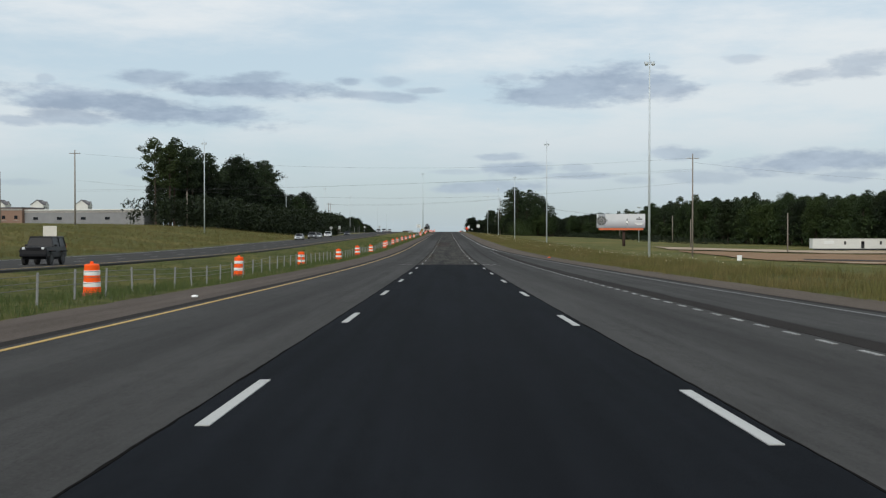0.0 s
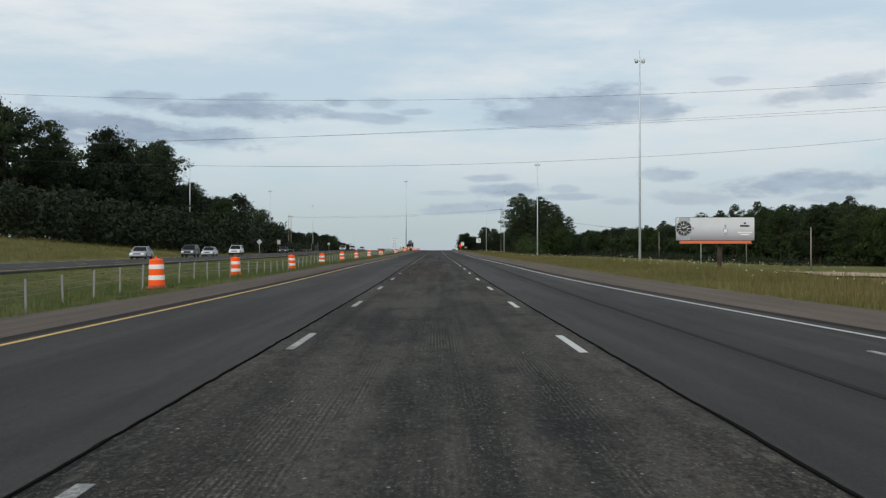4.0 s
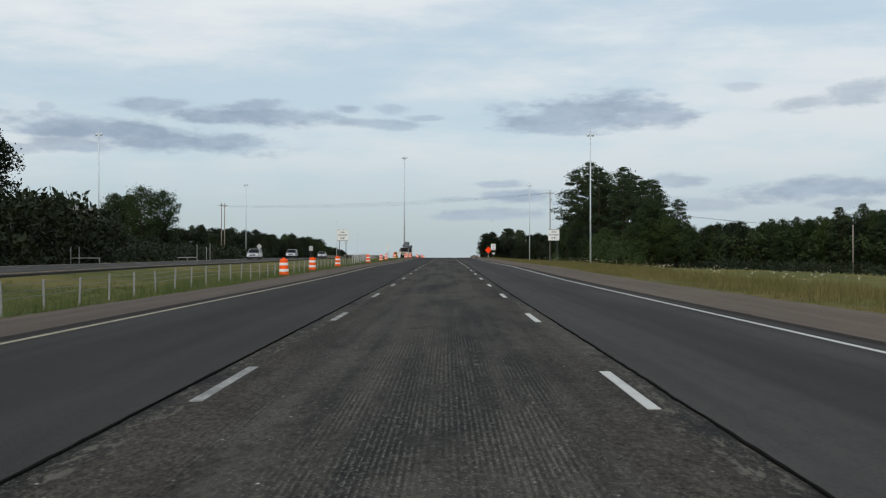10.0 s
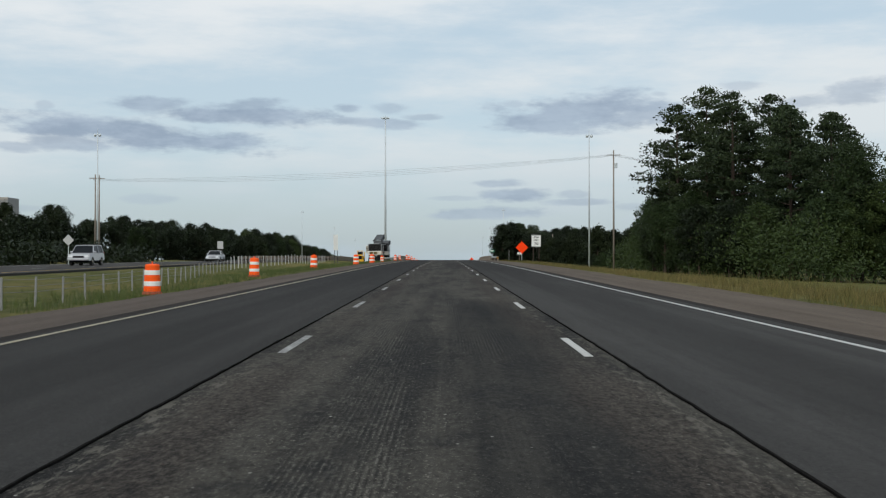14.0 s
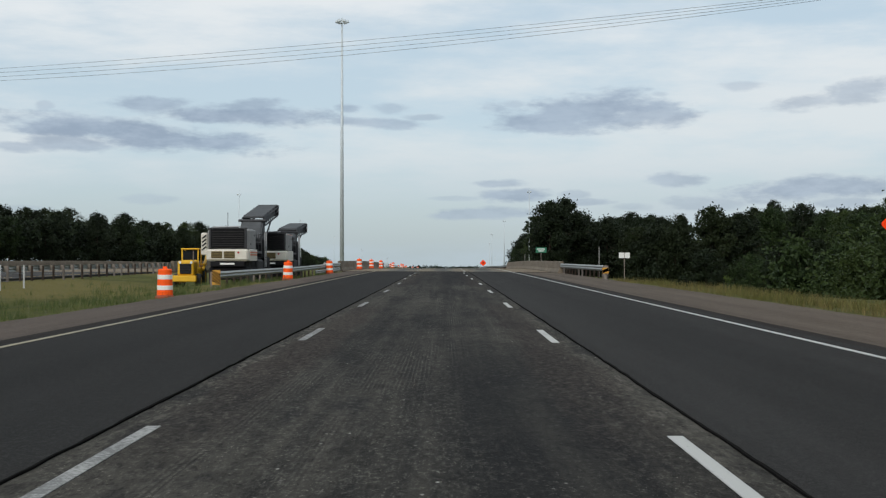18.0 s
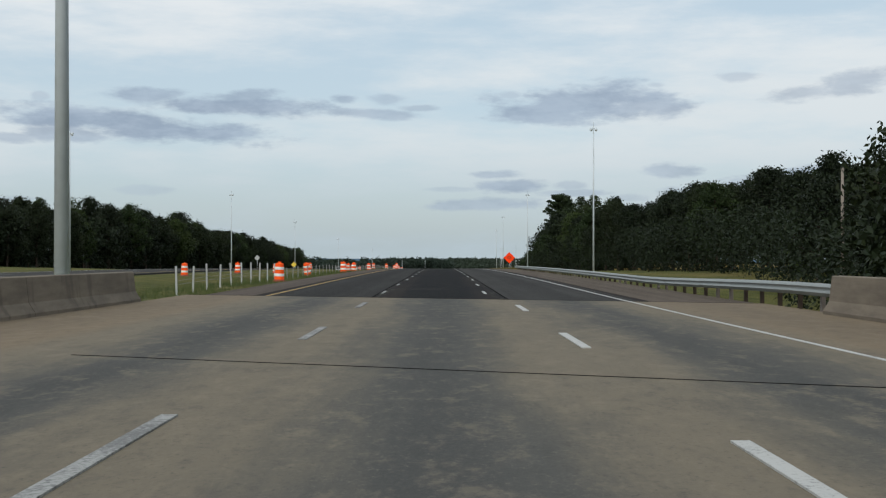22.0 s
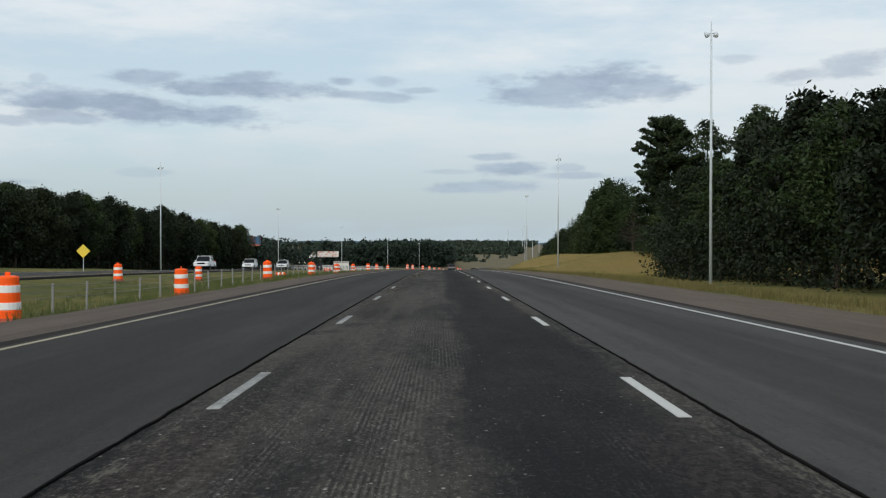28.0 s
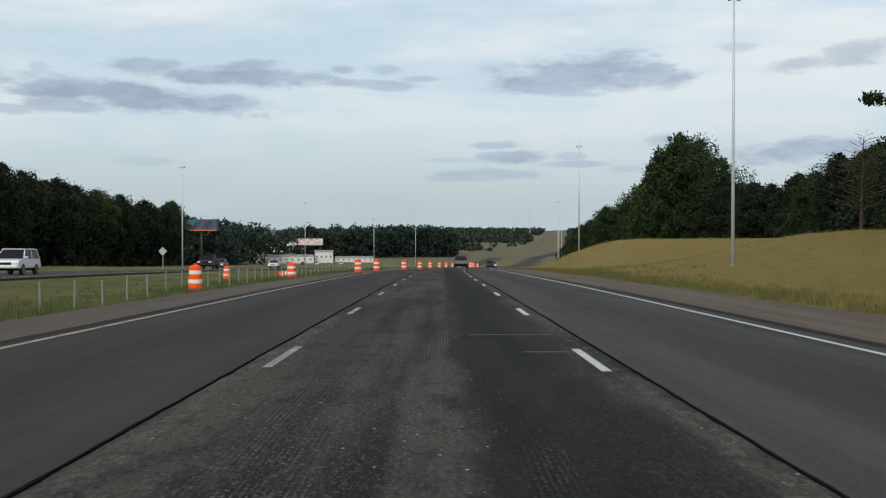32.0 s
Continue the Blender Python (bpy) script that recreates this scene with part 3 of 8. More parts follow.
def car_paint(name, col):
    m = Nodes(name)
    m.b.inputs["Coat Weight"].default_value = 0.6 if max(col) > 0.1 else 0.15
    n = m.noise(2.0, 4.0)
    return m.done(m.mix(n, tuple(c * 0.93 for c in col), col), 0.35 if max(col) > 0.1 else 0.5, spec=0.5 if max(col) > 0.1 else 0.25)


M_CAR = {k: car_paint("car_paint_" + k, c) for k, c in dict(black=(0.012, 0.012, 0.014), silver=(0.42, 0.43, 0.45), white=(0.72, 0.73, 0.74),
         grey=(0.13, 0.135, 0.14), dark=(0.035, 0.04, 0.05)).items()}
PROFILE = ((-120, 1.50), (0, -0.12), (45, -0.64), (90, -0.99), (135, -1.11), (180, -1.03), (225, -0.79), (270, -0.59), (315, -0.40), (360, -0.13), (405, 0.11), (450, 0.47), (495, 0.69), (540, 0.97), (585, 1.25), (630, 1.44), (675, 1.54), (720, 1.62), (765, 1.61), (810, 1.31), (855, 1.07), (900, 0.73), (945, 0.25), (990, -0.40), (1035, -1.21), (1080, -2.14), (1125, -3.27), (1140, -3.68), (1190, -5.05), (1250, -6.90), (1296, -8.50), (1400, -12.20), (1468, -14.80), (1600, -19.40), (1750, -24.60), (1890, -28.40), (2100, -30.00), (2400, -28.80), (2800, -26.60), (3400, -23.20), (3900, -27.00), (4800, -40.00))

# ---------------------------------------------------------------- the lie of the land
PY, PZ = [p[0] for p in PROFILE], [p[1] for p in PROFILE]
PT = [(PZ[min(i + 1, len(PZ) - 1)] - PZ[max(i - 1, 0)]) / (PY[min(i + 1, len(PY) - 1)] - PY[max(i - 1, 0)]) for i in range(len(PY))]


def road_z(y):
    """Height of the carriageway along the road, a smooth curve through the profile."""
    y = min(max(y, PY[0]), PY[-1])
    i = max(0, min(len(PY) - 2, int(np.searchsorted(PY, y)) - 1))
    h = PY[i + 1] - PY[i]
    s = (y - PY[i]) / h
    return ((2 * s**3 - 3 * s**2 + 1) * PZ[i] + (s**3 - 2 * s**2 + s) * h * PT[i]
            + (-2 * s**3 + 3 * s**2) * PZ[i + 1] + (s**3 - s**2) * h * PT[i + 1])


def bend(y):
    """The road swings to the right far down the valley."""
    if y < 1200:
        return 0.0
    return 1.3e-4 * (y - 1200) ** 2 if y < 1600 else 20.8 + (y - 1600) * 0.104


def step(a, b, v):
    s = min(1, max(0, (v - a) / (b - a)))
    return s * s * (3 - 2 * s)


def rise(x, y):
    """Height of the ground over the carriageway, x from the road's middle line."""
    if x >= 8.2:
        lowland = float(np.interp(x, (8.2, 10, 14, 22, 45, 100, 300, 900), (-0.03, -0.12, -0.5, -1.35, -2.2, -3.6, -4.5, -6)))
        wood = float(np.interp(x, (8.2, 10.5, 14, 22, 40, 120, 900), (-0.03, -0.1, -0.35, -0.5, -0.2, 1.0, 0.0)))
        cut = float(np.interp(x + 7 * step(1285, 1335, y) * step(12, 20, x), (8.2, 10.5, 14, 20, 26, 33, 38, 46, 80, 160, 900), (-0.03, -0.05, -0.05, 0.4, 1.5, 3.2, 3.6, 3.5, 4.0, 4.5, 3.0)))
        hollow = float(np.interp(x, (8.2, 10.5, 14, 22, 40, 120, 900), (-0.03, -0.15, -0.5, -1.0, -1.1, 0.6, 0.0)))
        bank = float(np.interp(x, (8.2, 10.5, 13, 22, 40, 120, 900), (-0.03, -0.3, -1.6, -4.0, -4.2, -3.0, -3.0)))
        far = float(np.interp(x, (8.2, 14, 30, 80, 300, 900), (-0.03, -0.3, -0.8, -0.5, -2.0, -4.0)))
        crest = float(np.interp(x, (8.2, 10, 14, 18, 25, 45, 100, 300, 900), (-0.03, -0.10, -0.06, -0.20, -1.7, -2.9, -4.4, -5.0, -6)))
        a = 1 - 0.5 * step(270, 340, y) - 0.5 * step(500, 590, y)
        lowland = lowland * (1 - a) + crest * a
        a = step(712, 764, y)
        h = lowland * (1 - a) + bank * a
        a = step(830, 920, y)
        h = h * (1 - a) + wood * a
        a = step(990, 1060, y)
        h = h * (1 - a) + hollow * a
        a = step(1178, 1232, y) * (0.66 + 0.38 * math.cos((y - 1254) * 0.0593)) * (1.0 + 0.3 * step(1300, 1360, y))
        h = h * (1 - a) + cut * a
        a = step(1375, 1450, y)
        h = h * (1 - a) + far * a
    elif x > -23:
        h = float(np.interp(x, (-23, -20, -15, -9, -7.7), (-0.05, -0.25, -0.55, -0.16, -0.03))) if x < -7.7 else -0.12
    elif x > -37.5:
        h = -0.12
    else:
        early = float(np.interp(x, (-900, -300, -120, -75, -62, -50, -41, -37.5), (6, 6, 4.2, 3.4, 2.6, 1.1, 0.15, -0.05)))
        late = float(np.interp(x, (-900, -300, -120, -75, -52, -42, -37.5), (-2, 0, 0.5, 0.2, -0.5, -0.6, -0.05)))
        a = step(330, 430, y)
        h = early * (1 - a) + late * a
    if abs(x) < 60 and 744 < y < 806:  # the stream under the bridge
        h -= 5.0 * step(744, 756, y) * (1 - step(794, 806, y)) * (1 if -7.9 < x < 8.6 or -38 < x < -22.6 else step(60, 30, abs(x)))
    return h


def lump(x, y):
    off = 0 if -8.5 < x < 8.8 or -38 < x < -22.5 else min(1, 0.15 + abs(x - 8.8) / 4) if x > 0 else 1
    return off * (0.22 * noise.noise((x * 0.06, y * 0.05, 2.0)) + 0.08 * noise.noise((x * 0.31, y * 0.27, 5.0)))


def ground_z(x, y):
    return road_z(y) + rise(x, y) + lump(x, y)


# ---------------------------------------------------------------- mesh helpers


def finish(name, bm, mat, parent=None, label="", smooth=False):
    me = bpy.data.meshes.new(name)
    bm.normal_update()
    bm.to_mesh(me)
    bm.free()
    for m in mat if isinstance(mat, (list, tuple)) else (mat,):
        me.materials.append(m)
    if smooth:
        me.polygons.foreach_set("use_smooth", [True] * len(me.polygons))
    ob = new(name, me)
    ob.parent = parent
    if label:
        ob["label"] = label
    return ob


def part(name, bm, material, parent, label="", smooth=False):
    return finish(name, bm, material, parent, label, smooth)


def shared(name, me, parent, m):
    ob = new(name, me)
    ob.parent = parent
    ob.matrix_local = m
    return ob


def empty(name, m, label="", category="", group="", kind=""):
    ob = new(name)
    ob.matrix_world = m
    return tagged(ob, label, category, group, kind)


def box(size, at=(0, 0, 0), rz=0.0, ry=0.0, rx=0.0, bevel=0.0, bm=None, taper=1.0):
    """A box with its edges broken, added to bm."""
    bm = bm or bmesh.new()
    made = bmesh.ops.create_cube(bm, size=1.0)["verts"]
    for v in made:
        k = taper if v.co.z > 0 else 1.0
        v.co = Vector((v.co.x * size[0] * k, v.co.y * size[1] * k, v.co.z * size[2]))
    if bevel:
        es = list({e for v in made for e in v.link_edges})
        made = [v for v in bmesh.ops.bevel(bm, geom=es, offset=bevel, segments=1, affect="EDGES")["verts"]]
        seen, todo = set(made), list(made)
        while todo:
            v = todo.pop()
            for e in v.link_edges:
                w = e.other_vert(v)
                if w not in seen:
                    seen.add(w)
                    todo.append(w)
        made = list(seen)
    bmesh.ops.transform(bm, matrix=pose(*at, rx, ry, rz), verts=made)
    return bm


def rod(p0, p1, r0, r1=None, seg=8, bm=None, cap=True):
    """A tapered round bar from p0 to p1."""
    bm = bm or bmesh.new()
    p0, p1 = Vector(p0), Vector(p1)
    r1 = r0 if r1 is None else r1
    q = (p1 - p0).to_track_quat("Z", "Y")
    ring = [[bm.verts.new(p + q @ Vector((r * math.cos(a), r * math.sin(a), 0))) for a in (2 * math.pi * i / seg for i in range(seg))] for p, r in ((p0, r0), (p1, r1))]
    for i in range(seg):
        bm.faces.new((ring[0][i], ring[0][(i + 1) % seg], ring[1][(i + 1) % seg], ring[1][i]))
    if cap:
        bm.faces.new(ring[1])
        bm.faces.new(ring[0][::-1])
    return bm


def turned(profile, seg=16, bm=None, at=(0, 0, 0)):
    """A body of revolution about z from (radius, height) pairs."""
    bm = bm or bmesh.new()
    rings = [[bm.verts.new((at[0] + r * math.cos(2 * math.pi * i / seg), at[1] + r * math.sin(2 * math.pi * i / seg), at[2] + z)) for i in range(seg)] for r, z in profile]
    for a, b in zip(rings, rings[1:]):
        for i in range(seg):
            bm.faces.new((a[i], a[(i + 1) % seg], b[(i + 1) % seg], b[i]))
    bm.faces.new(rings[-1])
    bm.faces.new(rings[0][::-1])
    return bm


def prism(outline, width, bm=None, x0=0.0, inset=0.0):
    """A body with the (y, z) outline, width metres across in x, its upper edge drawn in by inset."""
    bm = bm or bmesh.new()
    zs = [p[1] for p in outline]
    lo, hi = min(zs), max(zs)
    sides = []
    for s in (-1, 1):
        sides.append([bm.verts.new((x0 + s * (width / 2 - inset * (z - lo) / (hi - lo)), y, z)) for y, z in outline])
    n = len(outline)
    for i in range(n):
        j = (i + 1) % n
        bm.faces.new((sides[0][i], sides[0][j], sides[1][j], sides[1][i]))
    bm.faces.new(sides[0][::-1])
    bm.faces.new(sides[1])
    bmesh.ops.recalc_face_normals(bm, faces=bm.faces)
    return bm


def stations(y0, y1, gap=6.0):
    n = max(1, round((y1 - y0) / gap))
    return [y0 + (y1 - y0) * i / n for i in range(n + 1)]


def strip(name, x0, x1, y0, y1, mat, dz=0.0, thick=0.1, cols=1, gap=6.0, skew=(0.0, 0.0), ragged=0.0, parent=None):
    """A slab laid along the road between two lines (numbers, or functions of y), with skewed ends."""
    f0 = x0 if callable(x0) else (lambda y: x0)
    f1 = x1 if callable(x1) else (lambda y: x1)
    bm = bmesh.new()
    rows = []
    for y in stations(y0, y1, gap):
        row = []
        for i in range(cols + 1):
            a = f0(y) + (f1(y) - f0(y)) * i / cols
            if ragged and i in (0, cols):
                a += ragged * noise.noise((y * 0.7, a, 3.0)) + ragged * 0.6 * noise.noise((y * 2.9, a, 8.0))
            yy = y + (skew[0] + (skew[1] - skew[0]) * (y - y0) / (y1 - y0)) * a
            row.append(bm.verts.new((a + bend(yy), yy, road_z(yy) + dz)))
        row.append(bm.verts.new((row[-1].co.x, row[-1].co.y, row[-1].co.z - thick)))
        row.insert(0, bm.verts.new((row[0].co.x, row[0].co.y, row[0].co.z - thick)))
        rows.append(row)
    for a, b in zip(rows, rows[1:]):
        for i in range(len(a) - 1):
            bm.faces.new((a[i], a[i + 1], b[i + 1], b[i]))
    for r, flip in ((rows[0], True), (rows[-1], False)):
        bm.faces.new(r if not flip else r[::-1])
    return finish(name, bm, mat, parent)


# ---------------------------------------------------------------- ground
GX = [-2600, -1500, -900, -600, -420, -300, -220, -160, -130, -110, -95, -84, -75, -68, -62, -57, -52, -47, -42, -39.5, -37.5, -36.9, -30, -23, -21.5, -19, -17, -15, -13, -11.5, -10, -9, -8.2,
      -7.7, -7.2, -3, 0, 3, 7.6, 8.2, 8.8, 9.6, 10.6, 12, 14, 17, 20, 24, 28, 33, 38, 44, 50, 58, 68, 80, 95, 112, 135, 165, 220, 300, 420, 600, 900, 1500, 2600]
GY = stations(-110, 1600, 6.0) + stations(1600, 2400, 25.0)[1:] + stations(2400, 4700, 115.0)[1:]
gv, gf = [], []
for y in GY:
    for x in GX:
        gv.append((x + bend(y), y, ground_z(x, y) - (0.35 if -7.5 < x < 8.0 or -37.2 < x < -23.2 else 0.0)))
W = len(GX)
for j in range(len(GY) - 1):
    for i in range(W - 1):
        gf.append((j * W + i, j * W + i + 1, (j + 1) * W + i + 1, (j + 1) * W + i))
gm = bpy.data.meshes.new("ground")
gm.from_pydata(gv, [], gf)
gm.polygons.foreach_set("use_smooth", [True] * len(gm.polygons))
gm.materials.append(M_GRASS)
tagged(new("ground", gm), "rough green and straw-coloured highway verge grass", "ground", kind="structure")

# ---------------------------------------------------------------- carriageway
DECK0, DECK1, SKEW, END = 735.0, 816.5, -0.46, 2080.0
NEAR_END = 2080.0


def structure(ob, label, category):
    return tagged(ob, label, category, kind="structure")


def edge_line(y):
    return 5.46 + 2.45 * (1 - step(60, 215, y))


def right_edge(y):
    return edge_line(y) + 0.36


def joint_x(s, y):
    """Where the cut edge of the middle lane runs: s is -1 on the median's side, 1 on the other."""
    at, off = ((820, 856, 875, 893, 912, 945), (0.0, 0.13, 0.0, -0.14, -0.10, 0.0)) if s < 0 else ((820, 856, 893, 925, 960), (0.0, -0.12, -0.19, -0.11, 0.0))
    return s * 2.105 + float(np.interp(y, at, off))


for y0, y1, tag in ((-100, DECK0, 0), (DECK1, NEAR_END, 1)):
    sk = (SKEW, 0) if tag else (0, SKEW)
    structure(strip("road_lane_left", -5.82, lambda y: joint_x(-1, y) - 0.005, y0, y1, M_LANE, 0.0, 0.3, 2, skew=sk), "smooth dark grey asphalt lane beside the median shoulder", "road")
    structure(strip("road_lane_right", lambda y: joint_x(1, y) + 0.005, right_edge, y0, y1, M_LANE, 0.0, 0.3, 2, skew=sk), "smooth dark grey asphalt lane beside the outer shoulder", "road")
structure(strip("road_lane_new", -2.105, 2.105, -100, 76.3, M_NEW, 0.012, 0.3, 2), "freshly laid black asphalt in the middle lane", "road")
structure(strip("road_lane_milled", -2.30, 2.30, 76.3, DECK0, M_MILLED, -0.012, 0.3, 4, gap=3.0, skew=(0, SKEW)), "milled rough asphalt middle lane with grooves and stone chips", "road")
structure(strip("road_lane_tarred", -2.30, 2.30, DECK1, NEAR_END, M_TARRED, -0.012, 0.3, 4, gap=3.0, skew=(SKEW, 0)), "milled asphalt middle lane with a tar-dark right half", "road")
structure(strip("bridge_deck", -8.5, 8.9, DECK0, DECK1, M_DECK, 0.006, 0.9, 6, skew=(SKEW, SKEW)), "worn brownish concrete bridge deck", "bridge")


def step_shade(s, y0, y1, dz, lean0=0.0, lean1=0.0):
    """A broken, uneven dark strip along a lane's edge: the step's shade as geometry."""
    v, f = [], []
    x = s * 2.105
    ys = stations(y0 + lean0 * x, y1 + lean1 * x, 0.22)
    cut = [y for y in ys if y < 1170] + stations(max(1170.0, ys[0]), ys[-1], 3.0)[1:] if ys[-1] > 1170 else ys
    for y in cut:
        mid = joint_x(s, y) + 0.014 * noise.noise((y * 0.5, x, 3.0)) + 0.012 * noise.noise((y * 2.3, x, 8.0))
        for k in (-1, 1):
            w = 0.010 + 0.010 * noise.noise((y * 0.35, k, x)) + 0.014 * noise.noise((y * 1.9, k * 4.0, x))
            e = mid + k * max(0.003, w)
            v += [(e + bend(y), y, road_z(y) + dz - (0.05 if k == o else 0.0)) for o in ((-1, 1) if k < 0 else (-1, 1))]
    for i in range(len(cut) - 1):
        p, q = 4 * i, 4 * i + 4
        for m0, m1 in ((0, 1), (1, 2), (2, 3)):
            f.append((p + m0, p + m1, q + m1, q + m0))
    me = bpy.data.meshes.new("joint_seal")
    me.from_pydata(v, [], f)
    me.materials.append(M_JOINT_SHADE)
    structure(new("joint_seal", me), "dark ragged strip standing in for the shaded step between the lanes", "road joint")


for s in (-1, 1):
    step_shade(s, -100, 76.3, 0.016)
    step_shade(s, 76.3, DECK0, 0.004, 0.0, SKEW)
    step_shade(s, DECK1, NEAR_END, 0.004, SKEW, 0.0)
for y, x0, x1, w in ((DECK0, -8.4, 8.8, 0.014), (DECK1, -8.4, 8.8, 0.03), (792.1, -4.6, 6.0, 0.022), (757.2, 1.4, 6.4, 0.022), (772.0, -6.0, -1.5, 0.018)):
    structure(strip("bridge_joint", x0, x1, y - w, y + w, M_JOINT_SHADE, 0.011, 0.1, 8, skew=(SKEW, SKEW), gap=w), "dark joint across the bridge deck", "bridge joint")
for y0, y1 in ((-100, DECK0), (DECK1, NEAR_END)):
    sk = (SKEW, 0) if y0 > 0 else (0, SKEW)
    structure(strip("edge_left", -6.15, -5.82, y0, y1, M_EDGE, -0.008, 0.3, 1, skew=sk), "dark rough asphalt strip beside the lane", "road edge")
    structure(strip("edge_right", right_edge, lambda y: right_edge(y) + 0.32, y0, y1, M_EDGE, -0.008, 0.3, 1, skew=sk), "dark rough asphalt strip beside the lane", "road edge")
    structure(strip("shoulder_left", lambda y: -8.0, -6.15, y0, y1, M_SHOULDER_DARK, -0.016, 0.3, 2, gap=2.0, ragged=0.14, skew=sk), "dark brownish worn asphalt shoulder beside the median", "shoulder")
    structure(strip("shoulder_right", lambda y: right_edge(y) + 0.32, lambda y: 8.9 + 1.4 * (1 - step(60, 215, y)), y0, y1, M_SHOULDER, -0.016, 0.3, 2, gap=2.0, ragged=0.16, skew=sk), "pinkish grey worn asphalt shoulder beside the verge", "shoulder")
    structure(strip("far_carriageway", -36.6, -23.3, y0, y1 if y0 < 0 else END, M_OPP, 0.0, 0.3, 4), "weathered grey asphalt of the opposite carriageway", "road")
structure(strip("far_bridge_deck", -37.4, -22.6, DECK0, DECK1, M_DECK, 0.0, 0.9, 4), "concrete deck of the opposite bridge", "bridge")
structure(strip("road_far", lambda y: (y - 2080) * 0.11 - 4, lambda y: (y - 2080) * 0.11 + 5, NEAR_END, 2900, M_OPP, 0.1, 0.3, 2, gap=20), "distant grey carriageway climbing the far slope", "road")
# paving of the closing slip lane
structure(strip("slip_seam", lambda y: 5.12 + 0.0025 * y, lambda y: 5.62 + 0.0025 * y, -100, 150, M_EDGE, 0.006, 0.05, 1, gap=2.0, ragged=0.05), "dark tar seam beside the slip lane", "road joint")

structure(strip("lane_seam", lambda y: 3.56 + 0.004 * (y - 110), lambda y: 3.66 + 0.004 * (y - 110), 84, 330, M_EDGE, 0.005, 0.05, 1, gap=3.0, ragged=0.04), "thin dark seam along the outer lane", "road joint")

# painted lines
M_GHOST = paint("ghost_white_road_paint", (0.19, 0.19, 0.18), 0.06)
for y0, y1 in ((-100, DECK0), (DECK0, DECK1), (DECK1, NEAR_END)):
    d = 0.012 if y0 == DECK0 else 0.006
    sk = (0, SKEW) if y0 < 0 else (SKEW, SKEW) if y0 == DECK0 else (SKEW, 0)
    if y0 != DECK0:
        for a, b, mt in ((y0, 290, M_YELLOW), (290, y1, M_FADED)) if y0 < 0 else ((y0, 1000, M_YELLOW), (1000, y1, M_FADED)):
            if a < b:
                structure(strip("yellow_line", -5.67, -5.575, a, b, mt, d, 0.02, 1, skew=(sk[0] if a == y0 else 0, sk[1] if b == y1 else 0)), "worn yellow edge line" if mt is M_YELLOW else "faded cream edge line", "road marking")
    for a, b, mt in ((y0, min(y1, 150), M_GHOST), (max(y0, 150), y1, M_WHITE)):
        if a < b:
            structure(strip("white_line", lambda y: edge_line(y) - 0.045, lambda y: edge_line(y) + 0.045, a, b, mt, d, 0.02, 1, skew=(sk[0] if a == y0 else 0, sk[1] if b == y1 else 0)), "white edge line" if mt is M_WHITE else "nearly worn away white edge line", "road marking")
    structure(strip("opposite_yellow_line", -24.6, -24.48, y0, y1, M_YELLOW, d, 0.02, 1), "worn yellow edge line of the opposite carriageway", "road marking")
    structure(strip("opposite_white_line", -35.6, -35.48, y0, y1, M_WHITE, d, 0.02, 1), "white edge line of the opposite carriageway", "road marking")


def dash(name, x, far, length, d, mat, width=0.105, group="lane dashes"):
    bm = bmesh.new()
    rows = []
    n = 4
    for i in range(n + 1):
        y = far - length + length * i / n
        rows.append([bm.verts.new((x + s * width / 2 + bend(y), y, road_z(y) + d - o)) for s, o in ((-1, 0.03), (-1, 0), (1, 0), (1, 0.03))])
    for a, b in zip(rows, rows[1:]):
        for i in range(3):
            bm.faces.new((a[i], a[i + 1], b[i + 1], b[i]))
    bm.faces.new(rows[0][::-1])
    bm.faces.new(rows[-1])
    ob = finish(name, bm, mat)
    return tagged(ob, "white painted lane dash on the asphalt", "road marking", group, "structure")


CYCLE = 12.192
for k in range(-1, 150):
    for s, ph in ((1, 8.0), (-1, 8.5)):
        far = ph + CYCLE * k
        if far < 80:
            far += -2.95 if s > 0 else -2.6
        on_new = far < 77
        far += float(np.interp(far, (386, 400, 422, 435, 447, 460, 471), (0, -0.8, -1.9, -2.2, -1.3, -0.5, 0)))
        on_deck = DECK0 + 2 < far < DECK1 + 2
        d = 0.020 if on_new or on_deck else -0.007
        x = s * (1.82 if not on_new else 1.86) + (0.09 if on_new and s > 0 else 0.0) - 0.19 * step(690, 712, far) * (1 - step(820, 850, far))
        if on_deck or (s < 0 and (200 < far < 232 or 1054 < far < 1086)):
            continue  # laid apart on the deck, torn off where the edge is broken
        dash("lane_dash", x, far, 3.05, d, M_WHITE_WORN if s < 0 and not on_new else M_WHITE)
    for x in (-28.3, -31.9):
        if k % 1 == 0 and k < 110:
            dash("lane_dash", x, 6 + CYCLE * k, 3.05, 0.006, M_WHITE_WORN, group="opposite lane dashes")
for s, fars in ((1, (739.8, 751.6, 763.5, 775.1, 786.6, 798.8, 811.0)), (-1, (741.7, 753.5, 765.3, 776.7, 788.0, 800.6, 813.0))):
    for far in fars:
        x = float(np.interp(far, (755, 785), (1.84, 2.09) if s > 0 else (-2.12, -2.0)))
        dash("lane_dash", x, far, 3.4, 0.020, M_WHITE if s > 0 else M_WHITE_WORN, 0.13)
for k in range(92):
    y = -8 + 1.75 * k
    dash("slip_dash", 4.93 + 0.0025 * y, y, 0.75, 0.010, M_WHITE_WORN, 0.085, "slip lane dashes")

# cracks and potholes of the deck, and dusty cross lines beyond it
M_PATCH = plain("pothole_fill", (0.022, 0.020, 0.017), 0.9, 0, 0.4, 20.0, 0.1)
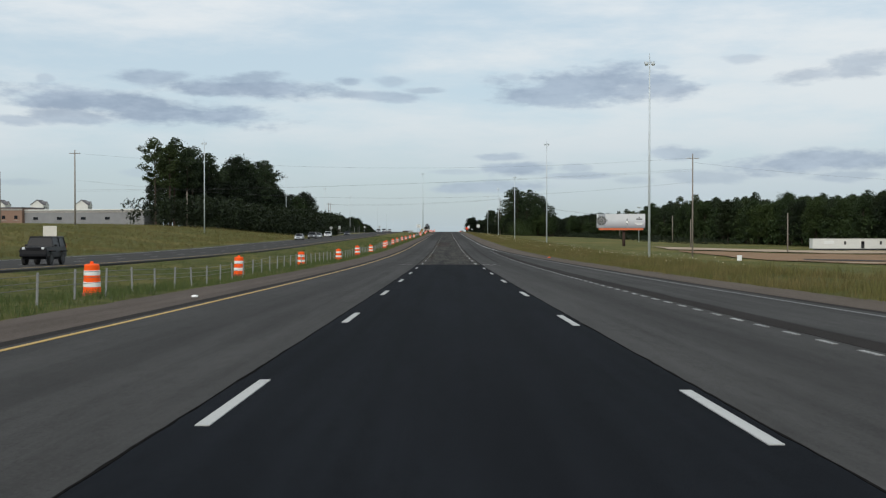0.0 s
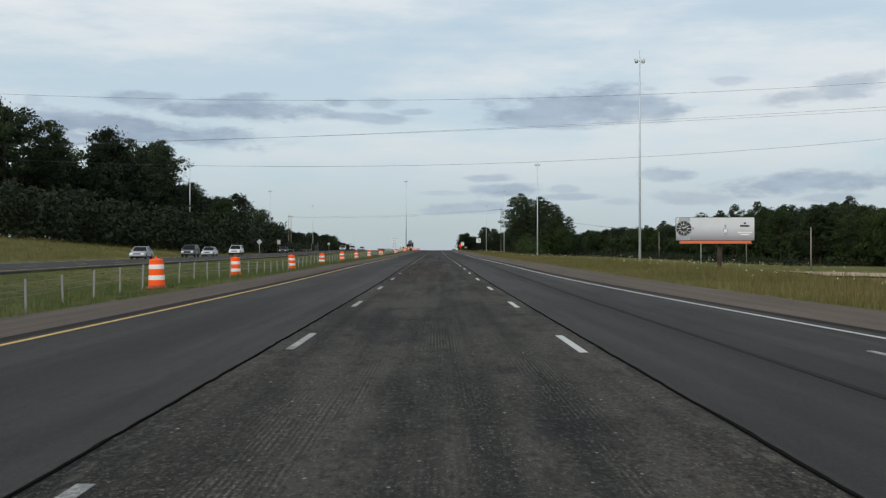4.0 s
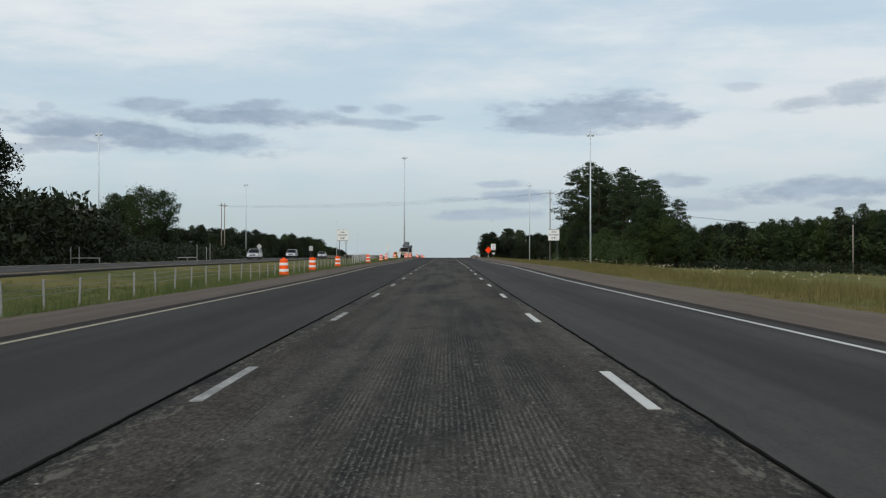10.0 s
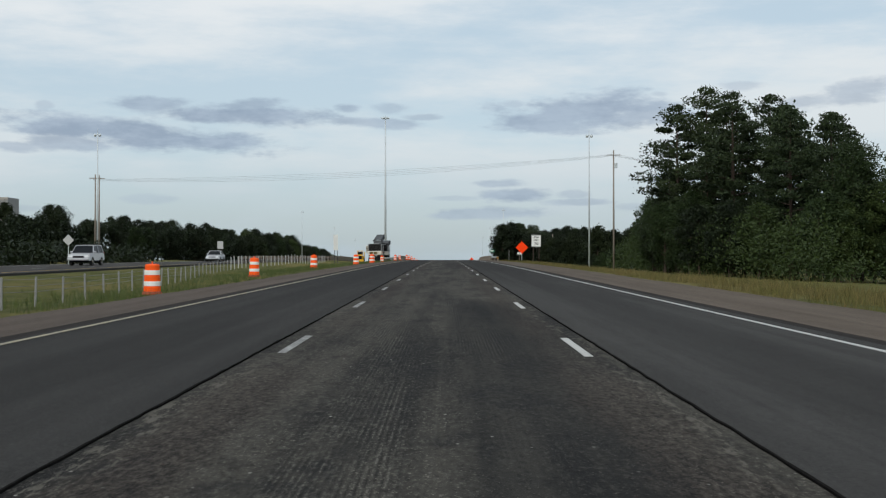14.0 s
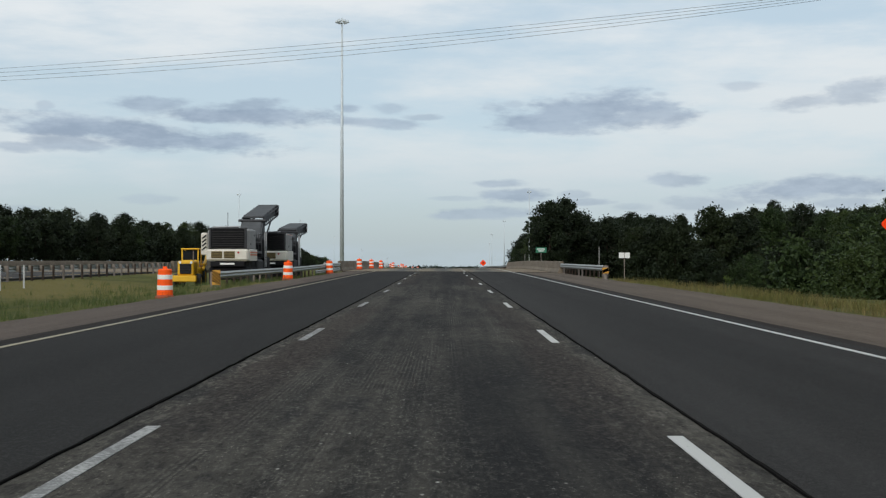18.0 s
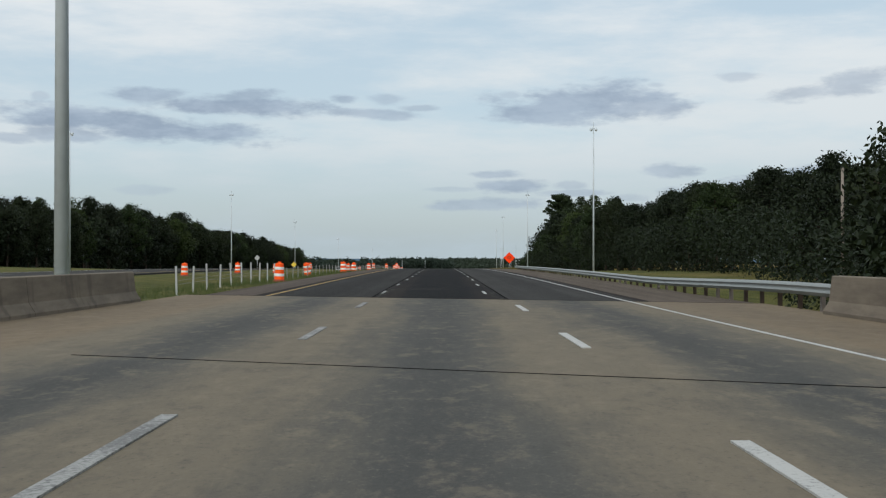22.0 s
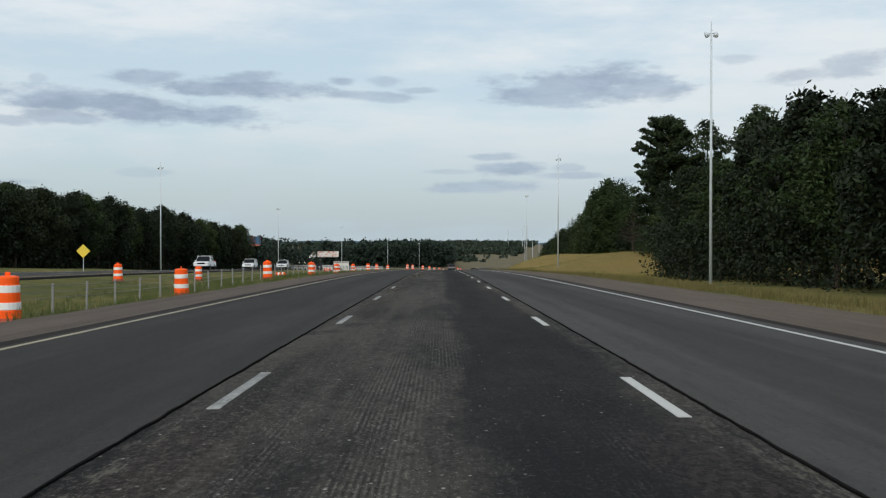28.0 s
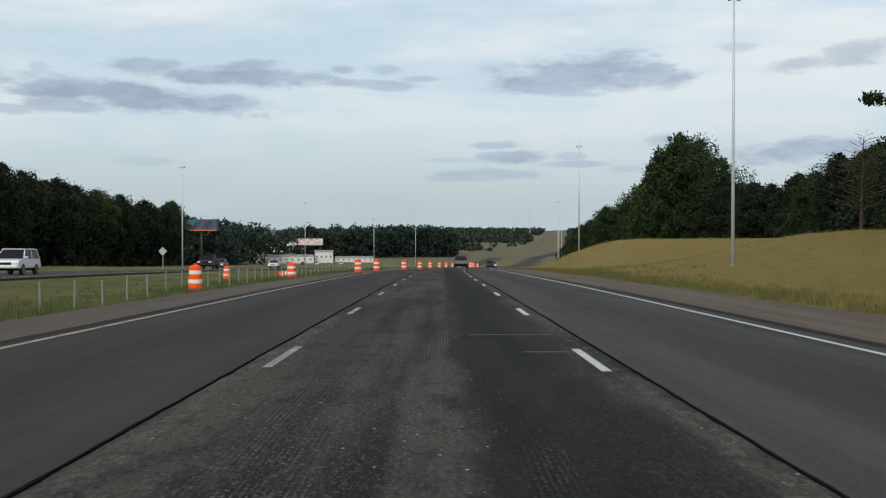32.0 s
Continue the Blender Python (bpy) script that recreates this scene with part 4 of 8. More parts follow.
M_DUST = plain("pale_milling_dust", (0.085, 0.080, 0.070), 0.95, 0, 0.5, 9.0, 0.1)


def blotch(name, x, y, w, ln, mat, dz, seed, label, category):
    """A thin flat spot with an uneven outline."""
    bm = bmesh.new()
    n = 16
    rim = []
    for i in range(n):
        a = 2 * math.pi * i / n
        k = 1 + 0.7 * noise.noise((math.cos(a) * 1.3 + seed, math.sin(a) * 1.3, seed * 1.7))
        px, py = x + 0.5 * w * k * math.cos(a), y + 0.5 * ln * k * math.sin(a)
        rim.append((px, py))
    up = [bm.verts.new((px, py, road_z(py) + dz)) for px, py in rim]
    dn = [bm.verts.new((px, py, road_z(py) + dz - 0.02)) for px, py in rim]
    bm.faces.new(up)
    for i in range(n):
        j = (i + 1) % n
        bm.faces.new((up[j], up[i], dn[i], dn[j]))
    return structure(finish(name, bm, mat), label, category)


for i, (x, y, w, ln) in enumerate(((-2.1, 758.1, 0.32, 0.16), (-1.95, 757.1, 0.26, 0.22), (-2.9, 756.4, 0.16, 0.14), (1.83, 757.0, 0.16, 0.14), (1.82, 755.8, 0.26, 0.45), (1.74, 752.5, 0.22, 0.3),
                                   (1.66, 751.4, 0.24, 0.6), (-1.85, 754.0, 0.08, 0.1), (2.4, 771, 0.3, 0.2), (-2.2, 779, 0.3, 0.25), (-2.0, 742.5, 0.3, 0.4), (3.4, 753.2, 0.5, 0.12))):
    blotch("pothole", x, y, w, ln, M_PATCH, 0.012, 3.1 + i * 1.37, "small dark filled pothole in the bridge deck", "pothole")
for i, (x0, x1, y) in enumerate(((-1.85, 0.42, 828.1), (0.5, 1.75, 1157.0), (1.1, 1.75, 1153.6), (-1.8, 0.1, 872.0))):
    structure(strip("dust_line", x0, x1, y - 0.06, y + 0.06, M_DUST, -0.007, 0.02, 3, gap=0.06, ragged=0.05), "pale dusty line across the milled lane", "road mark")

# loose crumbs where the cutter tore the lane's edge
def crumb_paint():
    m = Nodes("torn_asphalt_crumbs")
    geo = m.add("ShaderNodeNewGeometry")
    c = m.mix(m.ramp(geo.outputs["Random Per Island"], 0.35, 1.0), (0.016, 0.013, 0.011), (0.150, 0.136, 0.112))
    return m.done(c, 0.95, bump=m.noise(120.0, 3.0), dist=0.003, spec=0.1)


M_CRUMBS = crumb_paint()
M_SCAR = plain("bared_pale_base", (0.105, 0.097, 0.083), 0.95, 0, 0.55, 16.0, 0.05)
GEM = ((1, 0, 0), (0, 1, 0), (-1, 0, 0), (0, -1, 0), (0, 0, 1), (0, 0, -0.3))
GEM_FACES = ((0, 1, 4), (1, 2, 4), (2, 3, 4), (3, 0, 4), (1, 0, 5), (2, 1, 5), (3, 2, 5), (0, 3, 5))


def rubble(x0, y0, x1, y1, spread, n, seed, scar=0.0):
    """A torn ridge of crumbs from (x0, y0) to (x1, y1); scar: the width of pale base laid bare beside it."""
    rn = random.Random(seed)
    v, f = [], []
    for _ in range(n):
        k = rn.random()
        dense = noise.noise((k * 9.0, seed, 2.0))
        x, y = x0 + (x1 - x0) * k + rn.gauss(0, spread) * (1.1 + dense), y0 + (y1 - y0) * k
        x = min(x, 1.95) if x > 0 else max(x, -1.97)
        r = rn.uniform(0.006, 0.019) * (1.4 if rn.random() < 0.12 else 1.0)
        turn = rn.uniform(0, 6.3)
        base = len(v)
        for gx, gy, gz in GEM:
            q = r * rn.uniform(0.7, 1.3)
            v.append((x + q * (gx * math.cos(turn) - gy * math.sin(turn)), y + q * 1.3 * (gx * math.sin(turn) + gy * math.cos(turn)), road_z(y) - 0.012 + q * (0.55 * gz + 0.15)))
        f += [tuple(base + i for i in t) for t in GEM_FACES]
    me = bpy.data.meshes.new("torn_crumbs")
    me.from_pydata(v, [], f)
    me.materials.append(M_CRUMBS)
    tagged(new("torn_crumbs", me), "pale and brown crumbs of asphalt along the torn lane edge", "asphalt crumbs", kind="stuff")
    k = 0.0
    while scar and k < 1.0:  # the bared base shows in broken pieces
        y = y0 + (y1 - y0) * k
        blotch("bared_base", x0 + (x1 - x0) * k + rn.uniform(-0.4, 0.4) * spread, y, scar * rn.uniform(0.3, 0.95), rn.uniform(0.6, 1.9), M_SCAR, -0.0085, seed + 7.0 * k, "pale uneven base laid bare along the torn lane edge", "road mark")
        k += rn.uniform(0.7, 2.4) / (y1 - y0)


rubble(-1.70, 103, -1.70, 129, 0.14, 1500, 31, 0.10)
rubble(-1.42, 205, -1.40, 240, 0.16, 2000, 32, 0.06)
rubble(-1.80, 211, -1.77, 218, 0.05, 200, 33, 0.20)
rubble(-1.60, 197.5, -1.40, 214, 0.045, 1500, 39, 0.10)
rubble(-1.46, 199.0, -1.28, 212, 0.09, 900, 40)
for i, (x, y, w, ln) in enumerate(((-1.83, 200.7, 0.09, 0.55), (-1.79, 201.5, 0.11, 0.7))):
    blotch("dash_remnant", x, y, w, ln, M_WHITE_WORN, -0.007, 60.0 + i, "torn remnant of a white lane dash", "road marking")
rubble(-1.76, 711, -1.74, 720, 0.05, 350, 34, 0.05)
rubble(-1.66, 1035, -1.57, 1047, 0.06, 700, 35, 0.07)
rubble(-1.68, 1070, -1.38, 1083, 0.10, 1600, 36, 0.30)
rubble(-1.36, 1082.5, -1.26, 1090, 0.05, 300, 37, 0.34)
rubble(-1.60, 470, -1.66, 484, 0.08, 400, 38, 0.05)

# white sprayed strokes beside the end of the new paving
rs = random.Random(17)
for x0, n, y0 in ((2.25, 16, 76.25), (-3.35, 14, 76.45)):
    for k in range(n):
        x = x0 + 1.05 * k / n
        bm = box((rs.uniform(0.10, 0.24), rs.uniform(0.03, 0.05), 0.02), (x, y0 + rs.uniform(-0.45, 0.35), road_z(76.3) - 0.004), rz=rs.uniform(-75, 75))
        structure(finish("spray_stroke", bm, M_WHITE if x0 > 0 else M_WHITE_WORN), "white sprayed surveyor's stroke on the asphalt", "road marking")

# ---------------------------------------------------------------- trees


def leaf_mesh(name, puffs, per, size, mat, seed, flat=0.75):
    """A crown of small leaf sprays scattered over puffs (x, y, z, radius), each spray a bent four-cornered leaf group."""
    rng = np.random.default_rng(seed)
    puffs = np.array(puffs, float)
    n = len(puffs) * per
    c = np.repeat(puffs[:, :3], per, 0)
    r = np.repeat(puffs[:, 3], per)
    d = rng.normal(size=(n, 3))
    d /= np.linalg.norm(d, axis=1, keepdims=True)
    d[:, 2] *= flat
    k = np.where(rng.random(n) < 0.16, rng.uniform(1.0, 1.5, n), rng.uniform(0.25, 1.0, n) ** 0.45)
    p = c + d * (r * k)[:, None]
    a = rng.normal(size=(n, 3))
    a /= np.linalg.norm(a, axis=1, keepdims=True)
    b = np.cross(a, rng.normal(size=(n, 3)))
    b /= np.linalg.norm(b, axis=1, keepdims=True)
    s = size * rng.uniform(0.5, 1.3, n)[:, None]
    quad = np.stack([p - a * s, p - b * s * 0.45, p + a * s, p + b * s * 0.45 + 0.12 * s * d], 1).reshape(-1, 3)
    me = bpy.data.meshes.new(name)
    me.vertices.add(4 * n)
    me.vertices.foreach_set("co", quad.ravel())
    me.loops.add(4 * n)
    me.loops.foreach_set("vertex_index", np.arange(4 * n))
    me.polygons.add(n)
    me.polygons.foreach_set("loop_start", np.arange(0, 4 * n, 4))
    me.polygons.foreach_set("loop_total", np.full(n, 4))
    me.update(calc_edges=True)
    me.materials.append(mat)
    return me


TALL = {}


def tree(name, kind, height, seed, per, size, mat, label):
    """A tree of unit placing: trunk, limbs and a crown of leaf sprays."""
    rng = random.Random(seed)
    top = empty(name, pose(0, 0, 0), label, "tree")
    bm = bmesh.new()
    puffs = []
    lean = (rng.uniform(-0.03, 0.03), rng.uniform(-0.03, 0.03))
    at = lambda z: Vector((lean[0] * z, lean[1] * z, z))
    r0 = height * 0.014 + 0.06
    for i in range(5):
        rod(at(height * 0.9 * i / 5 - (0.4 if i == 0 else 0)), at(height * 0.9 * (i + 1) / 5), r0 * (1 - 0.17 * i), r0 * (1 - 0.17 * (i + 1)), 7, bm)
    if kind == "pine":
        n, start = 20, 0.50
    elif kind == "bigpine":
        n, start = 34, 0.18
    elif kind == "cedar":
        n, start = 84, 0.22
    elif kind == "oak":
        n, start = 34, 0.16
    else:
        n, start = 24, 0.05
    for i in range(n):
        f = start + (1 - start) * (i + rng.uniform(0, 0.8)) / n
        z = f * height * 0.93
        ang = i * 2.4 + rng.uniform(-0.5, 0.5)
        if kind == "pine":
            s = math.sin(math.pi * min(1, (f - start) / (1 - start) * 0.9 + 0.12)) ** 0.6
            reach = height * 0.17 * s * rng.uniform(0.55, 1.15)
            up = reach * 0.35
        elif kind == "bigpine":
            s = math.sin(math.pi * min(1, (f - start) / (1 - start) * 0.72 + 0.28)) ** 0.6
            reach = height * 0.20 * s * rng.uniform(0.5, 1.15)
            up = reach * 0.2
        elif kind == "cedar":
            reach = height * 0.40 * (1.06 - f) ** 0.55 * rng.uniform(0.55, 1.1)
            up = reach * rng.uniform(0.12, 0.55)
        else:
            s = math.sin(math.pi * min(1, (f - start) / (1 - start) * 0.84 + 0.16)) ** 0.7
            reach = height * 0.27 * s * rng.uniform(0.5, 1.1)
            up = reach * 0.45
        tip = at(z) + Vector((math.cos(ang) * reach, math.sin(ang) * reach, up))
        rod(at(z), tip, r0 * 0.32 * (1.1 - f), 0.025, 4, bm, cap=False)
        rad = {"pine": 0.062, "bigpine": 0.068, "cedar": 0.036, "oak": 0.085, "shrub": 0.12}[kind] * height * rng.uniform(0.5, 1.3)
        puffs.append((*tip, rad))
        if kind == "cedar":
            puffs += [(*(at(z) + (tip - at(z)) * q), rad * (1.35 - 0.4 * q)) for q in (0.38, 0.58, 0.8)]
        elif reach > rad * 1.3:
            puffs.append((*(at(z) + (tip - at(z)) * 0.6), rad * 0.85))
    puffs.append((*at(height * 0.95), height * 0.05))
    part("trunk", bm, M_BARK, top)
    crown = new("crown", leaf_mesh("crown", puffs, per, size, mat, seed, {"pine": 0.6, "bigpine": 0.42, "cedar": 0.55, "oak": 0.8, "shrub": 0.85}[kind]))
    crown.parent = top
    TALL[top] = height
    return top


def place(proto, x, y, s=1.0, rz=0.0, sink=0.15, group=""):
    m = Matrix.LocRotScale((x + bend(y), y, ground_z(x, y) - sink), Euler((0, 0, rz)), None)
    ob = copy_thing(proto, m)
    ob.scale = (s, s, s * random.uniform(0.92, 1.08))
    if group:
        ob["group"] = group
    return ob


PINES = [tree("pine_tree", "pine", 21 + 2 * i, 11 + i, 140, 0.30, M_LEAF_PINE, "tall dark pine with a bare trunk and open crown") for i in range(3)]
OAKS = [tree("broadleaf_tree" if i < 2 else "spreading_oak_tree", "oak", 14 + 1.5 * i, 31 + i, 250, 0.20, M_LEAF_OAK, "dense dark green broadleaf tree at the wood's edge" if i < 2 else "tall spreading dark green oak in the roadside wood") for i in range(4)]
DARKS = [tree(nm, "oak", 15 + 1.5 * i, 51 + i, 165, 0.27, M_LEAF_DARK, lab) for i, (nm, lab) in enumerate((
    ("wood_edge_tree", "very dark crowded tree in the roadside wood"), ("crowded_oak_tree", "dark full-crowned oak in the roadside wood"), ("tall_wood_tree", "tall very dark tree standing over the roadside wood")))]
BIGPINES = [tree("big_pine_tree", "bigpine", 23 + 1.5 * i, 15 + i, 210, 0.23, M_LEAF_PINE, "big full-crowned dark pine with layered level boughs") for i in range(2)]
CEDARS = [tree("cedar_tree", "cedar", 18.5, 71, 190, 0.20, M_LEAF_PINE, "open-limbed dark conifer with level branches")]
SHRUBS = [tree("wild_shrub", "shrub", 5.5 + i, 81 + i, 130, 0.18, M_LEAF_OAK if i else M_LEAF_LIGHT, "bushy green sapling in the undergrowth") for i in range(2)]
PROTOS = PINES + BIGPINES + OAKS + DARKS + CEDARS + SHRUBS
FINE = [tree("broadleaf_tree", "oak", 11 + i, 91 + i, 300, 0.18, M_LEAF_DARK, "leafy dark green tree standing below the bridge") for i in range(2)]
PROTOS += FINE
rt = random.Random(5)


def belt(protos, x_of, y0, y1, gap, rows, depth, s=(0.85, 1.15), group="roadside wood", tall=None):
    """A wood along the road: rows of trees from its front line back."""
    for r in range(rows):
        y = y0 + rt.uniform(0, gap)
        while y < y1:
            x = x_of(y)
            sgn = 1 if x > 0 else -1
            p = rt.choice(protos)
            k = tall(y) * rt.uniform(0.84, 1.0) / TALL[p] if tall else rt.uniform(*s)
            place(p, x + sgn * (r * depth + rt.uniform(-0.3, 0.5) * depth), y, k, rt.uniform(0, 6.3), group=group)
            y += gap * rt.uniform(0.75, 1.3)


lerp = lambda *pts: (lambda y: float(np.interp(y, [p[0] for p in pts], [p[1] for p in pts])))
# opposite side, beginning: tall pines, then a thick wood down to a gap, single trees beyond
for x, y, h in ((-84, 354, 25), (-80, 360, 26), (-76, 366, 25.5), (-72, 372, 25), (-83, 368, 23.5), (-75, 354, 24), (-79, 350, 23)):
    p = rt.choice(PINES)
    place(p, x, y, h / TALL[p], rt.uniform(0, 6), group="tall pines by the bank")
belt(DARKS + OAKS[:1], lerp((362, -73), (380, -68), (420, -62), (520, -60)), 362, 508, 7.5, 3, 8, (0.85, 1.05))
belt(DARKS + PINES[:1], lerp((380, -66), (520, -64)), 372, 430, 11, 2, 8, (1.05, 1.2))
for x, y, h in ((-62, 396, 23), (-65, 406, 24.5), (-61, 416, 25), (-67, 389, 23), (-64, 424, 24.5), (-70, 412, 24), (-60, 407, 22), (-68, 398, 23.5)):
    p = rt.choice(BIGPINES + DARKS)
    place(p, x, y, h / TALL[p], rt.uniform(0, 6), group="tall trees by the bank")
belt(DARKS + SHRUBS[1:], lerp((540, -66), (620, -72)), 576, 622, 9, 2, 8, (0.42, 0.62))
for x, y, s in ((-78, 668, 1.0), (-83, 678, 1.05), (-75, 680, 0.9), (-86, 674, 1.02), (-90, 684, 0.95)):
    place(rt.choice(OAKS), x, y, s, rt.uniform(0, 6), group="lone trees beside the opposite carriageway")
left_line = lambda y: float(np.interp(y, (640, 760, 900, 960, 1100, 1600), (-130, -135, -120, -98, -86, -90))) - bend(y)
belt(DARKS + OAKS[:1], left_line, 866, 1100, 11, 2, 10, (0.80, 1.0))
belt(DARKS + OAKS[:1], left_line, 1100, 1560, 9.5, 2, 8, tall=lerp((1100, 19.5), (1250, 19.8), (1350, 20.2), (1450, 21.8), (1500, 21.2), (1570, 21.5)))
belt(DARKS + PINES[:1], lambda y: left_line(y) - 18, 880, 1540, 15, 1, 8, tall=lerp((820, 18), (1100, 20.5), (1350, 21.5), (1450, 22.8), (1540, 21.5)))
for x, y in ((-92, 1562), (-96, 1572), (-90, 1552)):
    place(PINES[0], x - bend(y), y, 0.98, rt.uniform(0, 6), group="pines at the wood's end")
# outer side, beginning: the pine wood across the field
across = lerp((300, 17.5), (430, 18.8), (560, 19.0), (620, 16.8), (680, 13.3), (770, 12.3))
belt(BIGPINES + DARKS[:2] + OAKS, lerp((300, 142), (430, 130), (560, 112), (700, 84)), 300, 770, 6.0, 3, 7, tall=across)
belt(PINES, lerp((300, 160), (430, 150), (560, 130), (700, 104)), 320, 760, 15, 2, 9, tall=lambda y: across(y) + lerp((300, 2.2), (560, 3.2), (620, 5.5), (690, 5.5), (760, 2))(y))
# the big clump of pines beside the road
for x, y, s in ((34, 672, 1.08), (51, 645, 0.84), (53, 637, 0.70), (36, 662, 1.04), (40, 668, 1.02), (37, 650, 1.02), (43, 658, 1.06), (47, 662, 1.04), (44, 648, 1.04), (49, 650, 0.96), (47, 640, 0.86), (41, 677, 0.9), (35, 684, 0.72), (41, 638, 0.84)):
    place(rt.choice(BIGPINES), x, y, s, rt.uniform(0, 6), group="clump of big pines beside the road")
for x, y, s in ((50, 640, 0.92), (52, 630, 0.82), (49, 627, 0.75), (53, 621, 0.68), (46, 631, 0.85), (43, 628, 0.8), (34, 692, 0.72), (36, 700, 0.62), (33, 682, 0.75)):
    place(rt.choice(OAKS), x, y, s, rt.uniform(0, 6), group="clump of big pines beside the road")
belt(OAKS[:2] + DARKS[:1], lerp((620, 42), (640, 34), (660, 31), (690, 33)), 622, 694, 6, 3, 5, (0.56, 0.76), "clump of big pines beside the road")
for x, y, s in ((40, 712, 0.70), (43, 719, 0.75), (39, 727, 0.70), (45, 735, 0.76), (50, 722, 0.72)):
    place(rt.choice(PINES), x, y, s, rt.uniform(0, 6), group="pines before the bridge")
belt(OAKS[:3] + SHRUBS[1:], lerp((690, 44), (735, 37), (770, 40)), 700, 790, 7, 3, 7, tall=lerp((700, 11.0), (740, 11.8), (790, 12.5)))
belt(PINES[:1], lerp((690, 46), (735, 44)), 704, 736, 9, 1, 7, (0.66, 0.78))
belt(DARKS + OAKS[:1], lerp((730, 78), (860, 58)), 735, 890, 7, 3, 7, tall=lerp((735, 14.6), (890, 14.2)))
# below the bridge
for x, y, s in ((14.6, 806.5, 1.0), (17.2, 809, 1.03), (18.6, 813, 0.96), (21, 823, 1.02), (24, 817, 1.0), (28, 812, 1.0), (30, 809, 1.02), (32, 806, 0.95), (22, 830, 1.1), (25.5, 826, 1.05), (23.0, 838, 1.06), (27, 843, 1.0)):
    place(rt.choice(FINE), x, y, s, rt.uniform(0, 6), group="trees below the bridge")
belt(DARKS + SHRUBS[:1], lerp((760, 46), (820, 30), (900, 36)), 780, 915, 8, 2, 9, (0.50, 0.68))
# outer side beyond the bridge
wood_line = lerp((900, 38), (1000, 33), (1050, 30), (1140, 30), (1170, 34), (1206, 42))
wood_top = lerp((905, 12.8), (930, 13.2), (960, 13.6), (1023, 13.5), (1058, 14.6), (1092, 15.6), (1113, 15.4), (1135, 13.8), (1160, 12.0), (1185, 12.6), (1220, 13.0))
belt(DARKS + OAKS[:1], wood_line, 905, 1206, 6.5, 2, 7, tall=wood_top)
belt(DARKS + OAKS[:1] + PINES[:1], lerp((900, 52), (1200, 46)), 920, 1200, 10, 1, 8, tall=wood_top)
place(CEDARS[0], 44.5, 1239, 1.45, 0.6, group="roadside wood")
for x, y, h in ((50.5, 1194, 28.0), (51, 1234, 27.0)):
    place(PINES[1], x, y, h / TALL[PINES[1]], rt.uniform(0, 6), group="roadside wood")
for x, y, h in ((45, 1236, 12), (49, 1233, 13), (47.5, 1244, 12), (52, 1238, 18), (56, 1247, 18), (50, 1250, 14), (58, 1236, 18)):
    p = rt.choice(OAKS)
    place(p, x, y, h / TALL[p], rt.uniform(0, 6), group="roadside wood")
place(PINES[0], 36, 1136, 0.95, 1.0, group="roadside wood")
belt(OAKS + DARKS, lerp((1230, 60), (1300, 70), (1420, 74), (1470, 62)), 1250, 1480, 7, 3, 7, tall=lerp((1250, 15.5), (1340, 17.5), (1400, 20.5), (1480, 24)))
for x, y, h in ((55, 1480, 35), (60, 1474, 34), (51, 1488, 31), (64, 1466, 29), (49, 1500, 29), (56, 1496, 32), (46, 1516, 24.5), (52, 1520, 25), (44, 1536, 23), (60, 1510, 27), (68, 1478, 25)):
    p = rt.choice(OAKS)
    place(p, x, y, h / TALL[p], rt.uniform(0, 6), group="big trees beyond the mound")
belt(OAKS + DARKS, lerp((1500, 45), (1600, 42), (1800, 44), (2000, 40)), 1530, 1900, 10, 2, 9, tall=lerp((1530, 22), (1600, 20.5), (1750, 19), (1900, 16)))
far_edge = lambda y: max(16.0, float(np.interp(y, (1540, 1700, 1900, 2050), (51, 61, 75, 87))) - bend(y))
belt(DARKS + OAKS[:1], far_edge, 1545, 2050, 9, 2, 8, tall=lambda y: max(8.0, float(np.interp(y, (1550, 1700, 1900, 2050), (4, -8, -20, -23))) - ground_z(far_edge(y), y)))
for x, y in ((41, 826), (44, 836), (47, 846), (50, 858), (53, 869), (45.5, 828), (56, 880)):
    p = rt.choice(DARKS)
    place(p, x, y, (road_z(y) + 9.2 - ground_z(x, y)) / TALL[p], rt.uniform(0, 6), group="trees below the bridge")
for x, y in ((34, 1105), (30, 1040)):
    place(SHRUBS[0], x, y, rt.uniform(0.45, 0.65), rt.uniform(0, 6), group="saplings before the wood")
bare = tree("dead_tree", "cedar", 11.0, 77, 1, 0.03, M_BARK, "bare dead tree standing before the wood")
place(bare, 40, 1258, 1.0, 0.7)
PROTOS.append(bare)
for p in PROTOS:
    for o in (*p.children_recursive, p):
        bpy.data.objects.remove(o)


def undergrowth(name, x_of, y0, y1, h, depth, n, mat, seed, size=0.20, per=64):
    """Low leaves that close a wood's edge from the ground up."""
    rg = random.Random(seed)
    puffs = []
    for _ in range(n):
        y = rg.uniform(y0, y1)
        x = x_of(y)
        x += (1 if x > 0 else -1) * rg.uniform(0, depth)
        r = rg.uniform(1.0, 2.3)
        puffs.append((x + bend(y), y, ground_z(x, y) + rg.uniform(0.2, h), r))
    ob = new(name, leaf_mesh(name, puffs, per, size, mat, seed))
    return tagged(ob, "dark tangled undergrowth along the wood's edge", "undergrowth", kind="stuff")


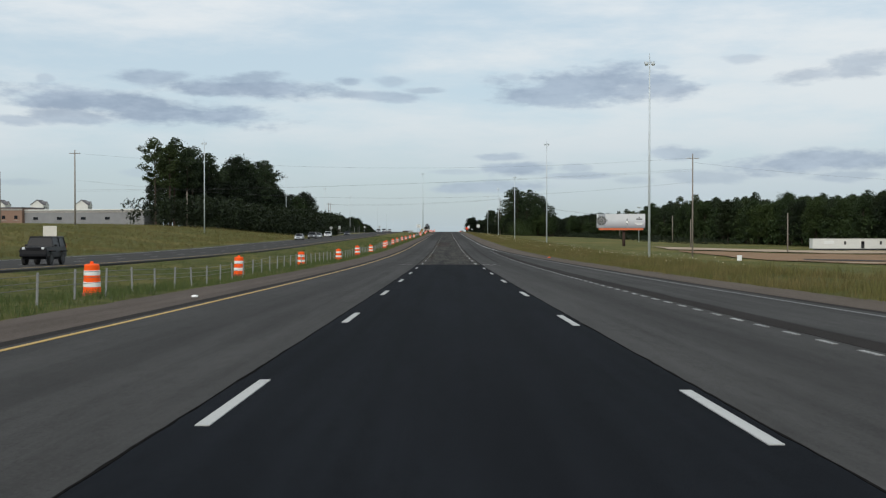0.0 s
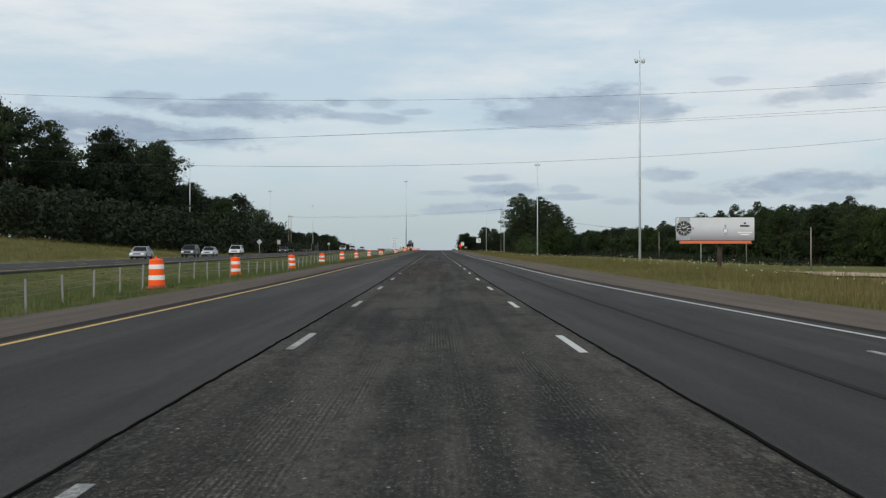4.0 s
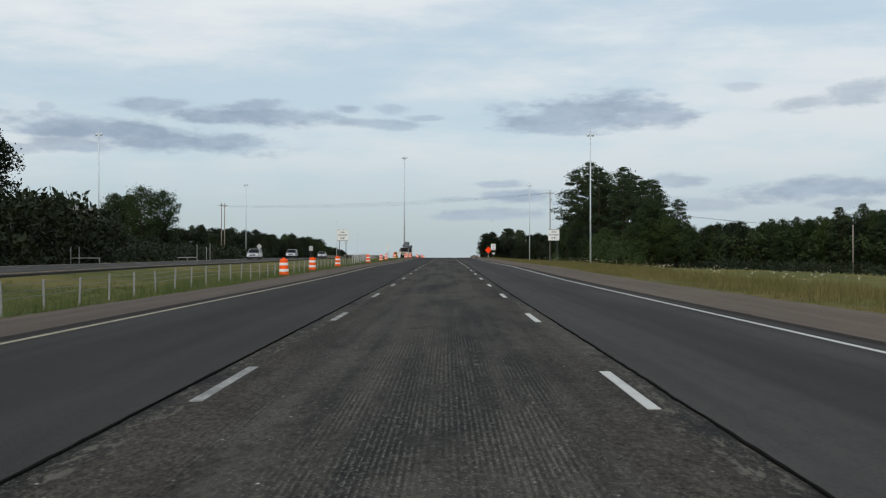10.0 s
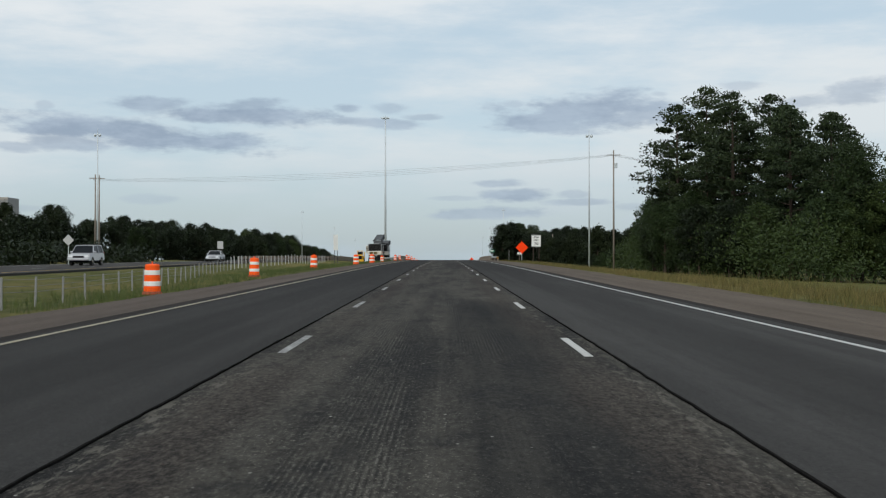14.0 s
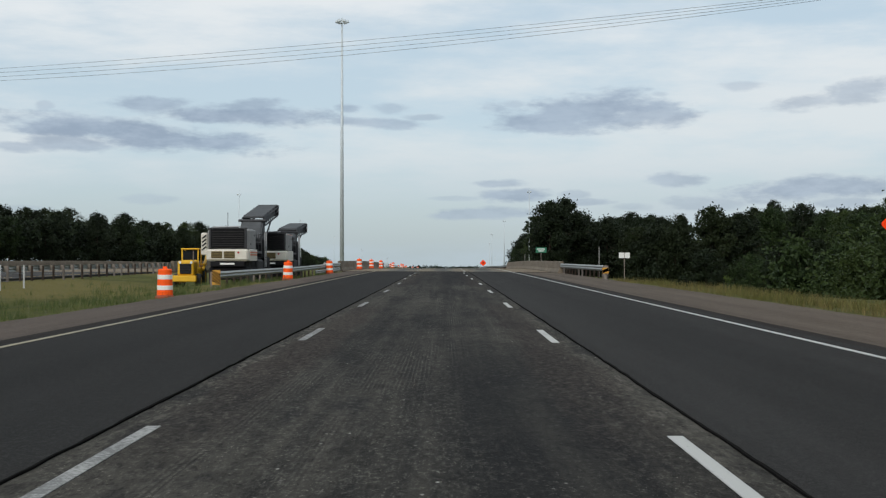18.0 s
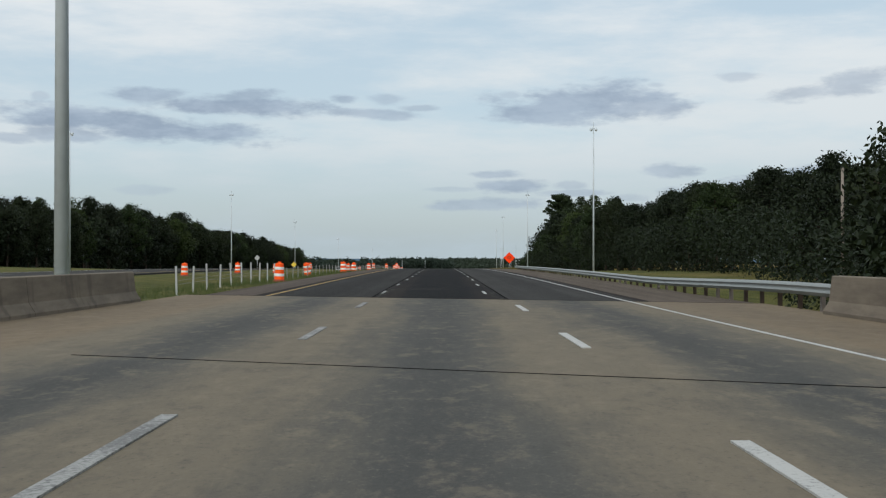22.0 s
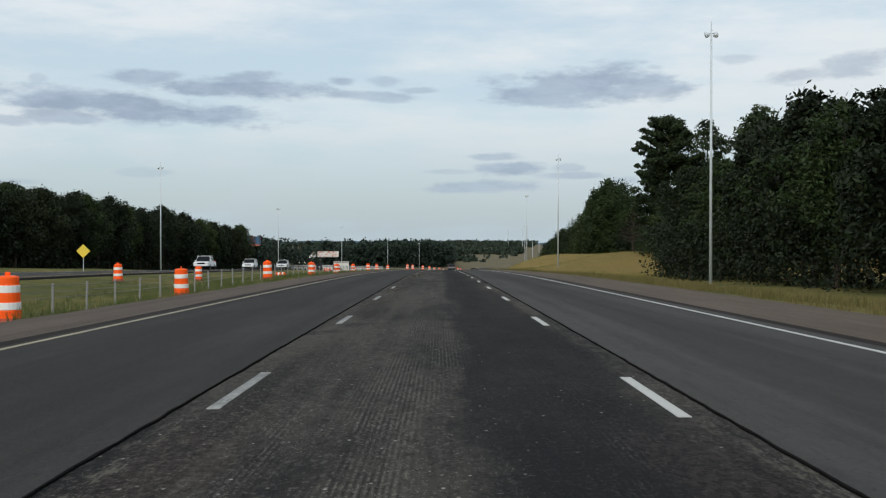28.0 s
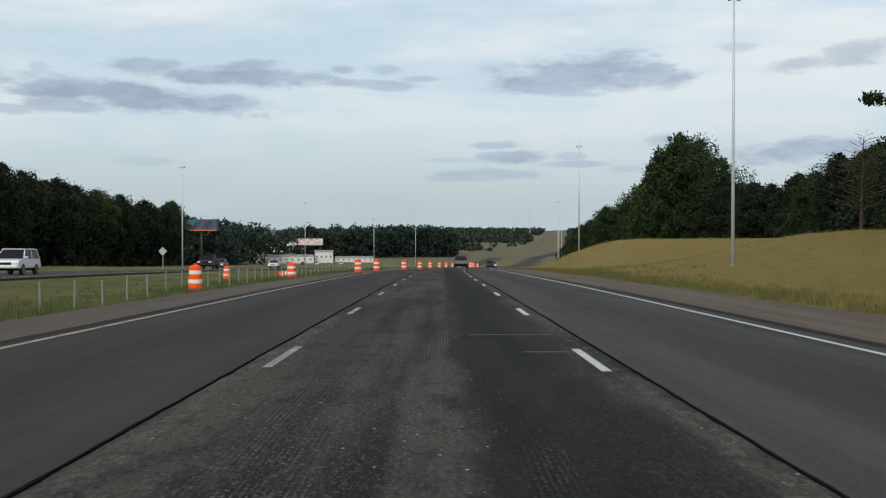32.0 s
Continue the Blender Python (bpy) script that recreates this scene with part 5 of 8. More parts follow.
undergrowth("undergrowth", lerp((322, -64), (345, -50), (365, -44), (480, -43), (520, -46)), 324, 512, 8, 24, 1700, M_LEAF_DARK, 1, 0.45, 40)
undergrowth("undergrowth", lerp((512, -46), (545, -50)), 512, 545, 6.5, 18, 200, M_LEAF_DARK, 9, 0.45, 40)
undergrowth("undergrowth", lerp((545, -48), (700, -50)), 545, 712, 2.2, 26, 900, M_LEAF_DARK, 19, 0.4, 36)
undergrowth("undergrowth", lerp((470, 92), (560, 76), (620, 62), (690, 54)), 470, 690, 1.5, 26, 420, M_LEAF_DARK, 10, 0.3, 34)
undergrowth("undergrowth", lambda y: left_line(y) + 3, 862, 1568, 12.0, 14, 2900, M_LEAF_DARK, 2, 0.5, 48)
undergrowth("undergrowth", lerp((300, 138), (430, 126), (560, 108), (700, 80)), 300, 770, 9.5, 20, 2600, M_LEAF_OAK, 3, 0.5, 34)
undergrowth("undergrowth", lerp((615, 32), (660, 30), (700, 33), (790, 36)), 612, 790, 6, 12, 900, M_LEAF_OAK, 4)
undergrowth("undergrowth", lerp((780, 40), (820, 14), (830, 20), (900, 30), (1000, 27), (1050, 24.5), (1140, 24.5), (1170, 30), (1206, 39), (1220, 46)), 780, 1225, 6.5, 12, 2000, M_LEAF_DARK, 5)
undergrowth("undergrowth", lerp((640, -72), (700, -74)), 640, 700, 4.5, 22, 360, M_LEAF_DARK, 12, 0.4, 44)
undergrowth("undergrowth", lerp((1222, 44), (1238, 38), (1262, 42)), 1222, 1262, 4.5, 12, 220, M_LEAF_OAK, 7)
undergrowth("undergrowth", lerp((1250, 56), (1300, 66), (1420, 70), (1470, 52), (1530, 44), (1900, 40)), 1250, 1900, 7, 14, 1700, M_LEAF_DARK, 6, 0.5)

# distant woods across the valley, and the ridge coloured blue for haze
far_rng = random.Random(9)
puffs = []
for _ in range(4600):
    x = far_rng.uniform(-460, 12)
    front = float(np.interp(x, (-460, -150, -108, -98, 8), (1640, 1700, 1745, 2030, 2090)))
    y = front + 160 * far_rng.random() ** 1.5
    puffs.append((x, y, ground_z(x - bend(y), y) + far_rng.uniform(0, 20.5) * (1.0 + 0.22 * noise.noise((x * 0.045, y * 0.02, 3.0))), far_rng.uniform(2.6, 4.6)))
tagged(new("distant_woods", leaf_mesh("distant_woods", puffs, 40, 1.35, M_FARTREE, 12)), "distant dark green woods at the foot of the valley", "woods", kind="stuff")
puffs = []
for _ in range(150):
    cy = far_rng.uniform(2300, 3600)
    cx = far_rng.choice((far_rng.uniform(-500, -40), far_rng.uniform(-130, -32), far_rng.uniform(34, 90), far_rng.uniform(60, 760)))
    wide = far_rng.uniform(8, 34)
    for _ in range(44):
        x, y = cx + far_rng.gauss(0, wide), cy + far_rng.gauss(0, 16)
        if abs(x) > 24:
            puffs.append((x + bend(y), y, ground_z(x, y) + far_rng.uniform(-1, 5.5), far_rng.uniform(3.0, 5.0)))
tagged(new("distant_woods", leaf_mesh("distant_woods", puffs, 24, 2.4, M_FARTREE, 14)), "distant belts of trees across the valley in a haze-tinted green", "woods", kind="stuff")
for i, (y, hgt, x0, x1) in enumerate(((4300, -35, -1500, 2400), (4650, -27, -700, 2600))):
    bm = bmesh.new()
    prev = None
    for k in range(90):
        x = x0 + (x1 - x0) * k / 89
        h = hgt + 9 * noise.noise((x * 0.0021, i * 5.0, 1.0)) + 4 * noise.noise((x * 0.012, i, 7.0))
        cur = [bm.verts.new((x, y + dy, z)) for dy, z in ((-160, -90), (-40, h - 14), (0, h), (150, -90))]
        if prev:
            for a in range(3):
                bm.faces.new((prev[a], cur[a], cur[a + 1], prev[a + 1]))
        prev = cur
    structure(finish("backdrop_ridge", bm, M_RIDGE, smooth=True), "wooded ridge on the skyline, its blue haze put in the colour", "ridge")

# ---------------------------------------------------------------- grass


def blades(name, spots, size, mat, seed, label, per=7):
    """Tufts of grass: narrow bent triangles rising from each spot."""
    rng = np.random.default_rng(seed)
    s = np.repeat(np.array(spots, float), per, 0)
    n = len(s)
    ang = rng.uniform(0, 2 * np.pi, n)
    h = size * rng.uniform(0.45, 1.25, n) * s[:, 3]
    base = s[:, :3] + np.stack([rng.normal(0, 0.12, n), rng.normal(0, 0.12, n), np.full(n, -0.03)], 1)
    w = np.stack([np.cos(ang), np.sin(ang), 0 * ang], 1) * (0.006 + 0.013 * h)[:, None]
    tip = base + np.stack([rng.normal(0, 0.28, n) * h, rng.normal(0, 0.28, n) * h, h], 1)
    v = np.stack([base - w, base + w, tip], 1).reshape(-1, 3)
    me = bpy.data.meshes.new(name)
    me.vertices.add(3 * n)
    me.vertices.foreach_set("co", v.ravel())
    me.loops.add(3 * n)
    me.loops.foreach_set("vertex_index", np.arange(3 * n))
    me.polygons.add(n)
    me.polygons.foreach_set("loop_start", np.arange(0, 3 * n, 3))
    me.polygons.foreach_set("loop_total", np.full(n, 3))
    me.update(calc_edges=True)
    me.materials.append(mat)
    return tagged(new(name, me), label, "grass", kind="stuff")


rg = random.Random(21)
spots = []
for _ in range(17000):
    y = rg.uniform(5, 1330)
    if DECK0 - 30 < y < DECK1 + 5:
        continue
    x = 9.05 + 0.9 * (1 - step(25, 215, y)) + abs(rg.gauss(0, 1)) * 4.2
    if noise.noise((x * 0.3, y * 0.12, 4.0)) < (0.9 if 818 < y < 952 else -0.32):
        continue
    spots.append((x, y, ground_z(x, y), 0.45 + 0.55 * min(1, (x - 8.4) / 2.5)))
field = []
for _ in range(15000):
    y = 8 + 560 * rg.random() ** 1.25
    x = 10.5 + abs(rg.gauss(0, 1)) * 8.0
    if noise.noise((x * 0.12, y * 0.06, 9.0)) < -0.38:
        continue
    field.append((x, y, ground_z(x, y), rg.uniform(0.45, 1.1) * min(1, 0.4 + (x - 10.5) / 7)))
blades("field_grass", field, 0.62, M_BLADE, 13, "tall mixed green and straw-coloured field grass behind the verge", 13)
blades("verge_grass", spots, 0.36, M_BLADE, 3, "tall straw-tinged seeding grass along the outer verge", 16)
spots = []
for _ in range(15000):
    y = rg.uniform(5, 1330)
    if DECK0 - 10 < y < DECK1 + 3:
        continue
    x = -8.1 - abs(rg.gauss(0, 1)) * 4.5
    if x < -22.8:
        continue
    spots.append((x, y, ground_z(x, y), 1.0 if noise.noise((x, y * 0.1, 1.0)) > -0.2 else 0.6))
blades("median_grass", spots, 0.30, M_BLADE_G, 4, "short green grass of the median", 12)
spots = []
for _ in range(9000):
    x, y = 11 + 40 * rg.random() ** 1.3, rg.uniform(1150, 1420)
    spots.append((x + bend(y), y, ground_z(x, y), 1.0))
blades("mound_grass", spots, 0.27, M_MOUND, 8, "dry golden grass on the mounds of the cutting", 10)
spots = [(x, y, ground_z(x, y), 1.0) for x, y in ((rg.uniform(-66, -38), rg.uniform(20, 420)) for _ in range(5000))]
blades("bank_grass", spots, 0.6, M_BLADE, 5, "long dry grass on the bank by the opposite carriageway", 10)
spots = [(x, y, ground_z(x, y), rg.uniform(0.6, 1.2)) for x, y in ((-38.5 - 42 * rg.random() ** 1.2, rg.uniform(30, 420)) for _ in range(12000))]
blades("bank_grass", spots, 0.42, M_BLADE, 15, "dry straw-tinged grass tufts on the bank by the opposite carriageway", 10)
spots = [(x, y, ground_z(x, y), rg.uniform(0.6, 1.2)) for x, y in ((rg.uniform(-22.5, -8.3), 6 + 400 * rg.random() ** 1.3) for _ in range(12000))]
blades("median_grass", spots, 0.22, M_BLADE_G, 16, "dark green grass tufts in the median", 10)
puffs = []
for _ in range(700):
    y = rg.uniform(60, 520)
    x = 11 + abs(rg.gauss(0, 1)) * 6
    puffs.append((x, y, ground_z(x, y) + rg.uniform(0.5, 0.8), rg.uniform(0.04, 0.085)))
tagged(new("wild_carrot", leaf_mesh("wild_carrot", puffs, 7, 0.022, M_FLOWER, 6)), "white flower heads among the verge grass", "wildflowers", kind="stuff")

# ---------------------------------------------------------------- lamps and poles


def light_pole():
    top = empty("light_pole", pose(0, 0, 0), "tall slim galvanised steel light pole with two floodlights", "light pole", "highway light poles")
    part("base_flange", turned(((0.24, -0.3), (0.24, 0.10), (0.16, 0.12)), 12), M_CONC, top, "concrete footing")
    part("pole", rod((0, 0, 0.1), (0, 0, 20.3), 0.145, 0.075, 12), M_GALV, top, smooth=True)
    bm = rod((-0.42, 0, 20.0), (0.42, 0, 20.0), 0.04, bm=rod((0, 0, 20.2), (0, 0, 20.9), 0.03))
    part("crossarm", bm, M_GALV, top)
    for s in (-1, 1):
        bm = turned(((0.04, 0.32), (0.13, 0.28), (0.20, 0.05), (0.21, -0.10), (0.17, -0.13)), 12)
        bmesh.ops.transform(bm, matrix=pose(0.36 * s, -0.05, 19.85, -38, 22 * s, 0), verts=bm.verts)
        lamp = part("floodlight", bm, M_GALV, top, "round floodlight housing", smooth=True)
        bm = turned(((0.165, -0.135), (0.15, -0.16)), 12)
        bmesh.ops.transform(bm, matrix=pose(0.36 * s, -0.05, 19.85, -38, 22 * s, 0), verts=bm.verts)
        part("lens", bm, M_LAMPGLASS, lamp)
    return top


pole = light_pole()
for y in (128.5, 269, 409, 541.5, 683, 958.5, 1097, 1234, 1377, 1513, 1650, 1787):
    for x in (21.6 if y == 128.5 else 21.8 if y == 269 else 22.35 if y not in (958.5, 1097) else 22.0, -53.5):
        if x < 0 and y < 200:
            continue
        lamp_post = copy_thing(pole, pose(x + bend(y), y, ground_z(x, y) - 0.05, 0, 0, 0))
        if x > 0:
            lamp_post.scale = (1.0, 1.0, {128.5: 1.085, 269: 1.12, 1097: 1.024}.get(y, 1.035))
for o in (*pole.children_recursive, pole):
    bpy.data.objects.remove(o)

mast = empty("high_mast_light", pose(-16.2, 832, ground_z(-16.2, 832)), "very tall galvanised high-mast light in the median", "light mast")
mast.scale = (1.0, 1.0, 1.09)
part("base", turned(((0.75, -0.4), (0.75, 0.35), (0.5, 0.38), (0.5, 0.6)), 14), M_CONC, mast)
part("pole", rod((0, 0, 0.3), (0, 0, 37.0), 0.34, 0.14, 14), M_GALV, mast, smooth=True)
bm = bmesh.new()
for i in range(24):
    a, b = 2 * math.pi * i / 24, 2 * math.pi * (i + 1) / 24
    rod((0.62 * math.cos(a), 0.62 * math.sin(a), 36.6), (0.62 * math.cos(b), 0.62 * math.sin(b), 36.6), 0.04, seg=5, bm=bm)
part("lamp_ring", bm, M_GALV, mast)
for i in range(6):
    a = math.pi * i / 3
    bm = turned(((0.06, 0.35), (0.16, 0.3), (0.27, 0.0), (0.28, -0.12), (0.2, -0.16)), 12, at=(0.85 * math.cos(a), 0.85 * math.sin(a), 36.45))
    part("luminaire", bm, M_GALV, mast, smooth=True)


def wood_pole(x, y, h, arms, name="utility_pole", lean=0.0):
    top = empty(name, pose(x, y, ground_z(x, y)), "weathered wooden utility pole with a crossarm" if arms else "plain weathered wooden pole", "utility pole", "utility poles")
    part("pole", rod((0, 0, -0.5), (lean, 0, h), 0.19, 0.12, 10), M_DRYWOOD, top, smooth=True)
    for z in arms:
        part("crossarm", box((2.4, 0.10, 0.12), (lean, -0.16, z)), M_DRYWOOD, top)
        for s in (-1.05, -0.4, 0.4, 1.05):
            part("insulator", turned(((0.03, 0), (0.06, 0.05), (0.045, 0.09), (0.06, 0.13), (0.03, 0.18)), 8, at=(lean + s, -0.16, z + 0.06)), M_GALV, top)
    return top


wood_pole(50.5, 252, 21.2, (20.2,))
wood_pole(-79, 259, 16.0, (15.2,))
wood_pole(-96, 262, 11.0, ())
wood_pole(-70, 330, 9.5, ())
wp = wood_pole(30.5, 715.5, 21.6, (20.7,))
part("transformer", turned(((0.25, 0), (0.26, 0.1), (0.26, 0.8), (0.2, 0.86)), 12, at=(0.42, -0.1, 18.4)), M_GALV, wp, "grey can transformer")
wood_pole(-71.3, 745.3, 17.4, (16.6,))
wood_pole(-70.0, 743.5, 17.2, (16.4,))
for x, y, h in ((90, 325, 10.5), (92, 505, 11), (78, 395, 9), (85, 610, 10), (34, 884, 10.5), (44, 735, 11)):
    wood_pole(x, y, h, ())

yard = empty("yard_light", pose(77.5, 500, ground_z(77.5, 500)), "slim grey pole with a wide floodlight head in the field", "light pole")
yz = 11.7 - ground_z(77.5, 500)
part("pole", rod((0, 0, -0.4), (0, 0, yz - 0.5), 0.16, 0.11, 10), M_GALV, yard, smooth=True)
part("bracket", box((1.3, 0.12, 0.12), (0, 0, yz - 0.5), bevel=0.01), M_GALV, yard)
for sx in (-0.55, 0.0, 0.55):
    part("floodlight", box((0.48, 0.34, 0.40), (sx, -0.12, yz - 0.22), rx=-25, bevel=0.05, taper=0.8), M_GALV, yard)


def tube(pts, r, bm, seg=5):
    rings = []
    for i, p in enumerate(pts):
        q = (pts[min(i + 1, len(pts) - 1)] - pts[max(i - 1, 0)]).to_track_quat("Z", "Y")
        rings.append([bm.verts.new(p + q @ Vector((r * math.cos(a), r * math.sin(a), 0))) for a in (2 * math.pi * k / seg for k in range(seg))])
    for a, b in zip(rings, rings[1:]):
        for k in range(seg):
            bm.faces.new((a[k], a[(k + 1) % seg], b[(k + 1) % seg], b[k]))
    return bm


def wire(p0, p1, sag, r=0.012, label="sagging overhead wire", mat=None):
    bm = bmesh.new()
    p0, p1 = Vector(p0), Vector(p1)
    n = 22
    pts = [p0.lerp(p1, i / n) - Vector((0, 0, 4 * sag * (i / n) * (1 - i / n))) for i in range(n + 1)]
    tube(pts, r, bm)
    return tagged(finish("overhead_wire", bm, mat or M_BLACKWIRE), label + " between utility poles", "overhead wire", "overhead wires")


zr, zl = ground_z(50, 252), ground_z(-79, 259)
wire((50.5, 251.8, road_z(252) + 12.3), (-79, 258.8, road_z(259) + 13.0), 3.6)
wire((50.1, 252, zr + 19.4), (165, 248, zr + 15.5), 2.5)
wire((50.1, 251.8, zr + 20.3), (-79, 258.8, zl + 15.3), 2.6)
for dz in (0.0, 0.35):
    wire((50.5, 251.8, road_z(252) + 14.6 + dz), (-79, 258.8, road_z(259) + 10.9 - dz), 0.9, 0.010)
zr, zl = ground_z(30.5, 715.5), ground_z(-71.3, 745.3)
for i, dx in enumerate((-1.05, -0.4, 0.4, 1.05)):
    wire((30.5 + dx, 715.4, zr + 20.7), (-71.3 + dx, 745.2, zl + 16.4 - 0.1 * i), 1.0 + 0.25 * i)
    wire((30.5 + dx, 715.4, zr + 20.7), (95 + dx, 690, zr + 10.5), 1.2 + 0.15 * i, 0.014)

# ---------------------------------------------------------------- drums along the median


def drum():
    top = empty("traffic_drum", pose(0, 0, 0), "orange plastic traffic drum with white reflective bands and a rubber base", "traffic drum", "traffic drums along the median")
    part("base", turned(((0.33, 0), (0.335, 0.03), (0.30, 0.09), (0.27, 0.115)), 16), M_DRUMBASE, top, "worn rubber tyre-ring base")
    prof = ((0.272, 0.09), (0.270, 0.26), (0.262, 0.28), (0.260, 0.44), (0.254, 0.46), (0.252, 0.62), (0.246, 0.64), (0.244, 0.80), (0.236, 0.82), (0.234, 0.95), (0.21, 0.985), (0.10, 1.0))
    part("body", turned(prof, 18), M_ORANGE, top, smooth=False)
    for z, r in ((0.285, 0.262), (0.645, 0.246)):
        part("band", turned(((r + 0.001, z), (r + 0.006, z + 0.005), (r + 0.006, z + 0.148), (r + 0.001, z + 0.153)), 18), M_REFL, top, "white reflective band")
    part("handle", box((0.16, 0.035, 0.09), (0, 0, 1.03), bevel=0.012), M_ORANGE, top)
    return top


DRUMS = ((-11.2, 33), (-11.0, 59.3), (-10.5, 83), (-9.8, 105.4), (-9.75, 128.4), (-9.7, 151.3), (-9.3, 177.9), (-10.1, 199.3), (-10.1, 224.2), (-10.4, 251.0), (-10.2, 272.9), (-10.15, 297.0),
         (-9.8, 321.6), (-9.75, 358.5), (-10.2, 375.3), (-9.05, 420.0), (-9.8, 442), (-10.2, 468.0), (-8.95, 494.6), (-9.35, 530.8), (-9.85, 555.7), (-9.6, 583), (-8.4, 610), (-8.0, 629.1),
         (-9.4, 655.7), (-9.25, 675.9), (-8.3, 701.4), (-8.5, 728), (-7.9, 752), (-8.05, 773.6), (-7.95, 792.5), (-8.7, 846), (-10.3, 875.6), (-8.9, 892.8), (-9.1, 909), (-10.6, 922.1), (-9.7, 946.5),
         (-10.3, 969), (-9.0, 985), (-8.0, 1003), (-9.1, 1021.6), (-9.6, 1041.6), (-9.8, 1066.2), (-9.87, 1091.0), (-10.0, 1115.5), (-11.2, 1132), (-10.4, 1144), (-9.6, 1161.5), (-9.8, 1188),
         (-9.3, 1216), (-6.4, 1233), (-5.8, 1246), (-4.4, 1268), (-3.6, 1290), (-3.1, 1312), (-2.8, 1340), (-2.6, 1365), (-2.4, 1390), (-2.2, 1420), (2.2, 1345), (2.2, 1375), (2.2, 1410),
         (-20.2, 877), (-19.6, 899), (-17.8, 913), (-20.8, 977), (-19, 1069), (-17.1, 1083.6), (-22.3, 1156), (-19.9, 1192.5), (-16.4, 1233))
DEBRIS = ((-15.4, 1112, 80), (-17.5, 1185, 60), (-13, 1238, 85))
proto = drum()
rd = random.Random(4)
for x, y in DRUMS:
    z = ground_z(x, y) if x < -7.7 else road_z(y) + 0.004
    if DECK0 + 4 < y < DECK1 and x > -9:
        z = road_z(y) + 0.012
    tilt = rd.uniform(-2, 2) if y != 875.6 else -11
    d = copy_thing(proto, pose(x + bend(y), y, z + 0.005 + 0.28 * abs(math.sin(radians(tilt))), rd.uniform(-1.5, 1.5), tilt, rd.uniform(0, 360)))
    if x < -16:
        d["group"] = "traffic drums by the opposite carriageway"
for x, y, a in DEBRIS:
    d = copy_thing(proto, pose(x, y, ground_z(x, y) + 0.27, 86, 0, a))
    d["label"] = "knocked-over orange traffic drum lying in the grass"
    d["group"] = "fallen traffic drums"
for o in (*proto.children_recursive, proto):
    bpy.data.objects.remove(o)

# ---------------------------------------------------------------- cable fence in the median


def mesh_of(bm, mat, name):
    me = bpy.data.meshes.new(name)
    bm.normal_update()
    bm.to_mesh(me)
    bm.free()
    for m in mat if isinstance(mat, (tuple, list)) else (mat,):
        me.materials.append(m)
    return me


def fence_x(y):
    if y < 800:
        return -10.2 - 9.0 * step(505, 620, y)
    return -10.0 - 1.0 * step(1130, 1250, y)


post_me = mesh_of(box((0.058, 0.045, 1.20), (0, 0, 0.22), bevel=0.008), M_POST, "post")
white_me = mesh_of(box((0.075, 0.05, 1.60), (0, 0, 0.32), bevel=0.010), M_SIGN_BACK, "post")
for y0, y1, lab in ((3.0, 692.0, "cable barrier on slim steel posts in the green median"), (826.0, 1420.0, "cable barrier on pale posts beyond the bridge")):
    top = empty("cable_barrier", pose(0, 0, 0), lab, "cable barrier")
    y = y0
    pts = []
    while y < y1:
        x = fence_x(y)
        z = ground_z(x, y)
        shared("post", white_me if 484 < y < 513 or y > 596 and y < 858 else post_me, top, pose(x + bend(y), y, z, rd.uniform(-2, 2), rd.uniform(-2.5, 2.5), 0))
        pts.append(Vector((x, y, z)))
        y += 3.1 if y < 1300 else 5.0
    for h in (0.42, 0.57, 0.74):
        bm = bmesh.new()
        tube([p + Vector((0.045, 0, h)) for p in pts[::2]], 0.007, bm, 4)
        part("cable", bm, M_CABLE, top)

# ---------------------------------------------------------------- guardrails and bridge parapets


def guardrail(name, x, y0, y1, faces, label, low=False, sunk=lambda y: 0.0):
    """A W-beam rail on posts; faces: the side (+1 or -1 in x) that its beam shows to the traffic;
    sunk: how far it stands below the road's edge."""
    top = empty(name, pose(0, 0, 0), label, "guardrail", "guardrails")
    fx = x if callable(x) else (lambda y: x)
    shape = ((0.0, 0.40), (0.035, 0.44), (0.075, 0.49), (0.035, 0.545), (0.035, 0.575), (0.075, 0.63), (0.035, 0.68), (0.0, 0.71))
    y = y0
    k = 0
    while y < y1 - 0.5:
        e = min(y + 3.81, y1)
        for drop in (0.0, 0.37) if low and y > y1 - 21 else (0.0,):  # doubled beam before the parapet
            bm = bmesh.new()
            rows = []
            for yy in (y, e + 0.02):
                z = road_z(yy) - sunk(yy)
                rows.append([bm.verts.new((fx(yy) + faces * d, yy, z + h - drop)) for d, h in shape])
                rows.append([bm.verts.new((fx(yy) + faces * (d - 0.012), yy, z + h - drop)) for d, h in shape])
            for a, b in ((rows[0], rows[2]), (rows[3], rows[1])):
                for i in range(len(shape) - 1):
                    bm.faces.new((a[i], a[i + 1], b[i + 1], b[i]))
            bm.faces.new((rows[0][-1], rows[1][-1], rows[3][-1], rows[2][-1]))
            bm.faces.new((rows[1][0], rows[0][0], rows[2][0], rows[3][0]))
            part("beam", bm, M_GUARD, top)
        for yy in (y, (y + e) / 2):
            p = part("post", box((0.10, 0.15, 1.5), (fx(yy) - faces * 0.19, yy, road_z(yy) - 0.06 - sunk(yy)), bevel=0.01), M_BARK if k % 3 else M_RUSTY, top)
            part("block", box((0.16, 0.14, 0.30), (fx(yy) - faces * 0.07, yy, road_z(yy) + 0.56 - sunk(yy))), M_DRYWOOD, p)
        y = e
        k += 1
    return top


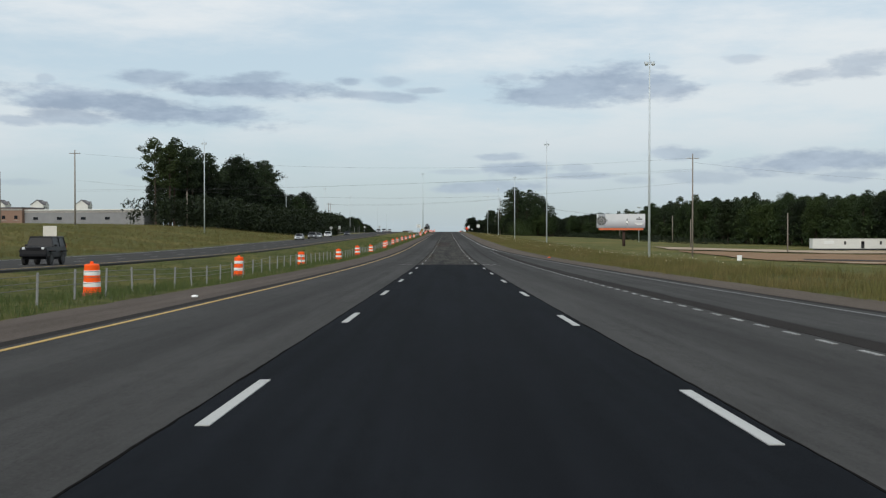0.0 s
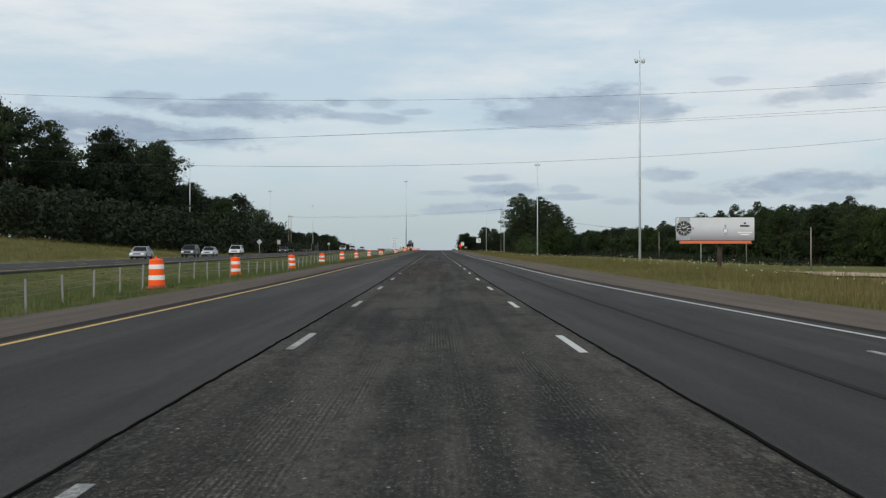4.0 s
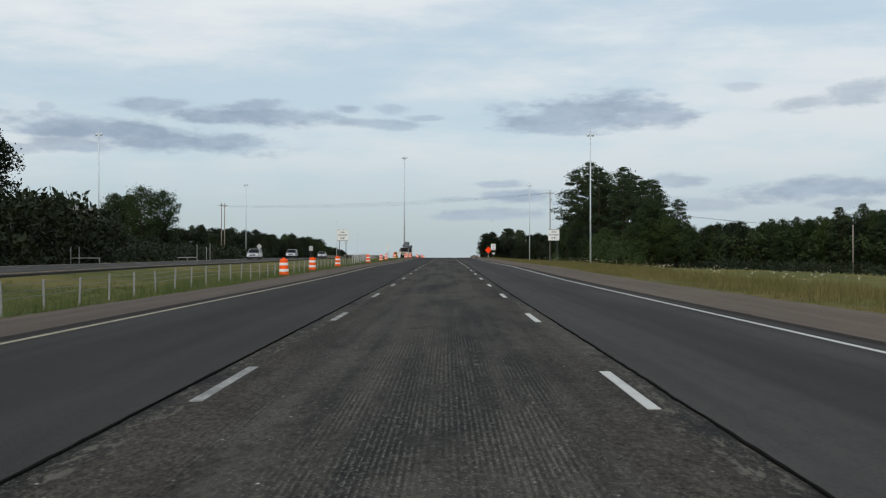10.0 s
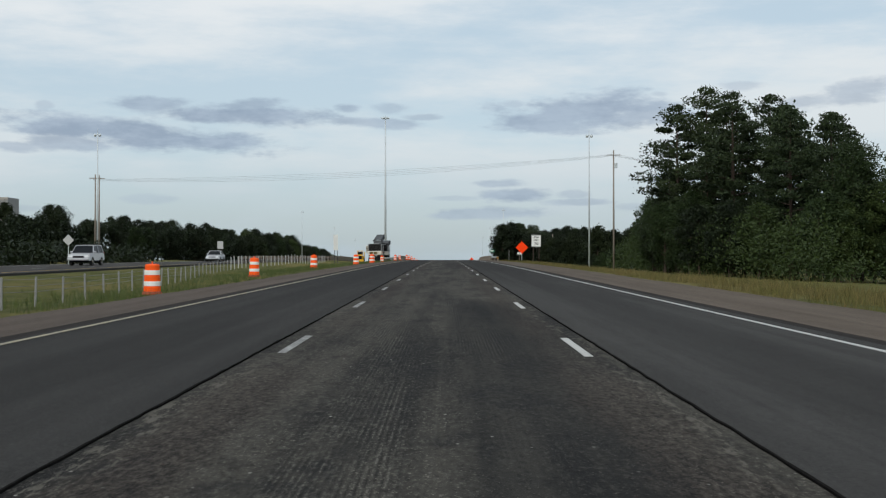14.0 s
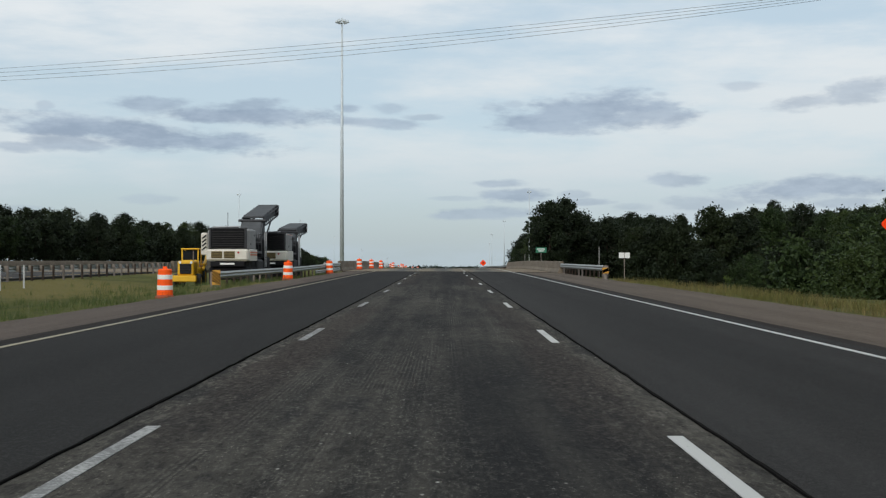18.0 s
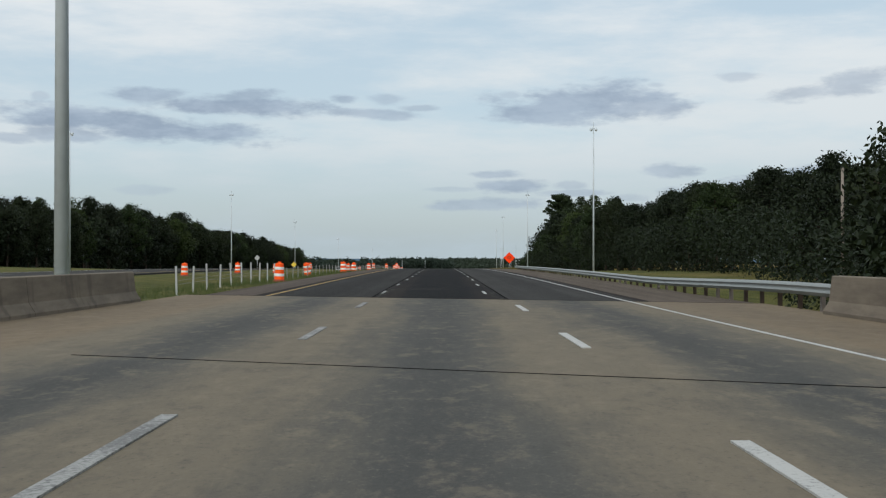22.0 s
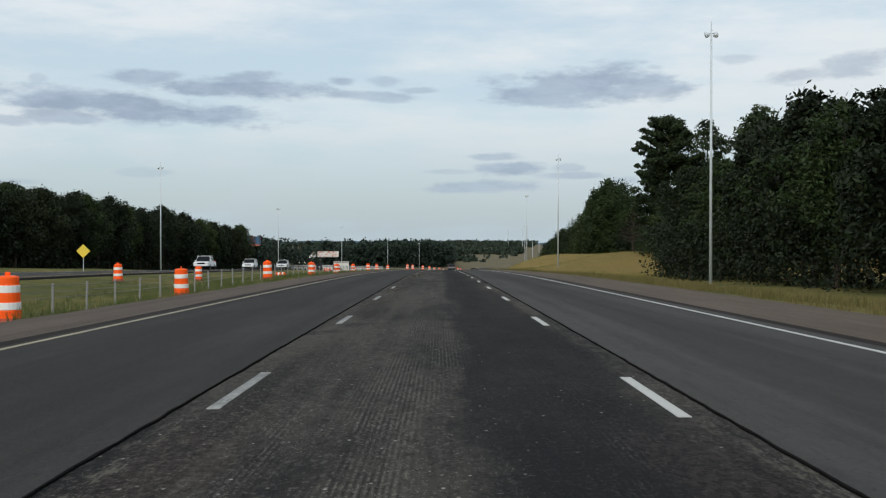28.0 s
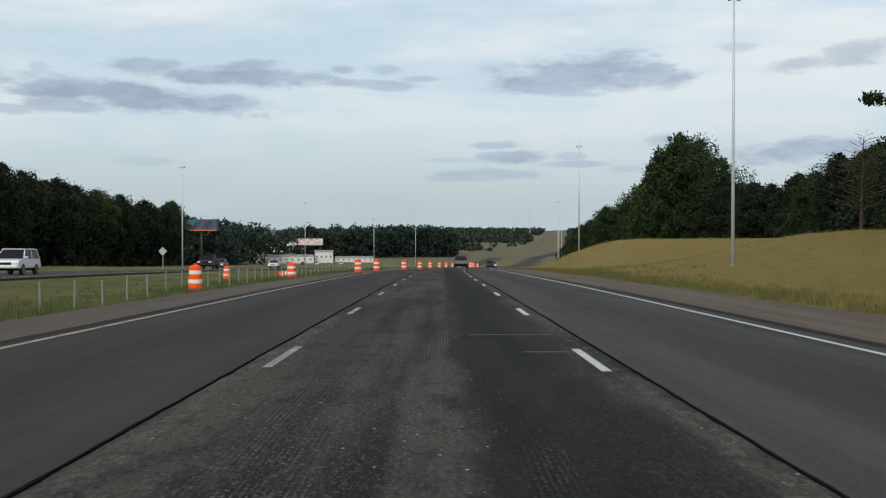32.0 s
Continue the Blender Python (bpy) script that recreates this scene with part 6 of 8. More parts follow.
guardrail("guardrail", lambda y: 9.0 - 0.2 * step(702, 722, y), 702.5, 726.5, -1, "galvanised guardrail leading to the bridge parapet")
guardrail("guardrail", lambda y: 9.1 + 0.9 * step(915, 946, y), 806.5, 947, -1, "long galvanised guardrail beyond the bridge beside the wood", sunk=lambda y: 0.06 + 0.24 * step(808, 835, y))
guardrail("guardrail", lambda y: -9.75 + 1.0 * step(690, 738, y), 688, 741, 1, "galvanised guardrail in front of the milling machines", True, lambda y: 0.17 * (1 - step(708, 741, y)))
guardrail("guardrail", -22.7, 628, 738, -1, "guardrail along the opposite carriageway")


def parapet(x, y0, y1, faces, label):
    top = empty("bridge_parapet", pose(0, 0, 0), label, "parapet", "bridge parapets")
    shape = ((0.0, 0.0), (0.0, 0.08), (-0.14, 0.30), (-0.20, 0.84), (-0.24, 0.86), (-0.42, 0.86), (-0.44, 0.84), (-0.48, 0.0))
    n = round((y1 - y0) / 9.0)
    for i in range(n):
        a, b = y0 + (y1 - y0) * i / n + 0.012, y0 + (y1 - y0) * (i + 1) / n - 0.012
        bm = bmesh.new()
        rows = [[bm.verts.new((x + faces * d, yy, road_z(yy) + h - (0.02 if h == 0 else 0))) for d, h in shape] for yy in (a, (a + b) / 2, b)]
        for r, s in zip(rows, rows[1:]):
            for j in range(len(shape)):
                jj = (j + 1) % len(shape)
                bm.faces.new((r[j], s[j], s[jj], r[jj]))
        bm.faces.new(rows[0])
        bm.faces.new(rows[-1][::-1])
        bmesh.ops.recalc_face_normals(bm, faces=bm.faces)
        part("panel", bm, M_PARAPET, top)
    return top


parapet(8.55, 726, 806, -1, "stained brown concrete bridge parapet beside the shoulder")
parapet(-8.48, 740, 814, 1, "stained grey concrete bridge parapet beside the median")
parapet(-22.9, 738, 815, -1, "concrete parapet of the opposite bridge")
parapet(-37.2, 738, 815, 1, "outer concrete parapet of the opposite bridge")

# ---------------------------------------------------------------- signs


def letters(txt, size, parent, at, mat, name="lettering"):
    cu = bpy.data.curves.new(name, "FONT")
    cu.body, cu.size, cu.align_x, cu.align_y, cu.extrude = txt, size, "CENTER", "CENTER", 0.002
    cu.offset = size * 0.018
    tmp = bpy.data.objects.new(name, cu)
    scene.collection.objects.link(tmp)
    me = bpy.data.meshes.new_from_object(tmp.evaluated_get(bpy.context.evaluated_depsgraph_get()))
    bpy.data.objects.remove(tmp)
    me.materials.append(mat)
    ob = new(name, me)
    ob.parent = parent
    ob.matrix_local = pose(*at, 90, 0, 0)
    return ob


def plate(w, h, r=0.05, t=0.006):
    """A sign blank with rounded corners, facing -y."""
    bm = bmesh.new()
    ring = []
    for cx, cz, a0 in ((w / 2 - r, h / 2 - r, 0), (-w / 2 + r, h / 2 - r, 90), (-w / 2 + r, -h / 2 + r, 180), (w / 2 - r, -h / 2 + r, 270)):
        for k in range(4):
            a = radians(a0 + 30 * k)
            ring.append((cx + r * math.cos(a), cz + r * math.sin(a)))
    f = [bm.verts.new((x, -t, z)) for x, z in ring]
    b = [bm.verts.new((x, t, z)) for x, z in ring]
    bm.faces.new(f)
    bm.faces.new(b[::-1])
    for i in range(len(ring)):
        j = (i + 1) % len(ring)
        bm.faces.new((f[j], f[i], b[i], b[j]))
    bmesh.ops.recalc_face_normals(bm, faces=bm.faces)
    return bm


def border(w, h, lw, inset, parent, mat, y=-0.009):
    bm = bmesh.new()
    for sx, sz, cx, cz in ((w - 2 * inset, lw, 0, h / 2 - inset), (w - 2 * inset, lw, 0, -h / 2 + inset), (lw, h - 2 * inset, w / 2 - inset, 0), (lw, h - 2 * inset, -w / 2 + inset, 0)):
        box((sx + (lw if sx > sz else -lw), 0.004, sz), (cx, y, cz), bm=bm)
    return part("border", bm, mat, parent)


def sign(name, x, y, w, h, bottom, face, ink, lines, posts, label, category="road sign", rz=0.0, turn=0.0, group="", kindly=M_RUSTY):
    z = ground_z(x, y)
    top = empty(name, pose(x, y, z, 0, 0, rz), label, category, group)
    base = road_z(y) + bottom + h / 2 - z
    for px in posts:
        part("post", box((0.07, 0.05, base + h / 2 + 0.4 - 0.05), (px, 0.045, (base + h / 2 - 0.05 - 0.4) / 2)), kindly, top)
    p = part("panel", plate(w, h), face, top)
    p.matrix_local = pose(0, 0, base, 0, turn, 0)
    if ink:
        border(w, h, 0.036, 0.048, p, ink)
    for txt, size, dz in lines:
        letters(txt, size, p, (0, -0.010, dz), ink)
    return top


for x, y, rz in ((12.26, 489.6, 2), (-11.5, 489.4, -4)):
    sign("work_zone_sign", x, y, 1.26, 1.29, 2.50 if x > 0 else 2.46, M_SIGN_W, M_SIGN_K, (("END", 0.24, 0.33), ("DOUBLED", 0.225, 0.0), ("FINES", 0.24, -0.35)),
         (-0.38, 0.38), "white square sign reading END DOUBLED FINES on dark posts", rz=rz, group="end of fines signs", kindly=M_DARKSTEEL)
sign("speed_limit_sign", 11.0, 639.4, 1.10, 1.42, 1.84, M_SIGN_W, M_SIGN_K, (("SPEED", 0.235, 0.43), ("LIMIT", 0.235, 0.10), ("70", 0.46, -0.35)), (-0.35, 0.35), "white speed limit sign reading SPEED LIMIT 70", rz=2, kindly=M_BROWNSTEEL)


def diamond(x, y, side, bottom, face, bars, label, posts=(0.0,), rz=0.0, group=""):
    z = ground_z(x, y)
    base = road_z(y) + bottom + side * 0.707 - z
    top = empty("diamond_sign", pose(x, y, z, 0, 0, rz), label, "road sign", group)
    for px in posts:
        part("post", box((0.06, 0.05, base + 0.7), (px, 0.05, (base + 0.3 - 0.4) / 2 + 0.1)), M_GALV, top)
    p = part("panel", plate(side, side, 0.06), face, top)
    p.matrix_local = pose(0, 0, base, 0, 45, 0)
    for w, dz in bars:
        b = part("text_bar", box((w, 0.004, 0.055), (0, 0, 0)), M_SIGN_K, p, "unreadable dark lettering")
        b.matrix_local = pose(0, 0, 0, 0, -45, 0) @ pose(0, -0.009, dz)
    return top


diamond(10.6, 660.8, 1.22, 1.05, M_SIGN_O, (), "fluorescent orange diamond work sign on a steel post", rz=3, group="orange work signs")
diamond(10.2, 965, 1.22, 0.75, M_SIGN_O, ((0.5, 0.14), (0.62, 0.0), (0.5, -0.14)), "fluorescent orange diamond work sign by the guardrail end", rz=2, group="orange work signs")
for x, y in ((-42, 630), (-39.1, 414.3), (-43.6, 1148), (-40.5, 1320), (-40, 1050)):
    yel = y == 1148
    diamond(x, y, 1.2 if yel else 0.9, 1.5 if yel else 1.9, M_SIGN_Y if yel else M_SIGN_BACK, (), "yellow diamond warning sign beside the opposite carriageway" if yel else "bare back of a diamond warning sign by the opposite carriageway", rz=0, group="" if yel else "diamond signs seen from behind")
for x, y, w, h in ((-38.9, 116, 1.35, 1.40), (-38.5, 705, 1.0, 1.3), (-39.5, 452, 0.8, 1.1)):
    sign("rear_facing_sign", x, y, w, h, 2.0 if y > 200 else 1.55, M_SIGN_BACK if y > 200 else M_CREAM, None, (), (-0.28, 0.28), "grey back of a road sign facing the opposite traffic", group="signs seen from behind")
g = sign("guide_sign", 10.5, 767.5, 1.15, 0.55, 1.75, M_SIGN_G, None, (), (0.0,), "small green name sign behind the parapet")
for w, dz in ((0.85, 0.11), (0.6, -0.10)):
    part("text_bar", box((w, 0.004, 0.10), (0, -0.009, dz)), M_SIGN_W, [c for c in g.children if c.name.startswith("panel")][0], "unreadable white lettering")
sign("turned_sign", -14.1, 653, 1.25, 2.05, 1.5, M_SIGN_W, None, (), (-0.4, 0.4), "white sign in the median turned nearly edge-on", rz=-57, kindly=M_DARKSTEEL)
g = sign("marker_sign", 14.4, 734, 0.42, 0.45, 1.1, M_SIGN_W, None, (), (0.24,), "pair of small white marker plates beside the bridge approach")
p = part("panel", plate(0.42, 0.45), M_SIGN_W, g)
p.matrix_local = pose(0.46, 0, road_z(734) + 1.1 + 0.225 - ground_z(14.4, 734))
for x, y, s, ph in ((9.0, 702, 1, 0.32), (-9.6, 687.4, -1, 0.64)):
    z = ground_z(x, y)
    top = empty("hazard_marker", pose(x, y - 0.12, z), "black and yellow striped hazard marker on the guardrail end", "hazard marker", "hazard markers")
    hz = road_z(y) - z
    part("post", box((0.16, 0.12, 1.3), (0, 0.08, -0.04 + hz), bevel=0.015), M_DRYWOOD, top, "grey weathered timber end block")
    p = part("panel", plate(0.36, ph, 0.02), M_AMBER, top)
    p.matrix_local = pose(0, -0.01, (0.44 if s > 0 else 0.30) + hz)
    for k in range(5):
        bm = bmesh.new()
        zc = (-0.36 + 0.19 * k) * ph / 0.9 - 0.02
        lim = ph / 2 - 0.01
        v = [bm.verts.new((xx, -0.009, max(-lim, min(lim, zc + s * xx * 0.9 + o)))) for xx, o in ((-0.175, -0.042), (0.175, -0.042), (0.175, 0.042), (-0.175, 0.042))]
        bm.faces.new(v)
        bmesh.ops.solidify(bm, geom=bm.faces[:], thickness=0.003)
        part("stripe", bm, M_SIGN_K, p)
for x, y in ((11.2, 806), (12.6, 734), (10.5, 1000)):
    z = ground_z(x, y)
    t = empty("delineator_post", pose(x, y, z), "thin white roadside marker post", "marker post", "marker posts")
    part("post", box((0.07, 0.04, road_z(y) - z + 2.1), (0, 0, (road_z(y) - z + 2.1) / 2 - 0.1)), M_POST, t)


def billboard(x, y, w, h, bottom, post_x, rz, face, label, posts=1):
    z = ground_z(x - bend(y), y)
    top = empty("billboard", pose(x, y, z, 0, 0, rz), label, "billboard")
    b = bottom
    for i in range(posts):
        px = post_x + (i - (posts - 1) / 2) * w * 0.7
        part("post", rod((px, 0.6, -0.5), (px, 0.6, b + 0.4), 0.45 if posts == 1 else 0.2, seg=12), M_BROWNSTEEL, top, "rusty brown steel column", smooth=True)
    part("backing", box((w, 0.35, h), (0, 0.25, b + h / 2), bevel=0.03), M_DARKSTEEL, top)
    part("catwalk", box((w * 0.91, 0.9, 0.08), (0, -0.5, b - 0.52)), M_STRIPE_R if posts == 1 and w > 13 else M_DARKSTEEL, top)
    part("apron", box((w * 0.91, 0.12, 0.55), (0, 0.0, b - 0.29)), M_STRIPE_R if posts == 1 and w > 13 else M_DARKSTEEL, top)
    p = part("face", box((w - 0.1, 0.04, h - 0.1), (0, 0.045, b + h / 2)), face, top)
    return top, b, p


def sky_panel():
    m = Nodes("billboard_silver_print")
    sz = m.add("ShaderNodeSeparateXYZ", Vector=m.co)
    c = m.mix(m.ramp(sz.outputs[2], 4.4, 8.4), (0.10, 0.105, 0.125), (0.66, 0.68, 0.70))
    c = m.mix(m.math("MULTIPLY", m.noise(0.5, 3.0), 0.25), c, (0.2, 0.21, 0.24))
    return m.done(c, 0.6)


bb, b, _ = billboard(51.6, 366, 14.4, 4.3, ground_z(51.6, 366) * -1 + 2.5, 0.9, -3, sky_panel(), "roadside billboard with a large printed wristwatch on silver grey")
wx, wz = -5.75, b + 2.25
part("watch_bezel", rod((wx, -0.02, wz), (wx, 0.02, wz), 1.52, seg=36), M_CHROME, bb, "printed steel watch case")
part("watch_ring", rod((wx, -0.030, wz), (wx, 0.01, wz), 1.34, seg=36), M_SIGN_K, bb)
part("watch_dial", rod((wx, -0.040, wz), (wx, 0.005, wz), 0.96, seg=36), M_DARKSTEEL, bb, "black printed dial")
for i in range(12):
    a = math.pi * i / 6
    part("hour_mark", box((0.14, 0.012, 0.34 if i % 3 == 0 else 0.2), (wx + 0.76 * math.sin(a), -0.045, wz + 0.76 * math.cos(a)), ry=math.degrees(a)), M_SIGN_W, bb)
    part("bezel_mark", box((0.08, 0.012, 0.24), (wx + 1.15 * math.sin(a), -0.036, wz + 1.15 * math.cos(a)), ry=math.degrees(a)), M_SIGN_W, bb)
for ang, ln in ((-50, 0.45), (52, 0.65)):
    a = radians(ang)
    part("watch_hand", box((0.11, 0.012, ln), (wx + 0.5 * ln * math.sin(a), -0.052, wz + 0.5 * ln * math.cos(a)), ry=ang), M_SIGN_W, bb)
part("strap", box((0.36, 0.02, 2.2), (1.85, 0.012, b + 1.8), bevel=0.008), M_CHROME, bb, "small printed steel watch bracelet")
part("small_dial", rod((1.85, -0.02, b + 1.8), (1.85, 0.02, b + 1.8), 0.46, seg=24), M_CHROME, bb)
part("small_face", rod((1.85, -0.03, b + 1.8), (1.85, 0.0, b + 1.8), 0.33, seg=24), M_SIGN_W, bb)
for k, dz in enumerate((-1.90, -1.45, 1.45, 1.80)):
    part("bracelet_link", box((2.1 - 0.1 * (k % 2), 0.02, 0.38), (wx + 0.12, 0.012, wz + dz), bevel=0.008), M_CHROME, bb, "printed steel bracelet link")
part("crown", box((0.5, 0.03, 0.55), (wx + 1.62, 0.0, wz), bevel=0.01), M_CHROME, bb)
for w, dx, dz in ((2.6, 5.4, 1.50), (1.7, 5.4, 1.12)):
    part("text_bar", box((w, 0.012, 0.22), (dx, 0.02, b + dz)), M_SIGN_W, bb, "unreadable white lettering")
part("text_bar", box((1.7, 0.012, 0.34), (5.4, 0.02, b + 2.7)), M_DARKSTEEL, bb, "unreadable dark lettering")
part("text_bar", box((0.4, 0.012, 0.30), (5.4, 0.02, b + 3.2)), M_DARKSTEEL, bb, "dark printed emblem")


def print_face(name, cols):
    m = Nodes(name)
    n = m.noise(0.22, 3.0)
    n2 = m.noise(0.6, 2.0)
    c = m.mix(m.ramp(n, 0.42, 0.55), cols[0], cols[1])
    c = m.mix(m.ramp(n2, 0.55, 0.62), c, cols[2])
    return m.done(c, 0.6)


F_BLUE = print_face("billboard_blue_red_print", ((0.012, 0.03, 0.06), (0.03, 0.10, 0.18), (0.16, 0.025, 0.035)))
F_RED = print_face("billboard_white_red_print", ((0.65, 0.64, 0.62), (0.60, 0.55, 0.5), (0.55, 0.08, 0.03)))
F_PALE = print_face("billboard_pale_print", ((0.55, 0.57, 0.58), (0.40, 0.42, 0.45), (0.22, 0.25, 0.30)))
for x, y, w, h, zb, f, lab, n in ((-112, 1722, 15.5, 4.8, -6.4, F_BLUE, "tall billboard with dark blue and red print", 1),
                                  (-90, 1999, 17, 4.6, -19.0, F_RED, "double-faced billboard with white and red print", 2), (-93, 2200, 16, 5.5, -19.5, F_PALE, "distant pale printed billboard", 2),
                                  (-74, 2240, 12, 5.5, -19.5, F_PALE, "distant grey-white printed billboard", 2), (-52, 2150, 11, 4, -23.0, F_PALE, "distant faded billboard on a pole", 1)):
    billboard(x, y, w, h, zb - ground_z(x - bend(y), y), 0, 4, f, lab, n)


def radio_mast(x, y, h):
    top = empty("radio_mast", pose(x, y, ground_z(x - bend(y), y)), "slender lattice radio mast on the far hillside", "radio mast", "radio masts")
    for a in range(3):
        p = Vector((0.9 * math.cos(a * 2.094), 0.9 * math.sin(a * 2.094), 0))
        part("leg", rod(p, p * 0.5 + Vector((0, 0, h)), 0.16, 0.10, 5), M_GALV, top)
    for k in range(int(h / 3)):
        r = 0.9 - 0.45 * 3 * k / h
        for a in range(3):
            p, q = a * 2.094, (a + 1) * 2.094
            part("brace", rod((r * math.cos(p), r * math.sin(p), 3 * k), (r * math.cos(q), r * math.sin(q), 3 * k + 2.6), 0.05, seg=4), M_GALV, top)


radio_mast(132, 3000, 36)
radio_mast(112, 3060, 30)

# ---------------------------------------------------------------- milling machines and roller behind the guardrail


M_COVER = plain("pale_grey_cover", (0.34, 0.345, 0.35), 0.7, 0, 0.2, 1.5)


M_TAN = plain("tan_grille_mesh", (0.20, 0.155, 0.075), 0.8, 0, 0.35, 20.0, 0.1)
M_TARP = plain("dusty_rubber_apron", (0.085, 0.090, 0.095), 0.85, 0, 0.45, 1.8, 0.1)
M_PALE = plain("dusty_white_cover", (0.27, 0.27, 0.265), 0.75, 0, 0.35, 1.2, 0.15)


def milling_machine(x, y, label, stripes, hinge_z, reach, lift):
    """A cold planer seen from behind: engine house with an open cooling bay, black works amidships, a steep apron and a folded belt over the nose."""
    top = empty("milling_machine", pose(x, y, ground_z(x, y)), label, "milling machine", "cold milling machines")
    body = part("engine_house", box((2.3, 2.5, 1.25), (0, 1.35, 2.45), bevel=0.14), M_PALE, top, "dusty pale engine cover")
    part("cooling_bay", box((1.86, 0.20, 1.02), (0.02, 0.05, 2.50), bevel=0.03), M_MACHDARK, body, "black open cooling bay")
    for k in range(7):
        part("cooling_fin", box((1.75, 0.06, 0.035), (0.02, -0.07, 2.10 + 0.13 * k), rx=rd.uniform(-12, 12)), M_RUBBER, body)
    for sx in (-0.96, 1.0):
        part("bay_frame", box((0.12, 0.16, 1.12), (sx, -0.02, 2.50), bevel=0.03), M_MACHGREY, body)
    part("bay_rim", box((2.2, 0.14, 0.10), (0, -0.03, 3.06), bevel=0.03), M_MACHGREY, body)
    part("roof_hatch", box((1.2, 0.7, 0.12), (-0.2, 1.0, 3.12), bevel=0.04), M_MACHGREY, top)
    part("roof_pipe", rod((-0.9, 0.3, 3.14), (0.7, 0.25, 3.18), 0.035), M_COVER, top)
    part("beacon_mast", rod((-0.15, 0.9, 3.05), (-0.15, 0.9, 4.0), 0.018), M_DARKSTEEL, top)
    cheek = part("side_cheek", box((0.36, 0.5, 1.25), (-1.33, 0.35, 2.20), bevel=0.06), M_CREAM, top, "cream side cheek with black warning stripes")
    for k in range(4):
        part("warning_stripe", box((0.30, 0.02, 0.085), (-1.33, 0.09, 1.96 + 0.21 * k), ry=-38), M_SIGN_K, cheek)
    rear = part("rear_panel", box((2.34, 0.7, 0.66), (0, 0.18, 1.58), bevel=0.10), M_CREAM, top, "cream rear panel")
    for sx in (-0.58, 0.12):
        g = part("grille", box((0.62, 0.06, 0.40), (sx, -0.17, 1.60), bevel=0.03), M_TAN, rear, "tan mesh grille")
        for k in range(4):
            part("grille_bar", box((0.58, 0.03, 0.018), (sx, -0.21, 1.47 + 0.085 * k)), M_MACHDARK, g)
    part("tail_lamp", rod((0.62, -0.19, 1.72), (0.62, -0.16, 1.72), 0.06, seg=10), M_TAIL, rear)
    part("lower_side_panel", box((0.10, 2.7, 0.66), (1.16, 1.55, 1.58), bevel=0.03), M_CREAM, top, "cream side panel")
    if stripes:
        for k in range(2):
            part("side_stripe", box((0.02, 2.5, 0.075), (1.22, 1.5, 1.74 - 0.14 * k)), M_STRIPE_R, top, "orange side stripe")
    else:
        part("side_stripe", box((0.02, 2.2, 0.10), (1.165, 1.4, 2.95)), M_STRIPE_R, top, "orange side stripe")
    part("side_cover", box((0.10, 2.3, 1.10), (1.13, 1.4, 2.46), bevel=0.05), M_PALE, top, "pale dusty side cover")
    for k, (cy, cz) in enumerate(((0.6, 2.2), (1.9, 2.7))):
        part("cover_latch", box((0.03, 0.16, 0.10), (1.19, cy, cz), bevel=0.01), M_MACHDARK, top)
    part("tow_plate", box((1.9, 0.25, 0.30), (0, 0.02, 1.08), bevel=0.04), M_MACHDARK, top)
    part("name_bar", box((0.8, 0.02, 0.10), (0, -0.12, 1.10)), M_SIGN_W, top, "unreadable white lettering")
    part("chassis", box((2.0, 9.4, 0.70), (0, 4.9, 1.15), bevel=0.06), M_MACHDARK, top)
    # black block added to make the space beneath the machine dark, as shade
    part("undercarriage", box((2.1, 9.8, 0.7), (0, 5.0, 0.55), bevel=0.06), M_MACHDARK, top, "black block standing in for the shade under the machine")
    part("drum_housing", box((2.3, 2.1, 1.0), (0, 4.7, 0.85), bevel=0.10), M_MACHGREY, top)
    for sx in (-0.95, 0.95):
        for sy in (1.2, 8.4):
            tr = part("track_unit", prism(((-0.85, 0.10), (-0.65, 0.0), (0.65, 0.0), (0.85, 0.10), (0.8, 0.5), (0.55, 0.66), (-0.55, 0.66), (-0.8, 0.5)), 0.34), M_RUBBER, top, "black crawler track")
            tr.matrix_local = pose(sx, sy, 0)
            for k in range(9):
                part("track_pad", box((0.36, 0.09, 0.04), (0, -0.72 + 0.18 * k, 0.0)), M_MACHDARK, tr)
            part("track_leg", rod((sx, sy, 0.5), (sx, sy, 1.4), 0.14), M_MACHGREY, top)
    # operator's stand amidships
    part("platform", box((2.2, 2.4, 0.12), (0, 4.4, 1.75), bevel=0.02), M_DARKSTEEL, top)
    part("hydraulic_tank", box((0.8, 1.1, 1.15), (0.62, 3.4, 2.30), bevel=0.10), M_MACHDARK, top)
    part("fuel_tank", box((0.9, 1.4, 0.9), (-0.6, 3.5, 2.2), bevel=0.12), M_MACHDARK, top)
    desk = part("control_desk", box((1.5, 0.5, 0.95), (0.0, 5.2, 2.30), bevel=0.08), M_MACHGREY, top, "covered control desk")
    part("desk_panel", box((0.5, 0.04, 0.3), (0.3, 4.94, 2.5), rx=-20), M_COVER, desk)
    for sx in (-0.45, 0.45):
        st = part("operator_seat", box((0.48, 0.45, 0.14), (sx, 4.3, 2.2), bevel=0.05), M_RUBBER, top)
        part("seat_back", box((0.46, 0.12, 0.55), (sx, 4.08, 2.52), bevel=0.05), M_RUBBER, st)
    for sx in (-1.08, 1.08):
        for sy in (3.0, 4.2, 5.5):
            part("handrail_post", rod((sx, sy, 1.8), (sx, sy, 2.85), 0.022, seg=6), M_DARKSTEEL, top)
        for sz in (2.35, 2.85):
            part("handrail", rod((sx, 3.0, sz), (sx, 5.5, sz), 0.022, seg=6), M_DARKSTEEL, top)
